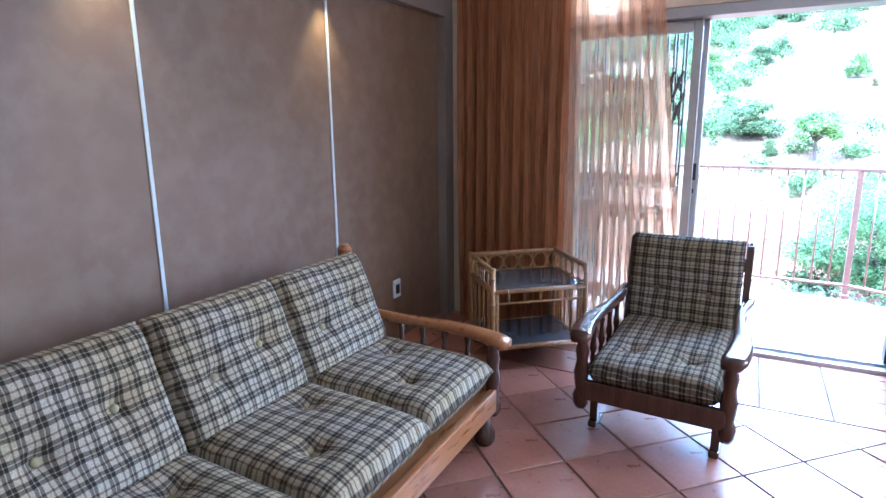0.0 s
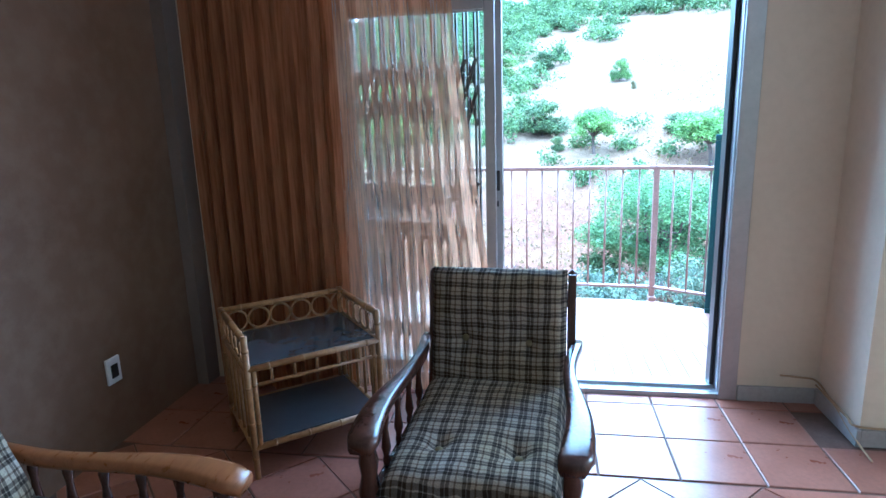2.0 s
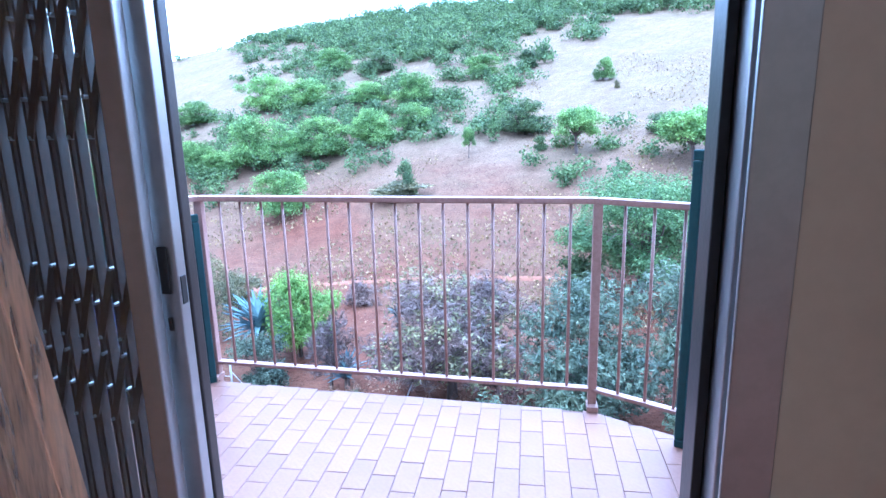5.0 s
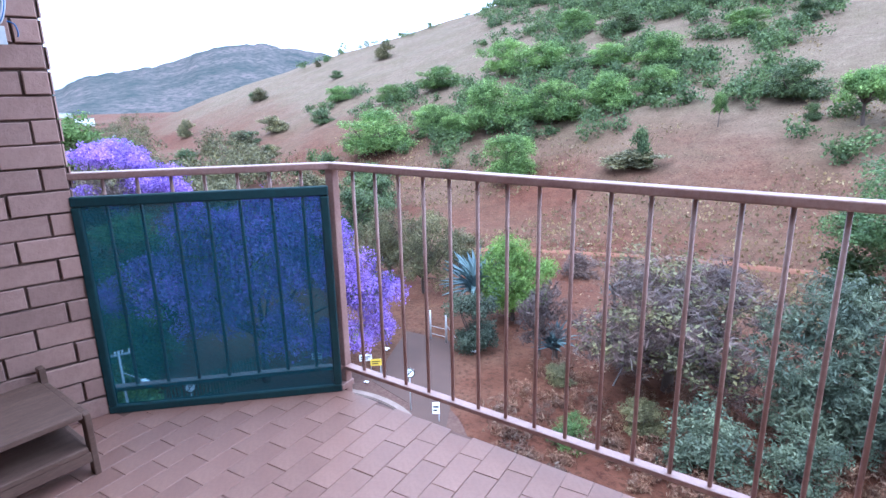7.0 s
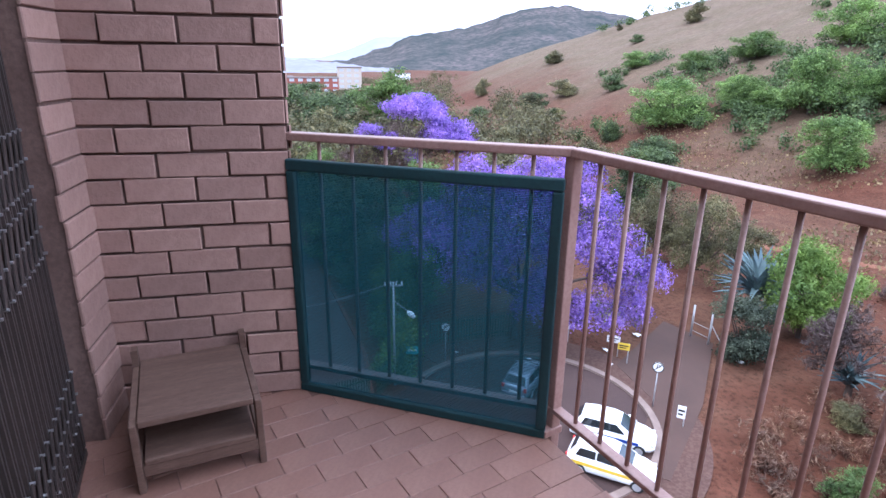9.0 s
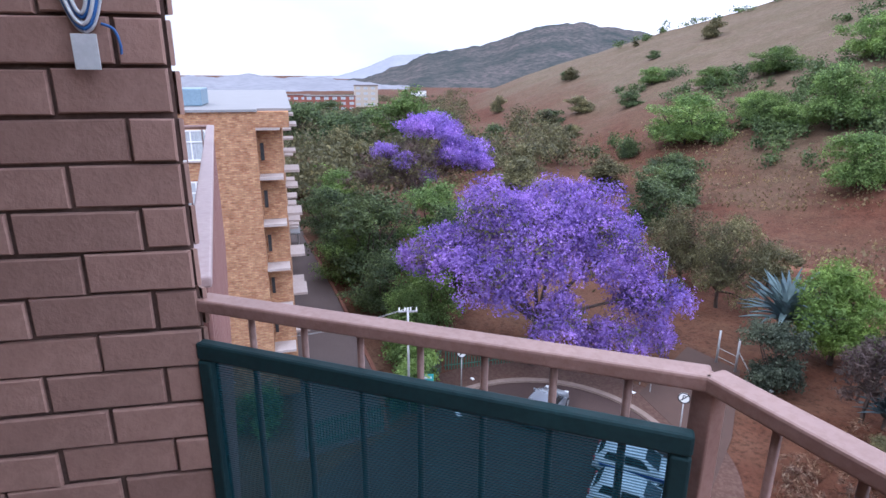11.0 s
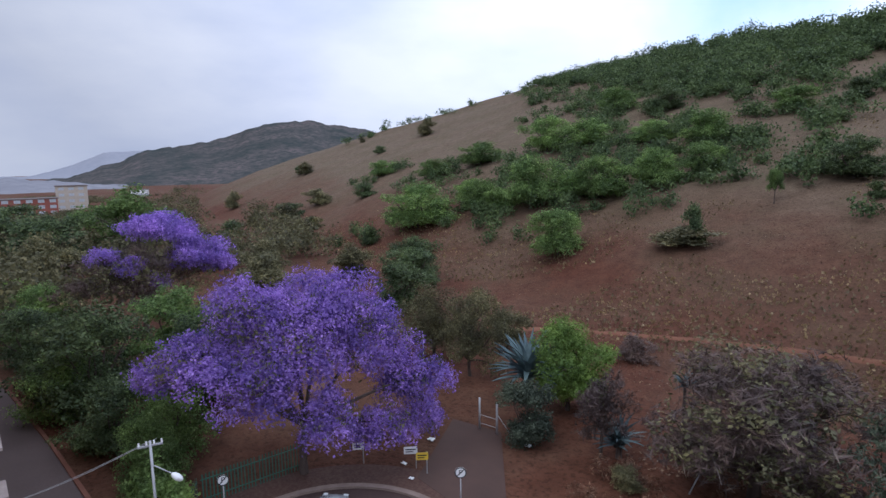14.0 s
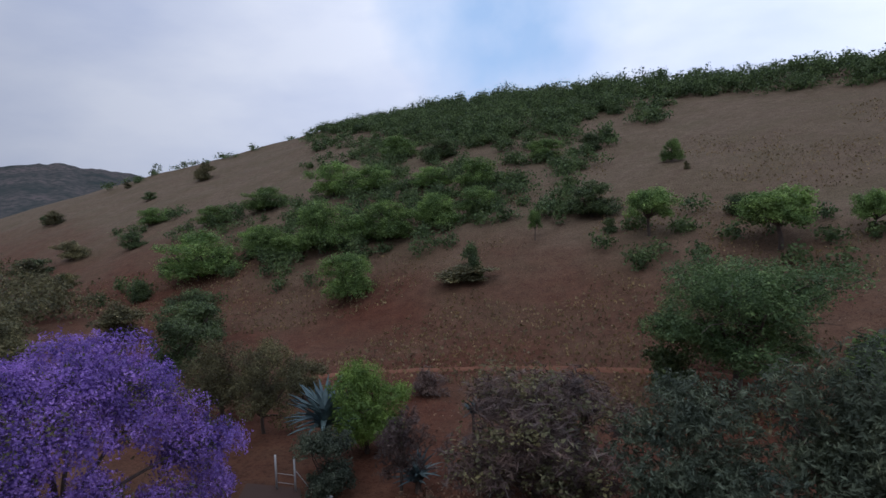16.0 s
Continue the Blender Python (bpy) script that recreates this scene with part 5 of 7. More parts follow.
def no_parking(x, y, h, label):
    top = thing("parking_sign", label, "road sign", facing(x, y, GROUND + 0.05), "no parking signs")
    part("post", tube(bmesh.new(), (0, 0, -0.2), (0, 0, h), 0.035, n=10), GALV, top, "", True)
    part("disc", tube(bmesh.new(), (0, -0.04, h - 0.1), (0, -0.055, h - 0.1), 0.3, n=28), WHITE_PAINT, top, "white round sign disc")
    bm = bmesh.new()
    n = 32
    rows = [[bm.verts.new((r * math.cos(2 * math.pi * i / n), yy, h - 0.1 + r * math.sin(2 * math.pi * i / n))) for i in range(n)] for r, yy in ((0.3, -0.057), (0.3, -0.063), (0.245, -0.063), (0.245, -0.057))]
    for k in range(4):
        a, b = rows[k], rows[(k + 1) % 4]
        for i in range(n):
            bm.faces.new((a[i], a[(i + 1) % n], b[(i + 1) % n], b[i]))
    part("rim", bm, BLACK, top, "dark rim of the sign")
    letters("P", 0.42, BLACK, top, pose(0, -0.06, h - 0.1, 90, 0, 0))
    part("slash", box(bmesh.new(), -0.26, -0.068, -0.025, 0.26, -0.064, 0.025, pose(0, 0, h - 0.1, 0, -45, 0)), BLACK, top)
    return top


no_parking(-27.5, 17.6, 2.3, "round no parking sign on a thin steel post")
no_parking(-17.5, 24.5, 2.5, "round no parking sign on a thick steel post")

top = thing("street_lamp", "grey steel power pole with a white street lamp", "street lamp", facing(-26.5, 13.6, GROUND))
POLE_H = 6.3
part("pole", tube(bmesh.new(), (0, 0, -0.2), (0, 0, POLE_H), 0.075, 0.055, 12), GALV, top, "", True)
part("crossarm", box(bmesh.new(), -0.5, -0.04, POLE_H - 0.25, 0.5, 0.04, POLE_H - 0.17, None, 0.01), GALV, top)
for x in (-0.45, -0.15, 0.15, 0.45):
    part("insulator", lathe(bmesh.new(), ((0, 0.03), (0.05, 0.05), (0.1, 0.03), (0.16, 0.04), (0.18, 0.02)), Matrix.Translation((x, 0, POLE_H - 0.17)), 8), WHITE_PAINT, top)
part("lamp_arm", tube(bmesh.new(), (0, 0, POLE_H - 1.1), (0.75, -0.35, POLE_H - 1.55), 0.025), GALV, top)
head = part("lamp_head", lathe(bmesh.new(), ((0, 0.06), (0.12, 0.13), (0.3, 0.16), (0.48, 0.12), (0.56, 0.04)), Matrix.Translation((0.72, -0.34, POLE_H - 1.55)) @ Vector((0.75, -0.35, -0.6)).to_track_quat("Z", "Y").to_matrix().to_4x4(), 12), WHITE_PAINT, top, "white lamp head", True)
board = thing("name_board", "small turquoise street board on the fence", "sign board", facing(-26.8, 14.9, GROUND))
part("board", box(bmesh.new(), -0.35, -0.02, 1.5, 0.35, 0.02, 1.95, None, 0.01), TURQUOISE, board)
part("text_bar", box(bmesh.new(), -0.25, -0.028, 1.68, 0.25, -0.024, 1.78), WHITE_PAINT, board)
part("post", tube(bmesh.new(), (0, 0.05, -0.1), (0, 0.05, 1.9), 0.03), GREEN_STEEL, board)
for k, sag in ((0, 0.3), (1, 0.35)):
    a, b = Vector((-26.5, 13.6 + 0.3 * k, GROUND + POLE_H)), Vector((-33.0, 7.5 + 0.4 * k, GROUND + 3.2))
    bm = bmesh.new()
    pts = [a.lerp(b, i / 12) - Vector((0, 0, sag * math.sin(math.pi * i / 12))) for i in range(13)]
    for p, q in zip(pts, pts[1:]):
        tube(bm, p, q, 0.011, n=5, caps=False)
    tagged(part("power_line", bm, GALV), "thin grey power line from the pole to the block", "cable", "power lines")


def notice(x, y, label, material, w=0.7, h=0.45, low=0.9):
    top = thing("notice_board", label, "sign board", facing(x, y, GROUND + 0.05), "small boards on the verge")
    part("board", box(bmesh.new(), -w / 2, -0.02, low, w / 2, 0.02, low + h, None, 0.008), material, top)
    part("text_bar", box(bmesh.new(), -w * 0.38, -0.027, low + h * 0.55, w * 0.38, -0.024, low + h * 0.72), BLACK, top)
    part("text_bar", box(bmesh.new(), -w * 0.38, -0.027, low + h * 0.25, w * 0.2, -0.024, low + h * 0.4), BLACK, top)
    part("post", tube(bmesh.new(), (w * 0.4, 0.04, -0.2), (w * 0.4, 0.04, low + h), 0.03), GALV, top)


notice(-25.6, 25.6, "small white notice board under the jacaranda", WHITE_PAINT)
notice(-22.6, 26.9, "small white notice board on the verge", WHITE_PAINT, 0.8)
notice(-21.6, 26.7, "small yellow notice board on the verge", YELLOW, 0.7)
notice(-15.6, 24.2, "small white notice board beside the footpath", WHITE_PAINT, 0.4, 0.7, 0.5)

# gate posts at the end of the footpath, with a stay wire
top = thing("gate_posts", "two pale steel gate posts across the footpath", "gate")
for x, y in ((-21.8, 33.6), (-20.4, 33.5)):
    part("post", tube(bmesh.new(), (x, y, GROUND - 0.2), (x, y, GROUND + 2.3), 0.07, n=10), GALV, top, "", True)
part("stay", tube(bmesh.new(), (-20.4, 33.5, GROUND + 1.5), (-19.2, 33.6, GROUND), 0.03), GALV, top)
for z in (0.5, 1.1):
    part("crossbar", tube(bmesh.new(), (-21.8, 33.6, GROUND + z), (-20.4, 33.5, GROUND + z), 0.02), GALV, top)
for x, y, h, lean in ((-30.2, 38.6, 4.2, 0.0), (-27.2, 33.2, 3.0, 1.1), (-8.2, 33.0, 2.4, 0.9)):
    tagged(part("fence_pole", tube(bmesh.new(), (x, y, GROUND - 0.1), (x + lean, y, GROUND + h), 0.04), GALV), "thin pale steel pole on the red earth", "pole", "fence poles")


def palisade(points, name, label, h=1.8, gap=0.19):
    """A palisade fence along a line, each pale a part."""
    top = thing(name, label, "fence", None, "green palisade fences")
    pale = None
    for a, b in zip(points, points[1:]):
        a, b = Vector((*a, GROUND)), Vector((*b, GROUND))
        ln = (b - a).length
        turn = math.atan2(b.y - a.y, b.x - a.x)
        m = Matrix.Translation(a) @ Matrix.Rotation(turn, 4, "Z")
        for z in (0.35, h - 0.35):
            part("rail", box(bmesh.new(), 0, -0.02, z, ln, 0.02, z + 0.05, m), GREEN_STEEL, top)
        for i in range(int(ln / gap)):
            if pale is None:
                ob = part("pale", prism(bmesh.new(), [(-0.03, -0.03), (0.03, -0.03), (0.025, -0.022), (-0.025, -0.022)], 0.05, h), GREEN_STEEL, top)
                pale = ob.data
            else:
                ob = new("pale", pale)
                ob.parent = top
            ob.matrix_basis = m @ Matrix.Translation((gap * (i + 0.5), 0, 0))
    return top


palisade([(-26.1, 7.6), (-25.8, 11.9)], "palisade_gate", "green palisade gate across the driveway", 1.6, 0.15)
palisade([(-25.8, 12.1), (-28.0, 15.4), (-29.7, 17.5)], "palisade_fence", "green palisade fence beside the thicket", 1.8)
palisade([(-29.7, 17.7), (-28.8, 20.7), (-28.0, 23.4)], "palisade_fence", "green palisade fence under the jacaranda", 1.8)


# ---- cars ----
def car(m, label, paint, ln=3.85, wid=1.64, tall=1.45, stripe=None, group="parked cars"):
    top = thing("car", label, "car", m, group)
    body = (  # station from the tail, half width, sill, shoulder, rounding
        (0.0, 0.62, 0.36, 0.72), (0.06, 0.74, 0.26, 0.86), (0.4, 0.8, 0.2, 0.93), (1.2, 0.82, 0.18, 0.92), (2.2, 0.82, 0.18, 0.9), (2.8, 0.82, 0.2, 0.87), (3.3, 0.79, 0.22, 0.78), (3.65, 0.7, 0.26, 0.66), (3.82, 0.56, 0.34, 0.56))
    k, kw = ln / 3.85, wid / 1.64
    bm = bmesh.new()
    rows = []
    for x, w, lo, hi in body:
        sec = [(-w * 0.86, lo), (-w, lo + 0.14), (-w * 1.0, (lo + hi) / 2), (-w * 0.97, hi - 0.07), (-w * 0.88, hi), (0, hi + 0.03), (w * 0.88, hi), (w * 0.97, hi - 0.07), (w * 1.0, (lo + hi) / 2), (w, lo + 0.14), (w * 0.86, lo), (0, lo)]
        rows.append([bm.verts.new((x * k - ln / 2, a * kw, z)) for a, z in sec])
    for a, b in zip(rows, rows[1:]):
        for i in range(12):
            bm.faces.new((a[i], b[i], b[(i + 1) % 12], a[(i + 1) % 12]))
    bm.faces.new(rows[0])
    bm.faces.new(rows[-1][::-1])
    bmesh.ops.recalc_face_normals(bm, faces=bm.faces)
    part("body", bm, paint, top, "", True)
    cab = ((0.12, 0.66, 0.9), (0.42, 0.6, tall - 0.1), (0.9, 0.58, tall), (1.8, 0.58, tall - 0.01), (2.15, 0.6, tall - 0.1), (2.85, 0.68, 0.9))
    bm = bmesh.new()
    rows = []
    for x, w, z in cab:
        rows.append([bm.verts.new((x * k - ln / 2, -w * 1.18 * kw, 0.88)), bm.verts.new((x * k - ln / 2, -w * kw, max(z - 0.04, 0.89))), bm.verts.new((x * k - ln / 2, -w * 0.86 * kw, z)), bm.verts.new((x * k - ln / 2, w * 0.86 * kw, z)), bm.verts.new((x * k - ln / 2, w * kw, max(z - 0.04, 0.89))), bm.verts.new((x * k - ln / 2, w * 1.18 * kw, 0.88))])
    for a, b in zip(rows, rows[1:]):
        for i in range(5):
            bm.faces.new((a[i], b[i], b[i + 1], a[i + 1]))
    bm.faces.new(rows[0]), bm.faces.new(rows[-1][::-1])
    bmesh.ops.recalc_face_normals(bm, faces=bm.faces)
    part("cabin", bm, paint, top, "", True)

    def pane(name, quad, label=""):
        bm = bmesh.new()
        vs = [bm.verts.new((x * k - ln / 2, y * kw, z)) for x, y, z in quad]
        f = bm.faces.new(vs)
        bmesh.ops.recalc_face_normals(bm, faces=bm.faces)
        ex = bmesh.ops.extrude_face_region(bm, geom=[f])
        c = Vector((0, 0, 0.75))
        for v in ex["geom"]:
            if isinstance(v, bmesh.types.BMVert):
                v.co += (v.co - c).normalized() * 0.012
        part(name, bm, CAR_GLASS, top, label)

    pane("rear_window", ((0.155, -0.58, 0.99), (0.155, 0.58, 0.99), (0.4, 0.5, tall - 0.13), (0.4, -0.5, tall - 0.13)))
    pane("windscreen", ((2.8, -0.6, 0.95), (2.8, 0.6, 0.95), (2.2, 0.52, tall - 0.12), (2.2, -0.52, tall - 0.12)))
    for s in (-1, 1):
        pane("side_window", ((0.45, s * 0.735, 0.95), (1.3, s * 0.735, 0.95), (1.3, s * 0.64, tall - 0.14), (0.62, s * 0.64, tall - 0.14)))
        pane("side_window", ((1.38, s * 0.735, 0.95), (2.5, s * 0.77, 0.95), (2.05, s * 0.65, tall - 0.14), (1.38, s * 0.64, tall - 0.14)))
        part("tail_light", box(bmesh.new(), 0.0, s * 0.56 * kw, 0.66, 0.08, s * 0.73 * kw, 0.88, Matrix.Translation((-ln / 2 - 0.005, 0, 0)), 0.015), RED, top)
        part("headlight", box(bmesh.new(), 3.58 * k, s * 0.42 * kw, 0.58, 3.74 * k, s * 0.68 * kw, 0.7, Matrix.Translation((-ln / 2, 0, 0)), 0.03), LAMP_GLASS, top)
        part("wing_mirror", box(bmesh.new(), 2.42 * k, s * 0.82 * kw, 0.92, 2.54 * k, s * 0.97 * kw, 1.03, Matrix.Translation((-ln / 2, 0, 0)), 0.03), paint, top)
        if stripe:
            part("stripe", box(bmesh.new(), 0.3, s * 0.815 * kw, 0.56, 3.1 * k, s * 0.832 * kw, 0.72, Matrix.Translation((-ln / 2, 0, 0)), 0.004), stripe, top)
        for x in (0.68, 3.15):
            c = Matrix.Translation((x * k - ln / 2, s * 0.74 * kw, 0.29)) @ Matrix.Rotation(radians(90), 4, "X")
            w = part("wheel", lathe(bmesh.new(), ((-0.095, 0.2), (-0.095, 0.27), (-0.06, 0.29), (0.06, 0.29), (0.095, 0.27), (0.095, 0.2)), c, 20), TYRE, top, "", True)
            part("rim", lathe(bmesh.new(), ((-0.1, 0.06), (-0.102, 0.19), (0.102, 0.19), (0.1, 0.06)), c, 14), GALV, w)
    part("number_plate", box(bmesh.new(), -0.015, -0.26, 0.5, 0.0, 0.26, 0.61, Matrix.Translation((-ln / 2, 0, 0))), WHITE_PAINT, top)
    part("bumper", box(bmesh.new(), -0.05, -0.68 * kw, 0.3, 0.12, 0.68 * kw, 0.46, Matrix.Translation((-ln / 2, 0, 0)), 0.03), paint, top)
    return top


def heading(x, y, dx, dy):
    return pose(x, y, LIFT, 0, 0, math.degrees(math.atan2(dy, dx)))


car(heading(-22.75, 20.1, -1.27, 2.34), "small silver hatchback parked on the turning circle", SILVER)
car(heading(-16.6, 20.5, 0.83, 0.56), "white sedan with a blue side stripe parked at the kerb", CAR_WHITE, 3.95, 1.65, 1.44, BLUE_STRIPE)
car(heading(-15.0, 18.6, 0.85, 0.52), "white hatchback with a yellow side stripe parked at the kerb", CAR_WHITE, 3.9, 1.65, 1.44, YELLOW)

# ---- neighbouring block ----


def facebrick(name):
    """Rough multicoloured face brick for a far wall."""
    m, n, l, b = shader(name, 0.9, 0, 0.2)
    tcn = n.new("ShaderNodeTexCoord")
    k = n.new("ShaderNodeMapping")
    k.inputs["Rotation"].default_value = (radians(90), 0, radians(90))
    g = n.new("ShaderNodeSeparateXYZ")
    l.new(tcn.outputs["Object"], g.inputs[0])
    s = n.new("ShaderNodeMath")
    l.new(g.outputs["X"], s.inputs[0]), l.new(g.outputs["Y"], s.inputs[1])
    cmb = n.new("ShaderNodeCombineXYZ")
    l.new(s.outputs[0], cmb.inputs["X"]), l.new(g.outputs["Z"], cmb.inputs["Y"])
    t = n.new("ShaderNodeTexBrick")
    t.inputs["Scale"].default_value = 1.0
    t.inputs["Brick Width"].default_value, t.inputs["Row Height"].default_value, t.inputs["Mortar Size"].default_value = 0.23, 0.086, 0.012
    t.inputs["Color1"].default_value, t.inputs["Color2"].default_value, t.inputs["Mortar"].default_value = (0.33, 0.15, 0.078, 1), (0.54, 0.325, 0.175, 1), (0.33, 0.22, 0.155, 1)
    l.new(cmb.outputs[0], t.inputs["Vector"])
    broad = noise_tex(n, l, tcn.outputs["Object"], 3.0, 5, 0.7)
    r = ramp(n, [(0.35, (0.68, 0.62, 0.58)), (0.65, (1.15, 1.12, 1.08))])
    l.new(broad.outputs["Fac"], r.inputs["Fac"])
    col = blend(n, l, "MULTIPLY", 0.8, t.outputs["Color"], r.outputs["Color"])
    l.new(col, b.inputs["Base Color"])
    bp = n.new("ShaderNodeBump")
    bp.inputs["Strength"].default_value, bp.inputs["Distance"].default_value = 0.8, 0.03
    fine = noise_tex(n, l, tcn.outputs["Object"], 9.0, 4, 0.7)
    l.new(fine.outputs["Fac"], bp.inputs["Height"])
    l.new(bp.outputs["Normal"], b.inputs["Normal"])
    return m


FACEBRICK = facebrick("rough_face_brick")
ROOF_SHEET = surface("roof_sheet", (0.22, 0.215, 0.215), (0.29, 0.28, 0.28), None, 1, 12, 0.6, metal=0.2)
BLUE_SHEET = surface("blue_roof_panels", (0.16, 0.24, 0.3), (0.22, 0.31, 0.38), None, 1, 9, 0.45)
BEIGE = surface("beige_plaster", (0.42, 0.36, 0.29), (0.5, 0.44, 0.36), None, 0.8, 14, 0.9, dirt=0.3)
PANE = surface("curtained_glass", (0.42, 0.45, 0.48), (0.55, 0.58, 0.6), (0.2, 0.22, 0.24), 2.5, 9, 0.2, spec=0.6, bump=0.0, stretch=(6, 6, 0.5), dirt=0.5)
PANE_DARK = surface("dark_window_glass", (0.03, 0.035, 0.04), (0.06, 0.065, 0.07), None, 3, 20, 0.1, spec=0.7, bump=0.0)
PANE_ORANGE = surface("orange_curtain_glass", (0.42, 0.17, 0.06), (0.5, 0.22, 0.09), None, 3, 20, 0.25, spec=0.6, bump=0.0, stretch=(6, 6, 0.5))
SLAB_PAINT = surface("slab_plaster", (0.38, 0.315, 0.285), (0.47, 0.4, 0.365), None, 1, 14, 0.9, dirt=0.3)

ex, ey = Vector((-0.965, 0.262, 0)), Vector((-0.262, -0.965, 0))
block_m = Matrix(((ex.x, ey.x, 0, -30.7), (ex.y, ey.y, 0, 7.6), (0, 0, 1, GROUND), (0, 0, 0, 1)))
TOP_Z = 16.15
bldg = thing("apartment_block", "six-storey brown face brick apartment block", "apartment block", block_m)
bm = bmesh.new()
box(bm, 0, 0.0, -0.5, 34, 15, TOP_Z)
box(bm, 1.2, -1.2, -0.5, 34, 0, TOP_Z)
part("wall", bm, FACEBRICK, bldg)
bm = bmesh.new()
box(bm, -0.12, -0.12, TOP_Z, 34, 15, TOP_Z + 0.12)
box(bm, 0.7, -1.75, TOP_Z, 34, -0.12, TOP_Z + 0.12)
part("roof", bm, ROOF_SHEET, bldg, "flat grey sheet roof")
part("roof_edge", box(bmesh.new(), -0.02, -1.6, TOP_Z - 0.75, 1.2, 0.0, TOP_Z - 0.002), FACEBRICK, bldg)
STOREYS = (1.1, 3.45, 5.8, 8.2, 10.6, 13.05)
for i, z in enumerate(STOREYS):
    mats = (PANE_DARK, PANE, PANE_ORANGE, PANE_DARK, PANE, PANE)
    w = part("window", box(bmesh.new(), -0.03, 2.3, z + 0.9, 0.02, 3.65, z + 2.25), mats[i], bldg)
    bm = bmesh.new()
    for a, b in ((2.24, 2.32), (3.62, 3.7), (2.93, 2.99)):
        box(bm, -0.07, a, z + 0.84, 0.03, b, z + 2.3)
    for a, b in ((0.84, 0.91), (2.23, 2.3), (1.72, 1.77)):
        box(bm, -0.072, 2.24, z + a, 0.03, 3.7, z + b)
    part("frame", bm, WHITE_PAINT, w, "white painted window frame")
    part("sill", box(bmesh.new(), -0.12, 2.15, z + 0.76, 0.0, 3.8, z + 0.835), SLAB_PAINT, w)
    part("hood", prism(bmesh.new(), [(0.0, -1.15), (1.19, -1.15), (1.19, 0.0), (0.0, 0.0)], z + 2.22, z + 2.36), SLAB_PAINT, bldg, "plain plastered balcony slab")
    for j in range(4):
        x = 2.6 + 8.2 * j
        part("balcony", prism(bmesh.new(), [(x, -2.0), (x + 1.9, -2.0), (x + 1.9, -1.2), (x, -1.2)], z + 2.16, z + 2.3), SLAB_PAINT, bldg, "plain plastered window hood")
    # narrow dark slit at the back of the recess, in the dark glass colour
    part("recess_slit", box(bmesh.new(), 1.14, -0.28, z + 0.6, 1.19, -0.1, z + 1.5), PANE_DARK, bldg)
part("downpipe", tube(bmesh.new(), (-0.06, 6.6, 0), (-0.06, 6.6, TOP_Z - 0.3), 0.05), BEIGE, bldg)
part("roof_tank", box(bmesh.new(), 3.0, 2.65, TOP_Z + 0.14, 6.0, 4.65, TOP_Z + 1.0, None, 0.05), BLUE_SHEET, bldg, "blue-grey panels on the roof")
part("upstand", box(bmesh.new(), 6.0, 5.75, TOP_Z + 0.13, 9, 8.0, TOP_Z + 0.97), FACEBRICK, bldg)
tower = part("lift_tower", box(bmesh.new(), 2.2, 6.95, TOP_Z + 0.13, 5.6, 12.5, TOP_Z + 3.0, None, 0.05), BEIGE, bldg, "beige plastered lift tower")
part("parapet", box(bmesh.new(), 2.3, 7.05, TOP_Z + 3.0, 5.5, 12.4, TOP_Z + 4.0), SLAB_PAINT, tower)
part("coping", box(bmesh.new(), 2.1, 6.9, TOP_Z + 4.0, 5.6, 12.5, TOP_Z + 4.15, None, 0.03), BEIGE, tower)
for j in range(9):
    part("baluster", box(bmesh.new(), 2.12, 7.05 + j * 0.55, TOP_Z + 3.0, 2.29, 7.3 + j * 0.55, TOP_Z + 3.99), BEIGE, tower)
part("aerial", tube(bmesh.new(), (2.25, 7.2, TOP_Z + 4.15), (2.4, 7.35, TOP_Z + 5.6), 0.025), GALV, tower)
part("aerial_arm", tube(bmesh.new(), (2.4, 6.7, TOP_Z + 5.1), (2.4, 8.0, TOP_Z + 5.3), 0.014), GALV, tower)
stand("bush", "round green bush at the foot of the brick block", -29.0, 6.3, 2.6, 2.6, GREEN, 91, 2500, 0.05, 0.2, category="bush")
stand("bush", "round green bush at the foot of the brick block", -29.8, 4.4, 2.2, 2.0, FRESH, 92, 2500, 0.05, 0.2, category="bush")
port = thing("carport", "small flat-roofed carport beside the driveway", "carport", pose(-60.5, 16.5, GROUND, 0, 0, 165))
part("roof", box(bmesh.new(), -2.6, -1.4, 2.3, 2.6, 1.4, 2.42, None, 0.02), ROOF_SHEET, port)
for x in (-2.4, 2.4):
    for y in (-1.2, 1.2):
        part("post", tube(bmesh.new(), (x, y, -0.2), (x, y, 2.3), 0.06), GALV, port)
# strips of bank greenery by the driveway
for i, (x, y, w, h) in enumerate(((-27.4, 14.2, 3.0, 3.0), (-29.6, 15.6, 3.4, 3.2), (-31.5, 16.2, 3.6, 3.4))):
    stand("hedge_bush", "green leafy hedge bush behind the palisade fence", x, y, w, h, GREEN, 95 + i, 4200, 0.04, 0.15, 7, "hedge behind the fence", category="bush")


TOWN_ROOF = surface("weathered_town_roof", (0.11, 0.085, 0.08), (0.15, 0.12, 0.11), None, 0.5, 4, 0.95, bump=0.0)


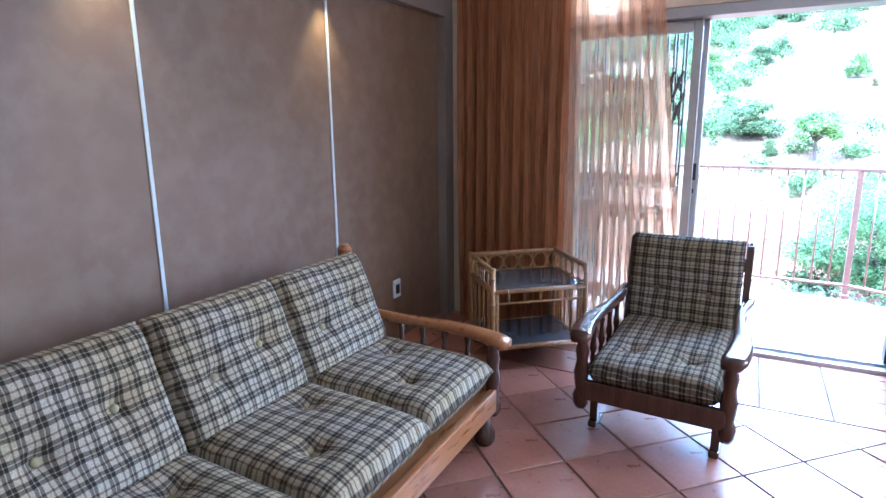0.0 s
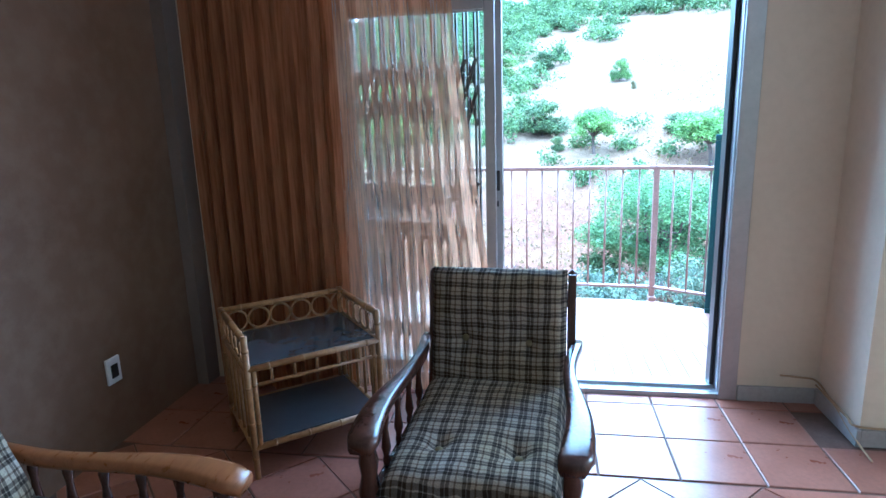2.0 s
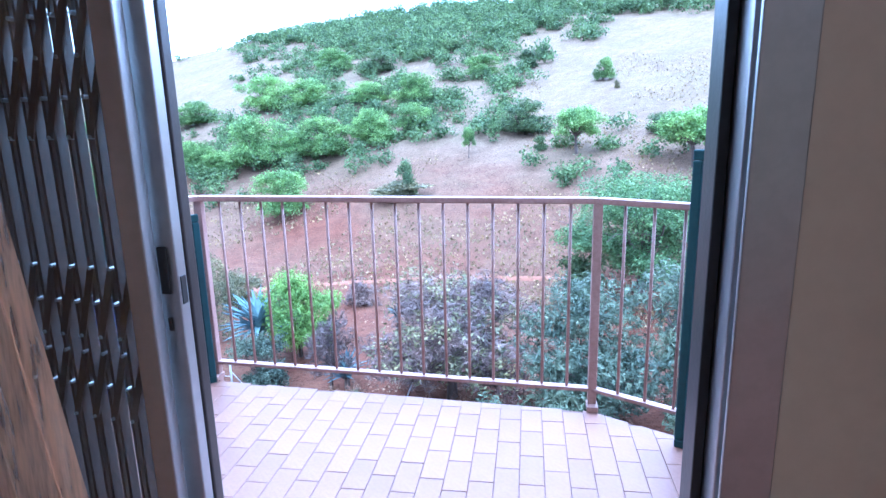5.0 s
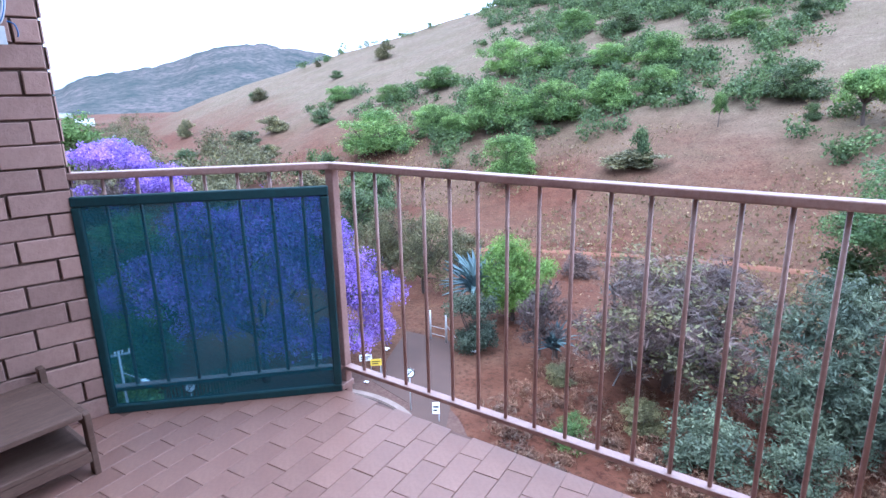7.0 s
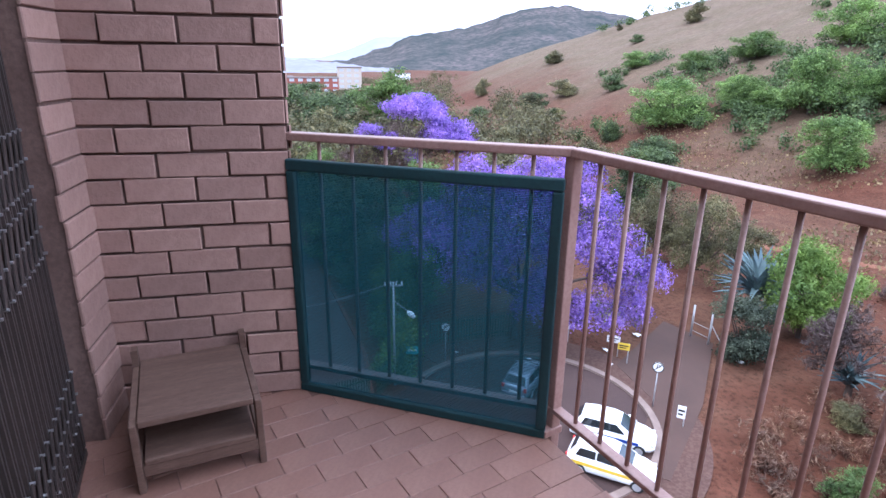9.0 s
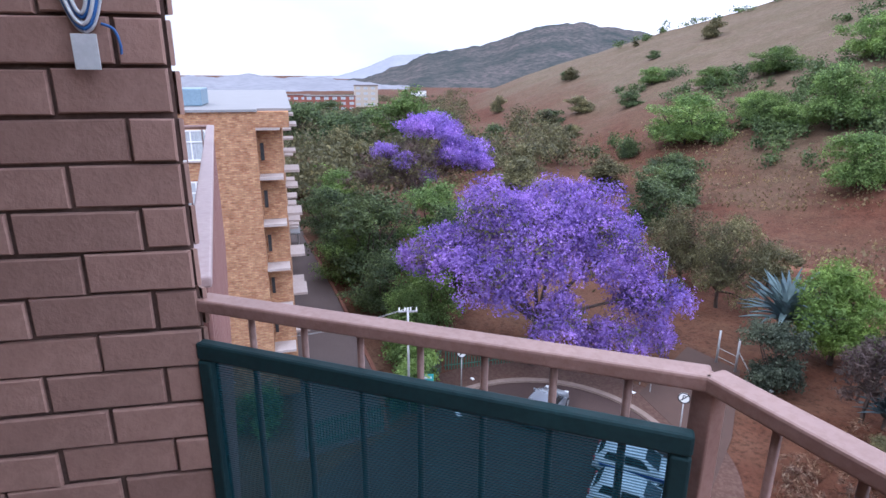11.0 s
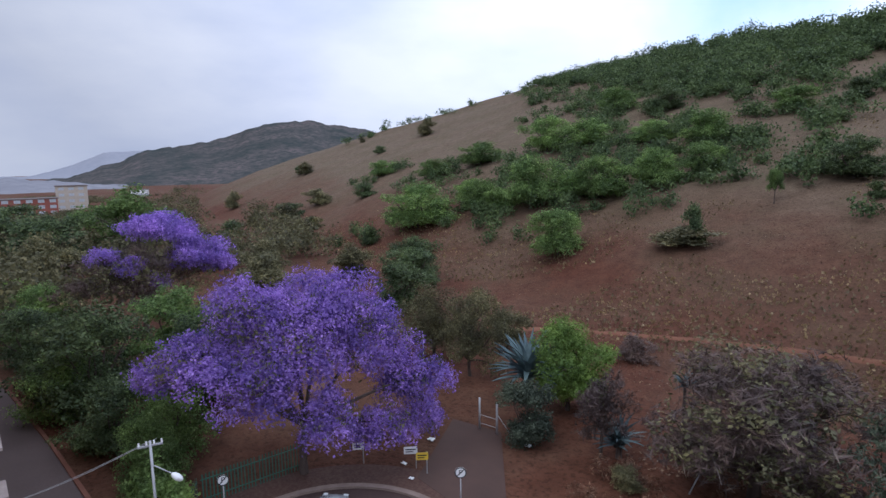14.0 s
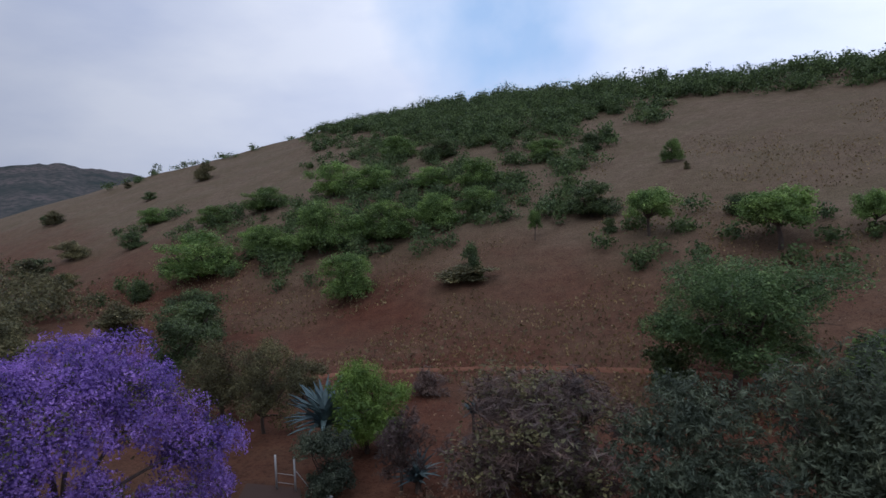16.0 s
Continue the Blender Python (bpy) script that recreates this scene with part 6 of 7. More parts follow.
def town(bearing, d, w, deep, h, floors, wall, name, label):
    x, y = EYE[0] - d * math.sin(radians(bearing)), EYE[1] + d * math.cos(radians(bearing))
    top = thing(name, label, "building", facing(x, y, GROUND), "buildings of the distant town")
    part("wall", box(bmesh.new(), -w / 2, 0, -1, w / 2, deep, h), wall, top)
    part("roof", box(bmesh.new(), -w / 2 - 0.3, -0.3, h, w / 2 + 0.3, deep, h + 0.4), TOWN_ROOF, top)
    for f in range(floors):
        for i in range(int(w / 4)):
            x0 = -w / 2 + 1.2 + i * 4
            part("window", box(bmesh.new(), x0, -0.06, h / floors * f + 1.0, x0 + 2.2, 0.05, h / floors * f + 2.3), PANE, top)


TOWN_BRICK = surface("red_town_brick", (0.24, 0.075, 0.055), (0.32, 0.115, 0.085), None, 0.3, 3, 0.9, bump=0.0)
town(70.4, 290, 24, 12, 7.2, 3, TOWN_BRICK, "office_building", "distant red brick building with white bands")
town(67.0, 330, 13, 12, 11.4, 4, BEIGE, "office_building", "distant pale beige building among the trees")
town(73.4, 330, 14, 12, 6.4, 2, TOWN_BRICK, "office_building", "distant red brick building with white bands")
town(54.6, 420, 13, 9, 5.5, 1, WHITE_PAINT, "house", "distant white house at the foot of the hill")
town(62.0, 470, 12, 9, 5.0, 1, WHITE_PAINT, "house", "distant white house at the foot of the hill")


def scrap(x, y, size, seed):
    """A crumpled piece of paper lying on the ground."""
    rr = random.Random(seed)
    bm = bmesh.new()
    n = 5
    g = [[bm.verts.new((x + size * (i / (n - 1) - 0.5), y + size * (j / (n - 1) - 0.5) * 0.7, GROUND + 0.1 + rr.uniform(0, 0.25) * size)) for j in range(n)] for i in range(n)]
    for i in range(n - 1):
        for j in range(n - 1):
            bm.faces.new((g[i][j], g[i + 1][j], g[i + 1][j + 1], g[i][j + 1]))
    tagged(part("paper_scrap", bm, WHITE_PAINT), "crumpled white paper scrap lying on the ground", "litter", "paper scraps")


for i, (x, y, z) in enumerate(((-23.6, 30.4, 0.5), (-24.9, 15.8, 0.4), (-23.2, 27.0, 0.35), (-21.8, 25.9, 0.3), (-27.8, 18.6, 0.3), (-17.9, 33.0, 0.45))):
    scrap(x, y, z, i)


# ---- balcony things ----
NET, nn_, nl_, nb_ = shader("green_shade_net", 0.7, 0, 0.2)
ntc = nn_.new("ShaderNodeTexCoord")
wave = nn_.new("ShaderNodeTexWave")
wave.bands_direction = "Z"
wave.inputs["Scale"].default_value, wave.inputs["Distortion"].default_value = 55.0, 0.6
nl_.new(ntc.outputs["Object"], wave.inputs["Vector"])
nb_.inputs["Base Color"].default_value = (0.009, 0.034, 0.044, 1)
ntr = nn_.new("ShaderNodeBsdfTransparent")
ntr.inputs["Color"].default_value = (0.45, 0.68, 0.85, 1)
ntl = nn_.new("ShaderNodeBsdfTranslucent")
ntl.inputs["Color"].default_value = (0.01, 0.05, 0.064, 1)
nma = nn_.new("ShaderNodeMixShader")
nma.inputs[0].default_value = 0.5
nl_.new(nb_.outputs[0], nma.inputs[1]), nl_.new(ntl.outputs[0], nma.inputs[2])
nmr = nn_.new("ShaderNodeMapRange")
nmr.inputs["To Min"].default_value, nmr.inputs["To Max"].default_value = 0.07, 0.35
nl_.new(wave.outputs["Fac"], nmr.inputs["Value"])
nmx = nn_.new("ShaderNodeMixShader")
nl_.new(nmr.outputs[0], nmx.inputs[0]), nl_.new(nma.outputs[0], nmx.inputs[1]), nl_.new(ntr.outputs[0], nmx.inputs[2])
nl_.new(nmx.outputs[0], nn_["Material Output"].inputs["Surface"])
NET_EDGE = surface("dark_green_binding", (0.006, 0.03, 0.035), (0.01, 0.045, 0.05), None, 8, 60, 0.7)


def net_screen(a, b, z0, z1, label, bar=None):
    """A shade net bound in dark green webbing on a light frame."""
    top = thing("shade_screen", label, "shade screen", None, "shade screens")
    d = Vector((b[0] - a[0], b[1] - a[1], 0))
    w = d.length
    m = Matrix.Translation((a[0], a[1], 0)) @ Matrix.Rotation(math.atan2(d.y, d.x), 4, "Z")
    vs, fs = [], []
    for i in range(21):
        for j in range(21):
            u, v = i / 20, j / 20
            vs.append(m @ Vector((0.02 + (w - 0.04) * u, 0.006 * noise.noise((u * 3, v * 3, a[0])), z0 + 0.02 + (z1 - z0 - 0.04) * v)))
            if i < 20 and j < 20:
                k = i * 21 + j
                fs.append((k, k + 21, k + 22, k + 1))
    from_arrays("net", vs, fs, NET, top, True)
    for x0, x1, za, zb in ((0, w, z1 - 0.04, z1), (0, w, z0, z0 + 0.035), (0, 0.035, z0 + 0.036, z1 - 0.041), (w - 0.035, w, z0 + 0.036, z1 - 0.041)):
        part("binding", box(bmesh.new(), x0, -0.014, za, x1, 0.014, zb, m, 0.006), NET_EDGE, top)
    if bar:
        part("crossbar", box(bmesh.new(), 0.036, -0.01, bar, w - 0.036, 0.01, bar + 0.03, m, 0.004), NET_EDGE, top)
    return top


net_screen((-2.765, 1.185), (-2.02, 1.815), BALC, 0.9, "green shade net screen tied to the balcony railing")
net_screen((0.285, 1.41), (0.98, 1.09), BALC, 1.21, "tall green shade net screen standing at the balcony end", 0.93)

# wooden step stool
STOOL = surface("weathered_plank", (0.1, 0.055, 0.038), (0.165, 0.1, 0.072), (0.06, 0.033, 0.023), 4, 40, 0.7, stretch=(10, 1, 10), bump=0.25, dirt=0.45)
stool = thing("step_stool", "low weathered wooden step stool against the brick wall", "stool", pose(-2.62, 0.775, BALC, 0, 0, -7))
part("top_board", box(bmesh.new(), -0.2, -0.165, 0.225, 0.205, 0.165, 0.247, None, 0.004), STOOL, stool)
part("shelf", box(bmesh.new(), -0.02, -0.16, 0.1, 0.215, 0.16, 0.12, None, 0.004), STOOL, stool)
for y in (-0.178, 0.178):
    part("side", prism(bmesh.new(), [(-0.21, y - 0.011), (-0.17, y - 0.011), (-0.17, y + 0.011), (-0.21, y + 0.011)], 0, 0.3), STOOL, stool)
    part("leg", box(bmesh.new(), 0.17, y - 0.011, 0, 0.21, y + 0.011, 0.24, None, 0.004), STOOL, stool)
    part("side_rail", box(bmesh.new(), -0.169, y - 0.011, 0.19, 0.169, y + 0.011, 0.24, None, 0.004), STOOL, stool)
    part("side_rail", box(bmesh.new(), -0.169, y - 0.011, 0.07, 0.169, y + 0.011, 0.1, None, 0.004), STOOL, stool)
part("riser", box(bmesh.new(), 0.192, -0.166, 0.06, 0.212, 0.166, 0.099, None, 0.003), STOOL, stool)

# ---- neighbour's balcony ----
NB = [(-3.02, 1.22), (-7.09, 1.92), (-7.5, 1.5), (-7.3, 0.2), (-3.3, 0.2)]
structure("neighbour_floor", prism(bmesh.new(), NB, -0.25, BALC), BALCONY_TILE, "plain reddish balcony floor next door", "balcony floor")
structure("neighbour_wall", block(-7.6, 0.0, -0.3, -3.3, 0.2, 2.3), BRICK, "painted brick wall of the balcony next door", "wall")
structure("roof_overhang", prism(bmesh.new(), [(-3.35, 1.2), (-12.0, 1.56), (-12.0, -1.0), (-3.35, -1.0)], 2.3, 2.48, 0.02), surface("brown_fascia", (0.09, 0.06, 0.05), (0.13, 0.09, 0.075), None, 3, 30, 0.7), "dark brown roof overhang next door", "roof")
PANEL = surface("ribbed_parapet_paint", (0.31, 0.165, 0.145), (0.38, 0.22, 0.19), (0.17, 0.085, 0.07), 2, 30, 0.55, dirt=0.35, stretch=(1, 1, 0.3))
RAIL_WORN = surface("worn_rail_paint", (0.37, 0.275, 0.265), (0.46, 0.36, 0.345), (0.3, 0.2, 0.18), 4, 40, 0.5, dirt=0.35)
a, b = Vector((-2.9, 1.21, 0)), Vector((-7.09, 1.92, 0))
para = thing("ribbed_parapet", "ribbed pinkish brown parapet of the balcony next door", "parapet")
d = (b - a).normalized()
side = Vector((-d.y, d.x, 0))
bm = bmesh.new()
prev = None
steps = 48
for i in range(steps * 4 + 1):
    s = (b - a).length * i / (steps * 4)
    o = 0.02 * (1 if (i % 4) in (1, 2) else -1)
    p = a + d * s + side * o
    cur = (bm.verts.new((p.x, p.y, -0.12)), bm.verts.new((p.x, p.y, 0.97)))
    if prev:
        bm.faces.new((prev[0], cur[0], cur[1], prev[1]))
    prev = cur
ext = bmesh.ops.extrude_face_region(bm, geom=list(bm.faces))
bmesh.ops.translate(bm, verts=[v for v in ext["geom"] if isinstance(v, bmesh.types.BMVert)], vec=side * 0.006)
part("panel", bm, PANEL, para)
turn = Matrix.Translation(a) @ Matrix.Rotation(math.atan2(d.y, d.x), 4, "Z")
part("handrail", box(bmesh.new(), -0.02, -0.032, 0.972, (b - a).length, 0.03, 1.0, turn, 0.006), RAIL_WORN, para)
for i in range(16):
    part("bolt", tube(bmesh.new(), turn @ Vector((0.15 + 0.26 * i, 0.03, -0.08)), turn @ Vector((0.15 + 0.26 * i, 0.055, -0.08)), 0.014, n=8), GATE_STEEL, para)
ret = thing("balcony_railing", "pinkish brown painted steel railing at the far end next door", "railing", None, "balcony railing next door")
p, q = Vector((-7.09, 1.92, 0)), Vector((-7.5, 0.35, 0))
part("handrail", tube(bmesh.new(), p + Vector((0, 0, 0.985)), q + Vector((0, 0, 0.985)), 0.018), RAIL_PAINT, ret, "", True)
part("bottom_rail", tube(bmesh.new(), p + Vector((0, 0, 0.07)), q + Vector((0, 0, 0.07)), 0.014), RAIL_PAINT, ret, "", True)
for i in range(11):
    w = p.lerp(q, (i + 0.5) / 11)
    part("bar", tube(bmesh.new(), w + Vector((0, 0, 0.07)), w + Vector((0, 0, 0.985)), 0.0065, n=6), RAIL_PAINT, ret, "", True)

# lime plastic chair next door
LIME = surface("lime_plastic", (0.52, 0.68, 0.09), (0.58, 0.74, 0.13), None, 4, 50, 0.35, bump=0.0, dirt=0.08)
pc = thing("plastic_chair", "lime green plastic garden chair on the balcony next door", "chair", pose(-6.12, 1.0, BALC, 0, 0, 150))


def ribbon(bm, pts, wide, thick, m=None):
    """Adds a smooth flat band through points (x, y, z)."""
    vs = [Vector(p) for p in pts]
    rows = []
    for i, p in enumerate(vs):
        dd = (vs[min(i + 1, len(vs) - 1)] - vs[max(i - 1, 0)]).normalized()
        s = dd.cross(Vector((0, 1, 0)) if abs(dd.y) < 0.9 else Vector((1, 0, 0))).normalized()
        u = dd.cross(s).normalized()
        rows.append([bm.verts.new(p + u * wide * e + s * thick * f) for e, f in ((-0.5, -0.5), (0.5, -0.5), (0.5, 0.5), (-0.5, 0.5))])
    for a, b in zip(rows, rows[1:]):
        for j in range(4):
            bm.faces.new((a[j], a[(j + 1) % 4], b[(j + 1) % 4], b[j]))
    bm.faces.new(rows[0][::-1]), bm.faces.new(rows[-1])
    bmesh.ops.recalc_face_normals(bm, faces=bm.faces)
    return bm


part("seat", prism(bmesh.new(), [(-0.22, -0.22), (0.22, -0.22), (0.24, 0.2), (-0.24, 0.2)], 0.41, 0.435, 0.008), LIME, pc)
bm = bmesh.new()
for i in range(5):
    x = -0.18 + 0.09 * i
    ribbon(bm, [(x, 0.2, 0.42), (x * 1.04, 0.27, 0.6), (x * 1.02, 0.3, 0.78)], 0.06, 0.015)
ribbon(bm, [(-0.26, 0.22, 0.62), (-0.22, 0.3, 0.79), (0, 0.32, 0.84), (0.22, 0.3, 0.79), (0.26, 0.22, 0.62)], 0.06, 0.02)
part("backrest", bm, LIME, pc, "", True)
for s in (-1, 1):
    part("armrest", ribbon(bmesh.new(), [(s * 0.27, 0.27, 0.66), (s * 0.29, 0.0, 0.645), (s * 0.28, -0.22, 0.63), (s * 0.265, -0.27, 0.58)], 0.065, 0.022), LIME, pc, "", True)
    for y, lean in ((-0.26, -0.03), (0.22, 0.05)):
        bm = bmesh.new()
        ribbon(bm, [(s * 0.27, y + lean, 0.0), (s * 0.255, y, 0.32), (s * 0.262, y, 0.6)], 0.075, 0.02)
        part("leg", bm, LIME, pc, "", True)

# walls of our own block below and beside the balcony
structure("facade_below", prism(bmesh.new(), [(-3.3, 0.9), (-2.86, 1.1), (-2.12, 1.72), (-0.05, 1.58), (1.4, 0.8), (1.4, -6.1), (-8.2, -6.1), (-7.4, 1.3), (-7.05, 1.6), (-3.2, 0.98)][::-1], GROUND - 0.5, -0.26), SLAB_PAINT, "plastered facade of the flats below the balcony", "facade")
structure("balcony_end_wall", block(1.42, 0.2, -0.3, 1.62, 1.2, 2.5), BRICK, "painted brick wall at the far balcony end", "wall")


# ---- furniture ----
PLAID, pn, pl, pb = shader("plaid_fabric", 0.9, 0, 0.15)
ptc = pn.new("ShaderNodeTexCoord")
psep = pn.new("ShaderNodeSeparateXYZ")
jit = noise_tex(pn, pl, ptc.outputs["Object"], 9, 3, 0.6)
dis = pn.new("ShaderNodeVectorMath")
dis.operation = "MULTIPLY_ADD"
pl.new(jit.outputs["Color"], dis.inputs[0])
dis.inputs[1].default_value = (0.02, 0.02, 0.0)
pl.new(ptc.outputs["Object"], dis.inputs[2])
pl.new(dis.outputs[0], psep.inputs[0])
cols = []
for axis, shift in (("X", 0.0), ("Y", 0.3)):
    k = pn.new("ShaderNodeMath")
    k.operation = "MULTIPLY_ADD"
    pl.new(psep.outputs[axis], k.inputs[0])
    k.inputs[1].default_value, k.inputs[2].default_value = 1 / (0.062 if axis == "X" else 0.05), 10 + shift
    f = pn.new("ShaderNodeMath")
    f.operation = "FRACT"
    pl.new(k.outputs[0], f.inputs[0])
    r = ramp(pn, [(0.0, (0.13, 0.11, 0.1)), (0.15, (0.13, 0.11, 0.1)), (0.17, (0.85, 0.8, 0.7)), (0.2, (0.85, 0.8, 0.7)), (0.22, (0.15, 0.125, 0.11)), (0.37, (0.15, 0.125, 0.11)), (0.4, (0.95, 0.9, 0.8)), (0.58, (0.95, 0.9, 0.8)), (0.61, (0.34, 0.26, 0.2)), (0.67, (0.34, 0.26, 0.2)), (0.7, (0.98, 0.94, 0.85)), (0.97, (0.98, 0.94, 0.85)), (1.0, (0.12, 0.1, 0.09))])
    pl.new(f.outputs[0], r.inputs["Fac"])
    cols.append(r.outputs["Color"])
half = blend(pn, pl, "MIX", 0.5, cols[0], cols[1])
mult = blend(pn, pl, "MULTIPLY", 1.0, cols[0], cols[1])
both = blend(pn, pl, "MIX", 0.55, half, mult)
thread = noise_tex(pn, pl, ptc.outputs["Object"], 260, 2, 0.5)
trp = ramp(pn, [(0.3, (0.62, 0.6, 0.58)), (0.7, (1.0, 1.0, 1.0))])
pl.new(thread.outputs["Fac"], trp.inputs["Fac"])
both = blend(pn, pl, "MULTIPLY", 1.0, both, trp.outputs["Color"])
fade = noise_tex(pn, pl, ptc.outputs["Object"], 4, 3, 0.6)
frp = ramp(pn, [(0.38, (0.4, 0.38, 0.36)), (0.66, (0.37, 0.33, 0.245))])
pl.new(fade.outputs["Fac"], frp.inputs["Fac"])
both = blend(pn, pl, "MULTIPLY", 1.0, both, frp.outputs["Color"])
pl.new(both, pb.inputs["Base Color"])
pbp = pn.new("ShaderNodeBump")
pbp.inputs["Strength"].default_value, pbp.inputs["Distance"].default_value = 0.35, 0.003
pl.new(thread.outputs["Fac"], pbp.inputs["Height"])
pl.new(pbp.outputs["Normal"], pb.inputs["Normal"])
BUTTON = surface("button_cloth", (0.18, 0.15, 0.07), (0.26, 0.22, 0.12), None, 9, 80, 0.9)


def cushion(parent, w, d, t, m, tufts, seed, name="cushion", label=""):
    """A padded, buttoned cushion, w wide (x), d deep (y) and t thick."""
    nx, ny = 26, 26
    vs, fs = [], []
    for side in (1, -1):
        for i in range(nx + 1):
            for j in range(ny + 1):
                u, v = 2 * i / nx - 1, 2 * j / ny - 1
                edge = ((1 - abs(u) ** 7) * (1 - abs(v) ** 7)) ** 0.42
                x, y = u * w / 2 * (1 - 0.012 * (1 - edge)), v * d / 2 * (1 - 0.012 * (1 - edge))
                z = t / 2 * edge * (1 + 0.08 * math.cos(u * 1.5) * math.cos(v * 1.5))
                if side == 1:
                    for a, b in tufts:
                        q = math.hypot(x - a, y - b)
                        z -= 0.034 * math.exp(-(q / 0.03) ** 2) + 0.016 * math.exp(-(q / 0.08) ** 2)
                z += 0.006 * noise.noise((u * 2 + seed, v * 2, side)) * edge
                vs.append(m @ Vector((x, y, side * z)))
                if i < nx and j < ny:
                    k = (0 if side == 1 else (nx + 1) * (ny + 1)) + i * (ny + 1) + j
                    f = (k, k + ny + 1, k + ny + 2, k + 1)
                    fs.append(f if side == 1 else f[::-1])
    inv = m.inverted()
    ob = from_arrays(name, [inv @ v for v in vs], fs, PLAID, parent, True)
    ob.matrix_local = m
    if label:
        ob["label"] = label
    for a, b in tufts:
        bt = part("button", lathe(bmesh.new(), ((0, 0.012), (0.004, 0.014), (0.008, 0.01), (0.01, 0.004)), Matrix.Translation((a, b, t / 2 - 0.04)), 10), BUTTON, ob, "", True)
    return ob


SPINDLE = ((0.0, 0.011), (0.02, 0.013), (0.035, 0.009), (0.06, 0.016), (0.09, 0.012), (0.12, 0.009), (0.15, 0.014), (0.165, 0.01))


def arm_shape(bm, m, ln, flip=1):
    """A paddle arm: broad and rounded in front, narrower behind, dished a little."""
    n = 18
    rows = []
    for i in range(n + 1):
        u = i / n
        y = -ln / 2 + ln * u
        w = 0.05 * (0.72 + 0.28 * math.cos(math.pi * min(u * 1.5, 1))) if u > 0.03 else 0.036
        w *= 1.0 if u < 0.97 else 0.8
        z = 0.012 * math.sin(math.pi * u) - 0.014 * (1 - u) ** 3
        bend = 0.018 * math.sin(2.2 * math.pi * u) * flip
        rows.append([bm.verts.new(m @ Vector((bend + e * w, y, z + f))) for e, f in ((-0.85, -0.018), (-1, -0.006), (-0.92, 0.012), (-0.6, 0.018), (0.6, 0.018), (0.92, 0.012), (1, -0.006), (0.85, -0.018))])
    for a, b in zip(rows, rows[1:]):
        for j in range(8):
            bm.faces.new((a[j], a[(j + 1) % 8], b[(j + 1) % 8], b[j]))
    bm.faces.new(rows[0][::-1]), bm.faces.new(rows[-1])
    bmesh.ops.recalc_face_normals(bm, faces=bm.faces)
    return bm


def turned_post(h):
    return ((0.0, 0.02), (0.02, 0.032), (0.06, 0.036), (0.09, 0.024), (0.12, 0.03), (0.17, 0.034), (0.22, 0.024), (h - 0.08, 0.03), (h - 0.04, 0.022), (h, 0.028))


# armchair
arm_chair = thing("armchair", "dark wooden armchair with buttoned plaid cushions", "armchair", pose(-1.035, -0.955, 0, 0, 0, -3.5))
for s in (-1, 1):
    part("armrest", arm_shape(bmesh.new(), Matrix.Translation((s * 0.29, -0.02, 0.475)) @ Matrix.Rotation(radians(1.5), 4, "X"), 0.8, s), WOOD_DARK, arm_chair, "glossy dark wooden armrest", True)
    part("front_post", lathe(bmesh.new(), turned_post(0.345), Matrix.Translation((s * 0.29, -0.36, 0.115)), 14), WOOD_DARK, arm_chair, "", True)
    for i in range(4):
        part("spindle", lathe(bmesh.new(), SPINDLE, Matrix.Translation((s * 0.285, -0.22 + 0.13 * i, 0.275)) @ Matrix.Diagonal((1, 1, 1.12, 1)), 10), WOOD_DARK, arm_chair, "", True)
    bm = bmesh.new()
    box(bm, -0.016, -0.022, 0, 0.016, 0.022, 0.62, Matrix.Translation((s * 0.274, 0.32, 0.14)) @ Matrix.Rotation(radians(-11), 4, "X"), 0.006)
    lathe(bm, ((0, 0.014), (0.012, 0.02), (0.024, 0.012), (0.03, 0.004)), Matrix.Translation((s * 0.274, 0.443, 0.735)), 10)
    part("back_post", bm, WOOD_DARK, arm_chair)
    part("side_rail", box(bmesh.new(), s * 0.285 - 0.017, -0.34, 0.2, s * 0.285 + 0.017, 0.34, 0.27, None, 0.006), WOOD_DARK, arm_chair)
    part("leg", prism(bmesh.new(), [(s * 0.25 - 0.016, -0.29), (s * 0.25 + 0.016, -0.29), (s * 0.25 + 0.016, -0.25), (s * 0.25 - 0.016, -0.25)], 0.0, 0.2, 0.004), WOOD_DARK, arm_chair)
    part("leg", prism(bmesh.new(), [(s * 0.25 - 0.016, 0.27), (s * 0.25 + 0.016, 0.27), (s * 0.25 + 0.016, 0.31), (s * 0.25 - 0.016, 0.31)], 0.0, 0.2, 0.004), WOOD_DARK, arm_chair)
    part("foot", box(bmesh.new(), s * 0.25 - 0.02, -0.31, 0.0, s * 0.25 + 0.02, -0.2, 0.03, None, 0.008), WOOD_DARK, arm_chair)
part("front_rail", box(bmesh.new(), -0.29, -0.39, 0.165, 0.29, -0.36, 0.255, None, 0.008), WOOD_DARK, arm_chair)
part("back_rail", box(bmesh.new(), -0.258, 0.4, 0.62, 0.258, 0.42, 0.69, None, 0.006), WOOD_DARK, arm_chair)
part("back_rail", box(bmesh.new(), -0.258, 0.33, 0.25, 0.258, 0.35, 0.31, None, 0.006), WOOD_DARK, arm_chair)
cushion(arm_chair, 0.53, 0.66, 0.13, pose(0, -0.07, 0.315, 4, 0, 0), ((-0.12, -0.12), (0.13, -0.13)), 3, "seat_cushion")
cushion(arm_chair, 0.52, 0.5, 0.12, pose(0, 0.305, 0.545, 79, 0, 0), ((-0.12, -0.02), (0.12, -0.03)), 5, "back_cushion")

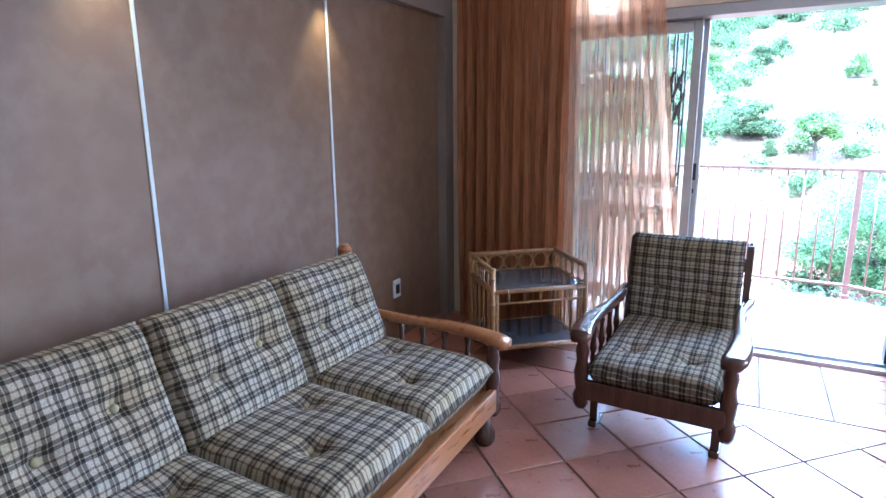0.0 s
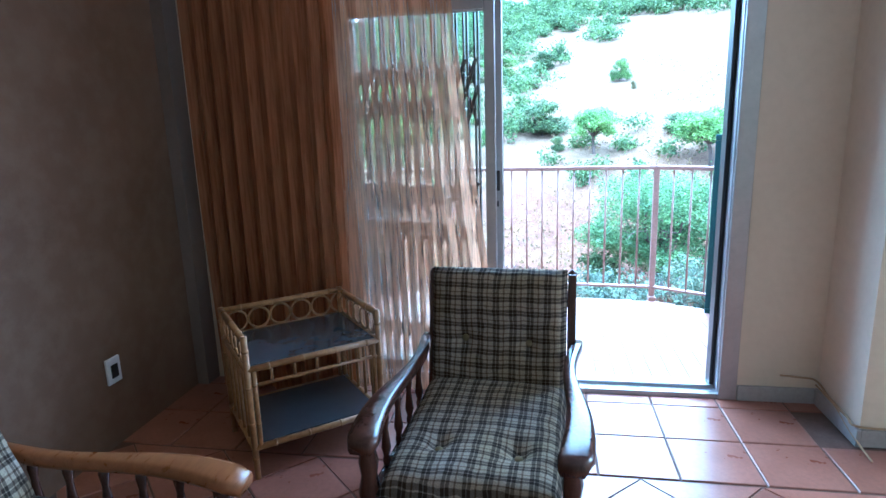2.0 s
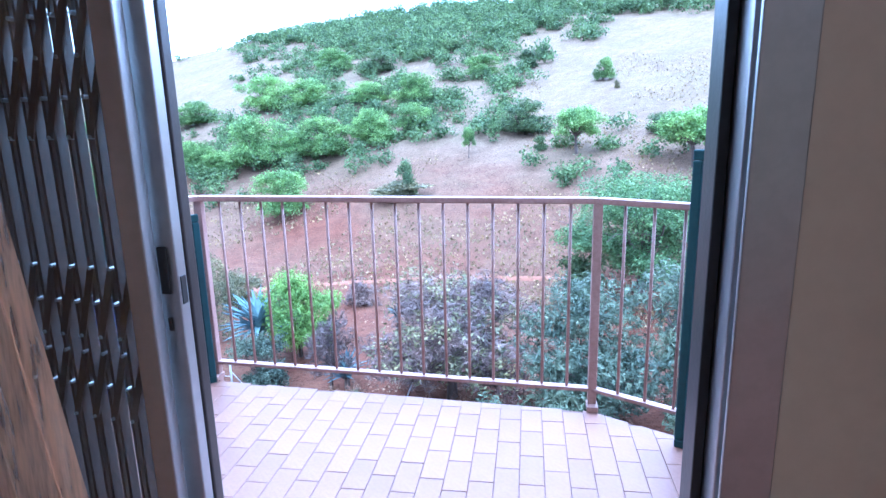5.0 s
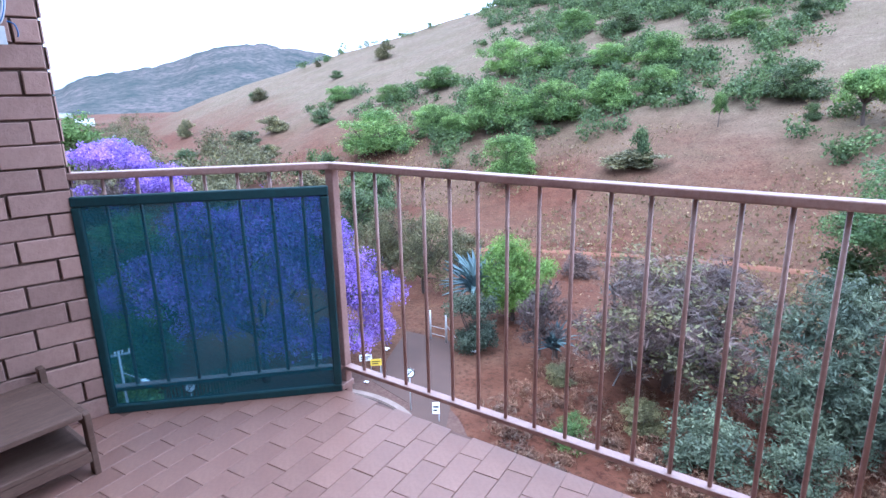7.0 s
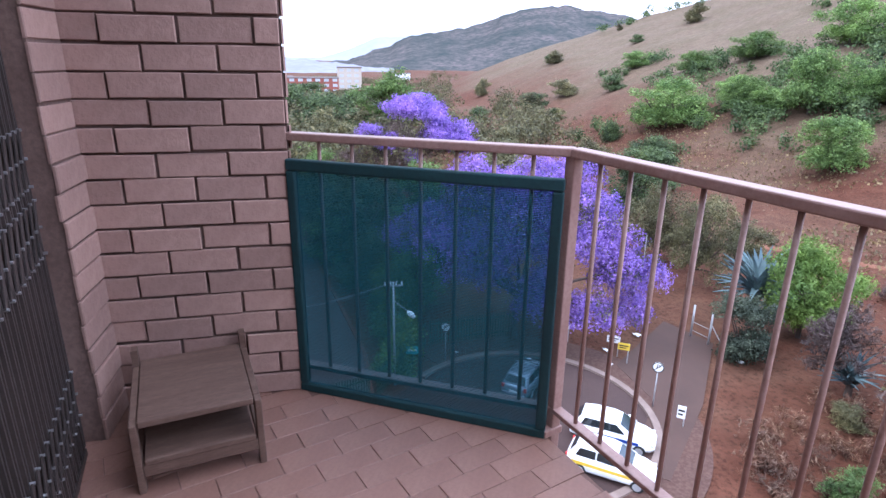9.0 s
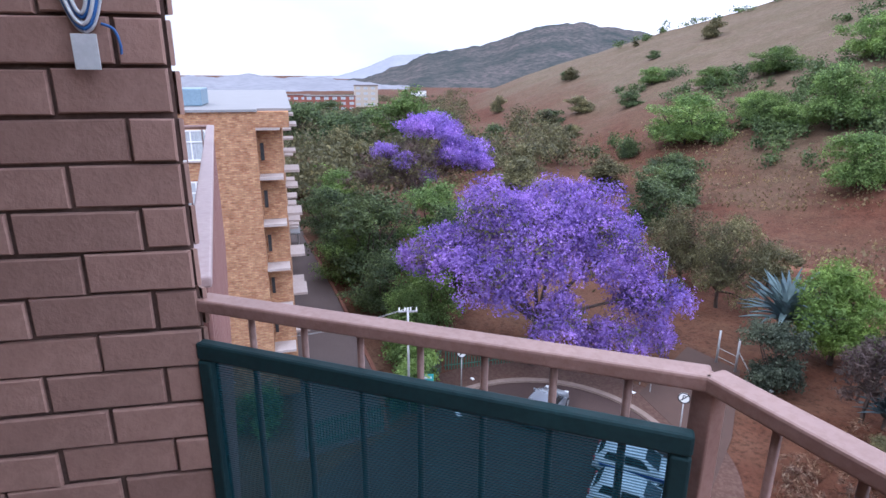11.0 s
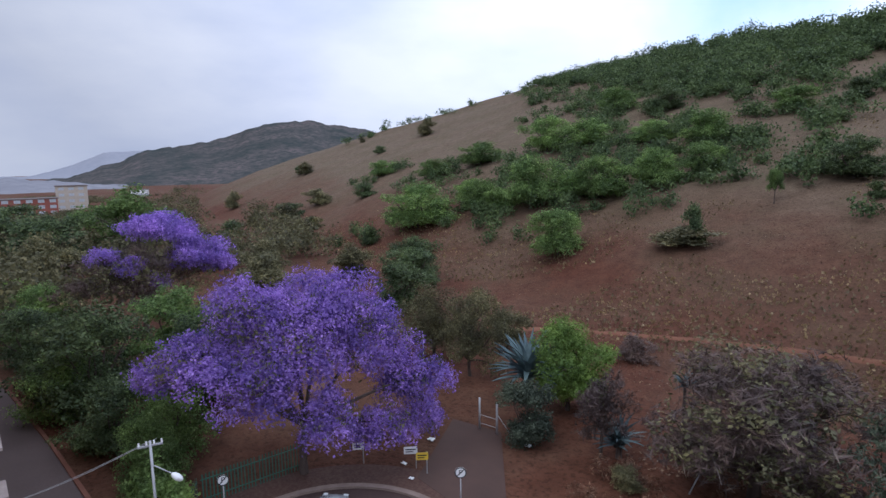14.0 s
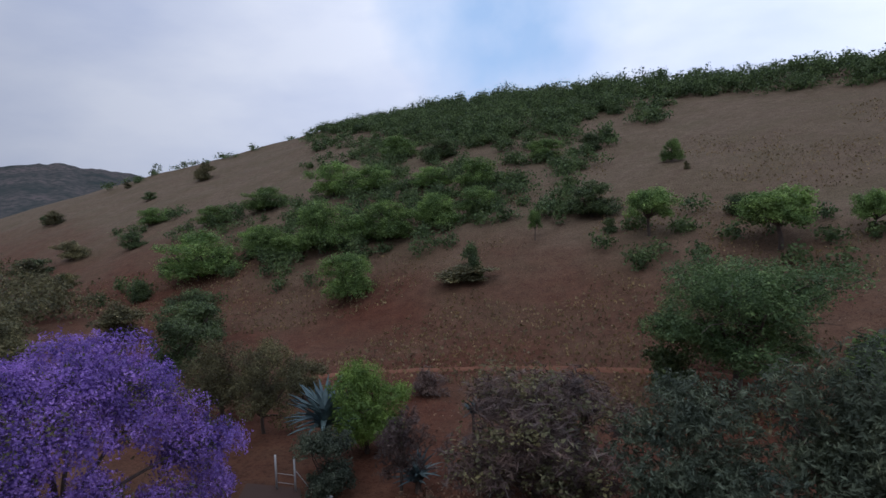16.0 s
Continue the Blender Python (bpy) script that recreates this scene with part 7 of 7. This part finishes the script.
# sofa
sofa = thing("sofa", "three-seat pine sofa with buttoned plaid cushions", "sofa", pose(-2.0, -2.38, 0))
for i in range(3):
    y = 0.52 - 0.525 * i
    cushion(sofa, 0.62, 0.53, 0.14, pose(0.06, y, 0.36, 0, 3, 0), ((0.1, -0.09), (-0.09, 0.1)), 10 + i, "seat_cushion")
    cushion(sofa, 0.46, 0.52, 0.13, pose(-0.245, y, 0.575, 0, 68, 0) @ Matrix.Rotation(radians(180), 4, "Z"), ((0.02, -0.1), (-0.02, 0.11)), 20 + i, "back_cushion")
for s in (1, -1):
    y = s * 0.835
    part("armrest", arm_shape(bmesh.new(), Matrix.Translation((0.03, y, 0.48)) @ Matrix.Rotation(radians(90), 4, "Z") @ Matrix.Rotation(radians(2), 4, "X"), 0.76, 1), WOOD_ORANGE, sofa, "varnished pine armrest", True)
    part("front_post", lathe(bmesh.new(), turned_post(0.34), Matrix.Translation((0.34, y, 0.12)), 14), WOOD_DARK, sofa, "", True)
    for i in range(5):
        part("spindle", lathe(bmesh.new(), SPINDLE, Matrix.Translation((0.22 - 0.11 * i, y, 0.275)) @ Matrix.Diagonal((1, 1, 1.16, 1)), 10), WOOD_DARK, sofa, "", True)
    bm = bmesh.new()
    box(bm, -0.02, -0.018, 0, 0.02, 0.018, 0.635, Matrix.Translation((-0.27, y, 0.12)) @ Matrix.Rotation(radians(-13), 4, "Y"), 0.006)
    lathe(bm, ((-0.01, 0.016), (0.01, 0.032), (0.04, 0.034), (0.06, 0.022), (0.068, 0.006)), Matrix.Translation((-0.412, y, 0.74)), 12)
    part("back_post", bm, WOOD_ORANGE, sofa)
    part("end_rail", box(bmesh.new(), -0.3, y - 0.017, 0.21, 0.33, y + 0.017, 0.28, None, 0.006), WOOD_ORANGE, sofa)
    part("foot", lathe(bmesh.new(), ((0, 0.03), (0.02, 0.045), (0.06, 0.045), (0.09, 0.028), (0.13, 0.03)), Matrix.Translation((0.32, y * 0.95, 0)), 14), WOOD_DARK, sofa, "dark turned foot", True)
    part("foot", lathe(bmesh.new(), ((0, 0.03), (0.02, 0.045), (0.06, 0.045), (0.09, 0.028), (0.13, 0.03)), Matrix.Translation((-0.28, y * 0.95, 0)), 14), WOOD_DARK, sofa, "dark turned foot", True)
part("front_rail", box(bmesh.new(), 0.335, -0.82, 0.15, 0.365, 0.82, 0.25, None, 0.006), WOOD_ORANGE, sofa)
part("seat_base", box(bmesh.new(), -0.3, -0.817, 0.2, 0.334, 0.817, 0.235, None, 0.004), WOOD_ORANGE, sofa)
part("back_rail", box(bmesh.new(), -0.42, -0.81, 0.68, -0.4, 0.81, 0.74, None, 0.005), WOOD_ORANGE, sofa)
part("back_rail", box(bmesh.new(), -0.335, -0.81, 0.3, -0.315, 0.81, 0.36, None, 0.005), WOOD_ORANGE, sofa)

# bamboo trolley
BAMBOO = surface("bamboo", (0.3, 0.16, 0.055), (0.43, 0.25, 0.095), (0.14, 0.065, 0.02), 6, 40, 0.35, spec=0.5, bump=0.06, dirt=0.4)
SMOKED = surface("smoked_shelf_glass", (0.06, 0.065, 0.075), (0.085, 0.09, 0.1), None, 2, 30, 0.08, spec=0.7, bump=0.0, dirt=0.1)
u, v = Vector((0.42, 0.36, 0)).normalized(), Vector((-0.36, 0.42, 0)).normalized()
trolley = thing("bamboo_trolley", "two-tier bamboo trolley with dark glass shelves", "trolley", Matrix(((u.x, v.x, 0, -1.875), (u.y, v.y, 0, -0.545), (0, 0, 1, 0), (0, 0, 0, 1))))
TW, TD = 0.27, 0.215


def cane(a, b, r=0.0115, name="cane", nodes=True):
    bm = bmesh.new()
    a, b = Vector(a), Vector(b)
    tube(bm, a, b, r, n=10)
    if nodes:
        k = max(int((b - a).length / 0.13), 1)
        dd = (b - a).normalized() * 0.005
        for i in range(k):
            c = a.lerp(b, (i + 0.6) / k)
            tube(bm, c - dd, c + dd, r * 1.14, n=10)
    part(name, bm, BAMBOO, trolley, "", True)


for sx in (-1, 1):
    for sy in (-1, 1):
        cane((sx * TW, sy * TD, 0.0), (sx * TW, sy * TD, 0.585), 0.0125, "leg")
        cane((sx * (TW - 0.024), sy * TD, 0.13), (sx * (TW - 0.024), sy * TD, 0.45), 0.009, "brace")
for z, r in ((0.13, 0.0125), (0.452, 0.0125)):
    for sy in (-1, 1):
        cane((-TW, sy * TD, z), (TW, sy * TD, z), r, "rail")
    for sx in (-1, 1):
        cane((sx * TW, -TD, z), (sx * TW, TD, z), r, "rail")
    part("shelf", block(-TW + 0.012, -TD + 0.012, z + 0.004, TW - 0.012, TD - 0.012, z + 0.012, 0.002), SMOKED, trolley, "dark smoked glass shelf")
cane((-TW, TD, 0.572), (TW, TD, 0.572), 0.0125, "gallery_rail")
for sx in (-1, 1):
    cane((sx * TW, -TD, 0.572), (sx * TW, TD, 0.572), 0.0125, "gallery_rail")


def hoop(c, r, axis, thick=0.005):
    bm = bmesh.new()
    n, k = 18, 6
    rows = []
    for i in range(n):
        a = 2 * math.pi * i / n
        row = []
        for j in range(k):
            q = 2 * math.pi * j / k
            rad, off = r + thick * math.cos(q), thick * math.sin(q)
            p = Vector((rad * math.cos(a), off, rad * math.sin(a))) if axis == "y" else Vector((off, rad * math.cos(a), rad * math.sin(a)))
            row.append(bm.verts.new(Vector(c) + p))
        rows.append(row)
    for i in range(n):
        for j in range(k):
            bm.faces.new((rows[i][j], rows[(i + 1) % n][j], rows[(i + 1) % n][(j + 1) % k], rows[i][(j + 1) % k]))
    bmesh.ops.recalc_face_normals(bm, faces=bm.faces)
    part("hoop", bm, BAMBOO, trolley, "", True)


for i in range(5):
    for sx in (-1, 1):
        hoop((sx * TW, -TD + 0.06 + 0.078 * i, 0.512), 0.046, "x")
for i in range(6):
    hoop((-TW + 0.06 + 0.096 * i, TD, 0.512), 0.046, "y")
for i in range(5):
    x = -TW + 0.09 + 0.09 * i
    for sy in (-1, 1):
        cane((x, sy * TD, 0.39), (x, sy * TD, 0.445), 0.006, "spindle", False)
for sy in (-1, 1):
    cane((-TW, sy * TD, 0.385), (TW, sy * TD, 0.385), 0.007, "rail", False)
for i in range(4):
    y = -TD + 0.085 + 0.086 * i
    for sx in (-1, 1):
        cane((sx * TW, y, 0.135), (sx * TW, y, 0.445), 0.007, "slat", False)


# ---- tiles and bricks ----
def piece(bm_mesh, name, parent, m):
    ob = new(name, bm_mesh)
    ob.parent = parent
    ob.matrix_basis = m
    return ob


def slab_mesh(name, w, d, h, bevel, material):
    bm = bmesh.new()
    lo = [bm.verts.new((x, y, -h)) for x, y in ((-w / 2, -d / 2), (w / 2, -d / 2), (w / 2, d / 2), (-w / 2, d / 2))]
    mid = [bm.verts.new((x, y, -bevel)) for x, y in ((-w / 2, -d / 2), (w / 2, -d / 2), (w / 2, d / 2), (-w / 2, d / 2))]
    hi = [bm.verts.new((x, y, 0)) for x, y in ((-w / 2 + bevel, -d / 2 + bevel), (w / 2 - bevel, -d / 2 + bevel), (w / 2 - bevel, d / 2 - bevel), (-w / 2 + bevel, d / 2 - bevel))]
    for a, b in ((lo, mid), (mid, hi)):
        for i in range(4):
            bm.faces.new((a[i], a[(i + 1) % 4], b[(i + 1) % 4], b[i]))
    bm.faces.new(hi)
    me = bpy.data.meshes.new(name)
    bm.to_mesh(me)
    bm.free()
    me.materials.append(material)
    return me


rt = random.Random(4)
P = 0.302
tile_me = slab_mesh("tile", P - 0.008, P - 0.008, 0.01, 0.0025, TERRACOTTA)
for i in range(-9, 12):
    for j in range(3):
        y = -0.398 + P / 2 - P * (j - 0)
        x = -0.03 + P * i + P / 2
        if LEFT < x - P / 2 + 0.2 and x + P / 2 < (RIGHT + 0.1 if y > PIER else 3.3) and y - P / 2 > -0.72:
            piece(tile_me, "tile", floor, pose(x, y, rt.uniform(-0.0004, 0.0004), rt.uniform(-0.1, 0.1), rt.uniform(-0.1, 0.1), 0))
edge_me = slab_mesh("tile", P - 0.008, 0.085, 0.01, 0.0025, TERRACOTTA)
for i in range(-9, 2):
    x = -0.03 + P * i + P / 2
    if x - P / 2 > LEFT - 0.15 and x < RIGHT + 0.1:
        piece(edge_me, "tile", floor, pose(x, -0.05, 0))
diag = P * math.sqrt(0.5)
for i in range(-16, 17):
    for j in range(-16, 17):
        x, y = -0.053 + (i - j) * diag, -0.708 - P * 0.7071 + (i + j) * diag
        if LEFT - 0.1 < x < 1.0 and -3.6 < y < -0.708 - diag * 0.98:
            piece(tile_me, "tile", floor, pose(x, y, rt.uniform(-0.0004, 0.0004), rt.uniform(-0.1, 0.1), rt.uniform(-0.1, 0.1), 45))
# half tiles along the border
bm = bmesh.new()
h = diag - 0.006
vs = [bm.verts.new(p) for p in ((-h, 0, 0), (h, 0, 0), (0, -h, 0), (-h, 0, -0.01), (h, 0, -0.01), (0, -h, -0.01))]
bm.faces.new((vs[1], vs[0], vs[2]))
for a, b in ((0, 1), (1, 2), (2, 0)):
    bm.faces.new((vs[a], vs[b], vs[b + 3], vs[a + 3]))
bmesh.ops.recalc_face_normals(bm, faces=bm.faces)
tri_me = bpy.data.meshes.new("tile")
bm.to_mesh(tri_me)
bm.free()
tri_me.materials.append(TERRACOTTA)
for i in range(-12, 10):
    x = -0.053 + (i + 0.0) * 2 * diag + diag
    if LEFT - 0.1 < x < 1.2:
        piece(tri_me, "tile", floor, pose(x, -0.712, 0))
# the floor behind the camera stays one joined sheet of tiles
bm = bmesh.new()
for i in range(-30, 31):
    for j in range(-30, 31):
        x, y = -0.053 + (i - j) * diag, -0.708 - P * 0.7071 + (i + j) * diag
        if -2.6 < x < 3.3 and -5.8 < y < -0.9 and not (LEFT - 0.1 < x < 1.0 and y > -3.6):
            box(bm, -P / 2 + 0.004, -P / 2 + 0.004, -0.01, P / 2 - 0.004, P / 2 - 0.004, 0, pose(x, y, 0, 0, 0, 45))
rest = part("tiles_beyond", bm, TERRACOTTA, floor)
rest["kind"] = "stuff"


def inside(x, y, poly):
    hit = False
    for (x0, y0), (x1, y1) in zip(poly, poly[1:] + poly[:1]):
        if (y0 > y) != (y1 > y) and x < (x1 - x0) * (y - y0) / (y1 - y0) + x0:
            hit = not hit
    return hit


def cut(poly, a, b):
    """The part of a convex polygon on the right-hand side of the line from a to b."""
    out = []
    for p, q in zip(poly, poly[1:] + poly[:1]):
        sp, sq = ((b[0] - a[0]) * (r[1] - a[1]) - (b[1] - a[1]) * (r[0] - a[0]) for r in (p, q))
        if sp <= 0:
            out.append(p)
        if sp * sq < 0:
            k = sp / (sp - sq)
            out.append((p[0] + (q[0] - p[0]) * k, p[1] + (q[1] - p[1]) * k))
    return out


TILE_W, TILE_L = 0.0953, 0.195
bt_me = slab_mesh("tile", TILE_W, TILE_L, 0.006, 0.0018, BALCONY_TILE)
for i in range(-32, 16):
    x = -0.652 + 0.097 * i + 0.0485
    off = 0.0985 if i % 2 else rt.choice((0.0, 0.03))
    for j in range(-1, 10):
        y = 0.28 + 0.197 * j + off
        tilt = pose(x, y, BALC + rt.uniform(-0.0006, 0.0006), rt.uniform(-0.2, 0.2), rt.uniform(-0.2, 0.2), 0)
        if y < 0.15 or x > 0.9 or not inside(x, max(y - 0.07, 0.21), SLAB):
            continue
        if all(inside(x + a, b, SLAB) for a in (-0.04, 0.04) for b in (max(y - 0.085, 0.21), y + 0.097)):
            piece(bt_me, "tile", balcony_floor, tilt)
            continue
        shape = [(-TILE_W / 2, -TILE_L / 2), (TILE_W / 2, -TILE_L / 2), (TILE_W / 2, TILE_L / 2), (-TILE_W / 2, TILE_L / 2)]
        for a, b in zip(SLAB[2:5], SLAB[3:6]):
            shape = cut(shape, (a[0] - x, a[1] - y), (b[0] - x, b[1] - y)) if len(shape) > 2 else []
        if len(shape) > 2:
            part("tile", prism(bmesh.new(), shape, -0.0045, 0), BALCONY_TILE, balcony_floor).matrix_basis = tilt

# brick wall at the balcony's side, brick by brick
C, E, S = Vector((-2.99, 0.57, 0)), Vector((-2.765, 1.2, 0)), Vector((-2.785, 0.49, 0))
wdir = (E - C).normalized()
wout = Vector((wdir.y, -wdir.x, 0))
side_wall = structure("wall_brick", prism(bmesh.new(), [(p.x, p.y) for p in (C - wout * 0.006, E - wout * 0.006 - wdir * 0.004, Vector((-3.0, 1.1, 0)), C - wout * 0.42 - wdir * 0.3, S - wdir * 0.3 - wout * 0.006, S - wdir * 0.0 + (S - C).normalized() * -0.006)], -0.25, 3.2), MORTAR, "painted brick side wall of the balcony with raked joints", "wall")
COURSE = 0.0872


def brick_mesh(name, w, t=0.011):
    bm = bmesh.new()
    h = COURSE - 0.0078
    back = [bm.verts.new(p) for p in ((0, 0, 0), (w, 0, 0), (w, 0, h), (0, 0, h))]
    mid = [bm.verts.new((x, -t * 0.7, z)) for x, z in ((0, 0), (w, 0), (w, h), (0, h))]
    b = 0.0028
    front = [bm.verts.new((x, -t, z)) for x, z in ((b, b), (w - b, b), (w - b, h - b), (b, h - b))]
    for p, q in ((back, mid), (mid, front)):
        for i in range(4):
            bm.faces.new((p[i], p[(i + 1) % 4], q[(i + 1) % 4], q[i]))
    bm.faces.new(front)
    bmesh.ops.recalc_face_normals(bm, faces=bm.faces)
    me = bpy.data.meshes.new(name)
    bm.to_mesh(me)
    bm.free()
    me.materials.append(BRICK)
    return me


meshes = {}


def lay(parent, a, b, z0, courses, phase, unit=0.232, first=0.118):
    """Lays courses of bricks on a wall face that runs from a to b, seen from its right-hand side."""
    ln = (b - a).length
    dd = (b - a).normalized()
    out = Vector((dd.y, -dd.x, 0))
    m = Matrix(((dd.x, -out.x, 0, 0), (dd.y, -out.y, 0, 0), (0, 0, 1, 0), (0, 0, 0, 1)))
    for k in range(courses):
        x = 0.0
        w = unit if (k + phase) % 2 else first
        while x < ln - 0.02:
            w = min(w, ln - x)
            key = round(w - 0.009, 3)
            if key not in meshes:
                meshes[key] = brick_mesh("brick", key)
            p = a + dd * x
            j = Matrix.Translation((p.x + out.x * (o := rt.uniform(-0.006, 0.004)), p.y + out.y * o, z0 + k * COURSE + rt.uniform(-0.003, 0.002)))
            piece(meshes[key], "brick", parent, j @ m @ pose(0, 0, 0, 0, rt.uniform(-0.5, 0.5), 0))
            x += w
            w = unit


lay(side_wall, C, E, BALC + 0.004, 36, 1)
lay(side_wall, S, C, BALC + 0.004, 36, 0, 0.232, 0.232)
nrm = Vector((-3.0, 1.1, 0)) - E
lay(side_wall, E, E + nrm, BALC + 0.004, 36, 0, 0.22, 0.11)

# coiled cord with a white tag, hung on the brick wall
hook = E - wdir * 0.13 + wout * 0.03
coil = thing("cord_bundle", "coiled blue and white cord hung on the brick wall", "cord", Matrix(((wdir.x, wout.x, 0, hook.x), (wdir.y, wout.y, 0, hook.y), (0, 0, 1, 1.6), (0, 0, 0, 1))))
PALE_CORD = surface("pale_cord", (0.5, 0.53, 0.55), (0.62, 0.64, 0.66), None, 20, 120, 0.6, bump=0.05, dirt=0.2)
BLUE_CORD = surface("blue_cord", (0.03, 0.1, 0.32), (0.06, 0.2, 0.5), None, 20, 120, 0.5, bump=0.05, dirt=0.2)
for i in range(6):
    a, b, dz = 0.038 - 0.004 * i, 0.093 - 0.006 * i, rt.uniform(-0.004, 0.004)
    pts = [(a * math.sin(2 * math.pi * j / 14) * (1 - 0.25 * math.cos(2 * math.pi * j / 14)), (i % 3) * 0.005 - 0.005, dz - b * math.cos(2 * math.pi * j / 14)) for j in range(15)]
    part("cord", wire(bmesh.new(), pts, 0.0034), BLUE_CORD if i % 3 == 1 else PALE_CORD, coil, "", True)
part("cord_end", wire(bmesh.new(), [(0.03, 0.004, -0.075), (0.05, 0.006, -0.085), (0.056, 0.004, -0.11), (0.054, 0.0, -0.125)], 0.0025), BLUE_CORD, coil, "", True)
part("tag", box(bmesh.new(), -0.022, 0.004, -0.152, 0.02, 0.007, -0.092, None, 0.001), PALE_CORD, coil, "white plastic tag")
part("nail", tube(bmesh.new(), (0, -0.03, 0.09), (0, 0.012, 0.09), 0.003), GATE_STEEL, coil)

# white screw plug in the brick wall
spot = C.lerp(E, 0.42) + wout * 0.008
plug = thing("wall_plug", "small white plastic plug in the brick wall", "wall plug", Matrix(((wdir.x, wout.x, 0, spot.x), (wdir.y, wout.y, 0, spot.y), (0, 0, 1, 0.43), (0, 0, 0, 1))))
part("head", tube(bmesh.new(), (0, 0, 0), (0, 0.006, 0), 0.011, 0.008, 10), PALE_CORD, plug)
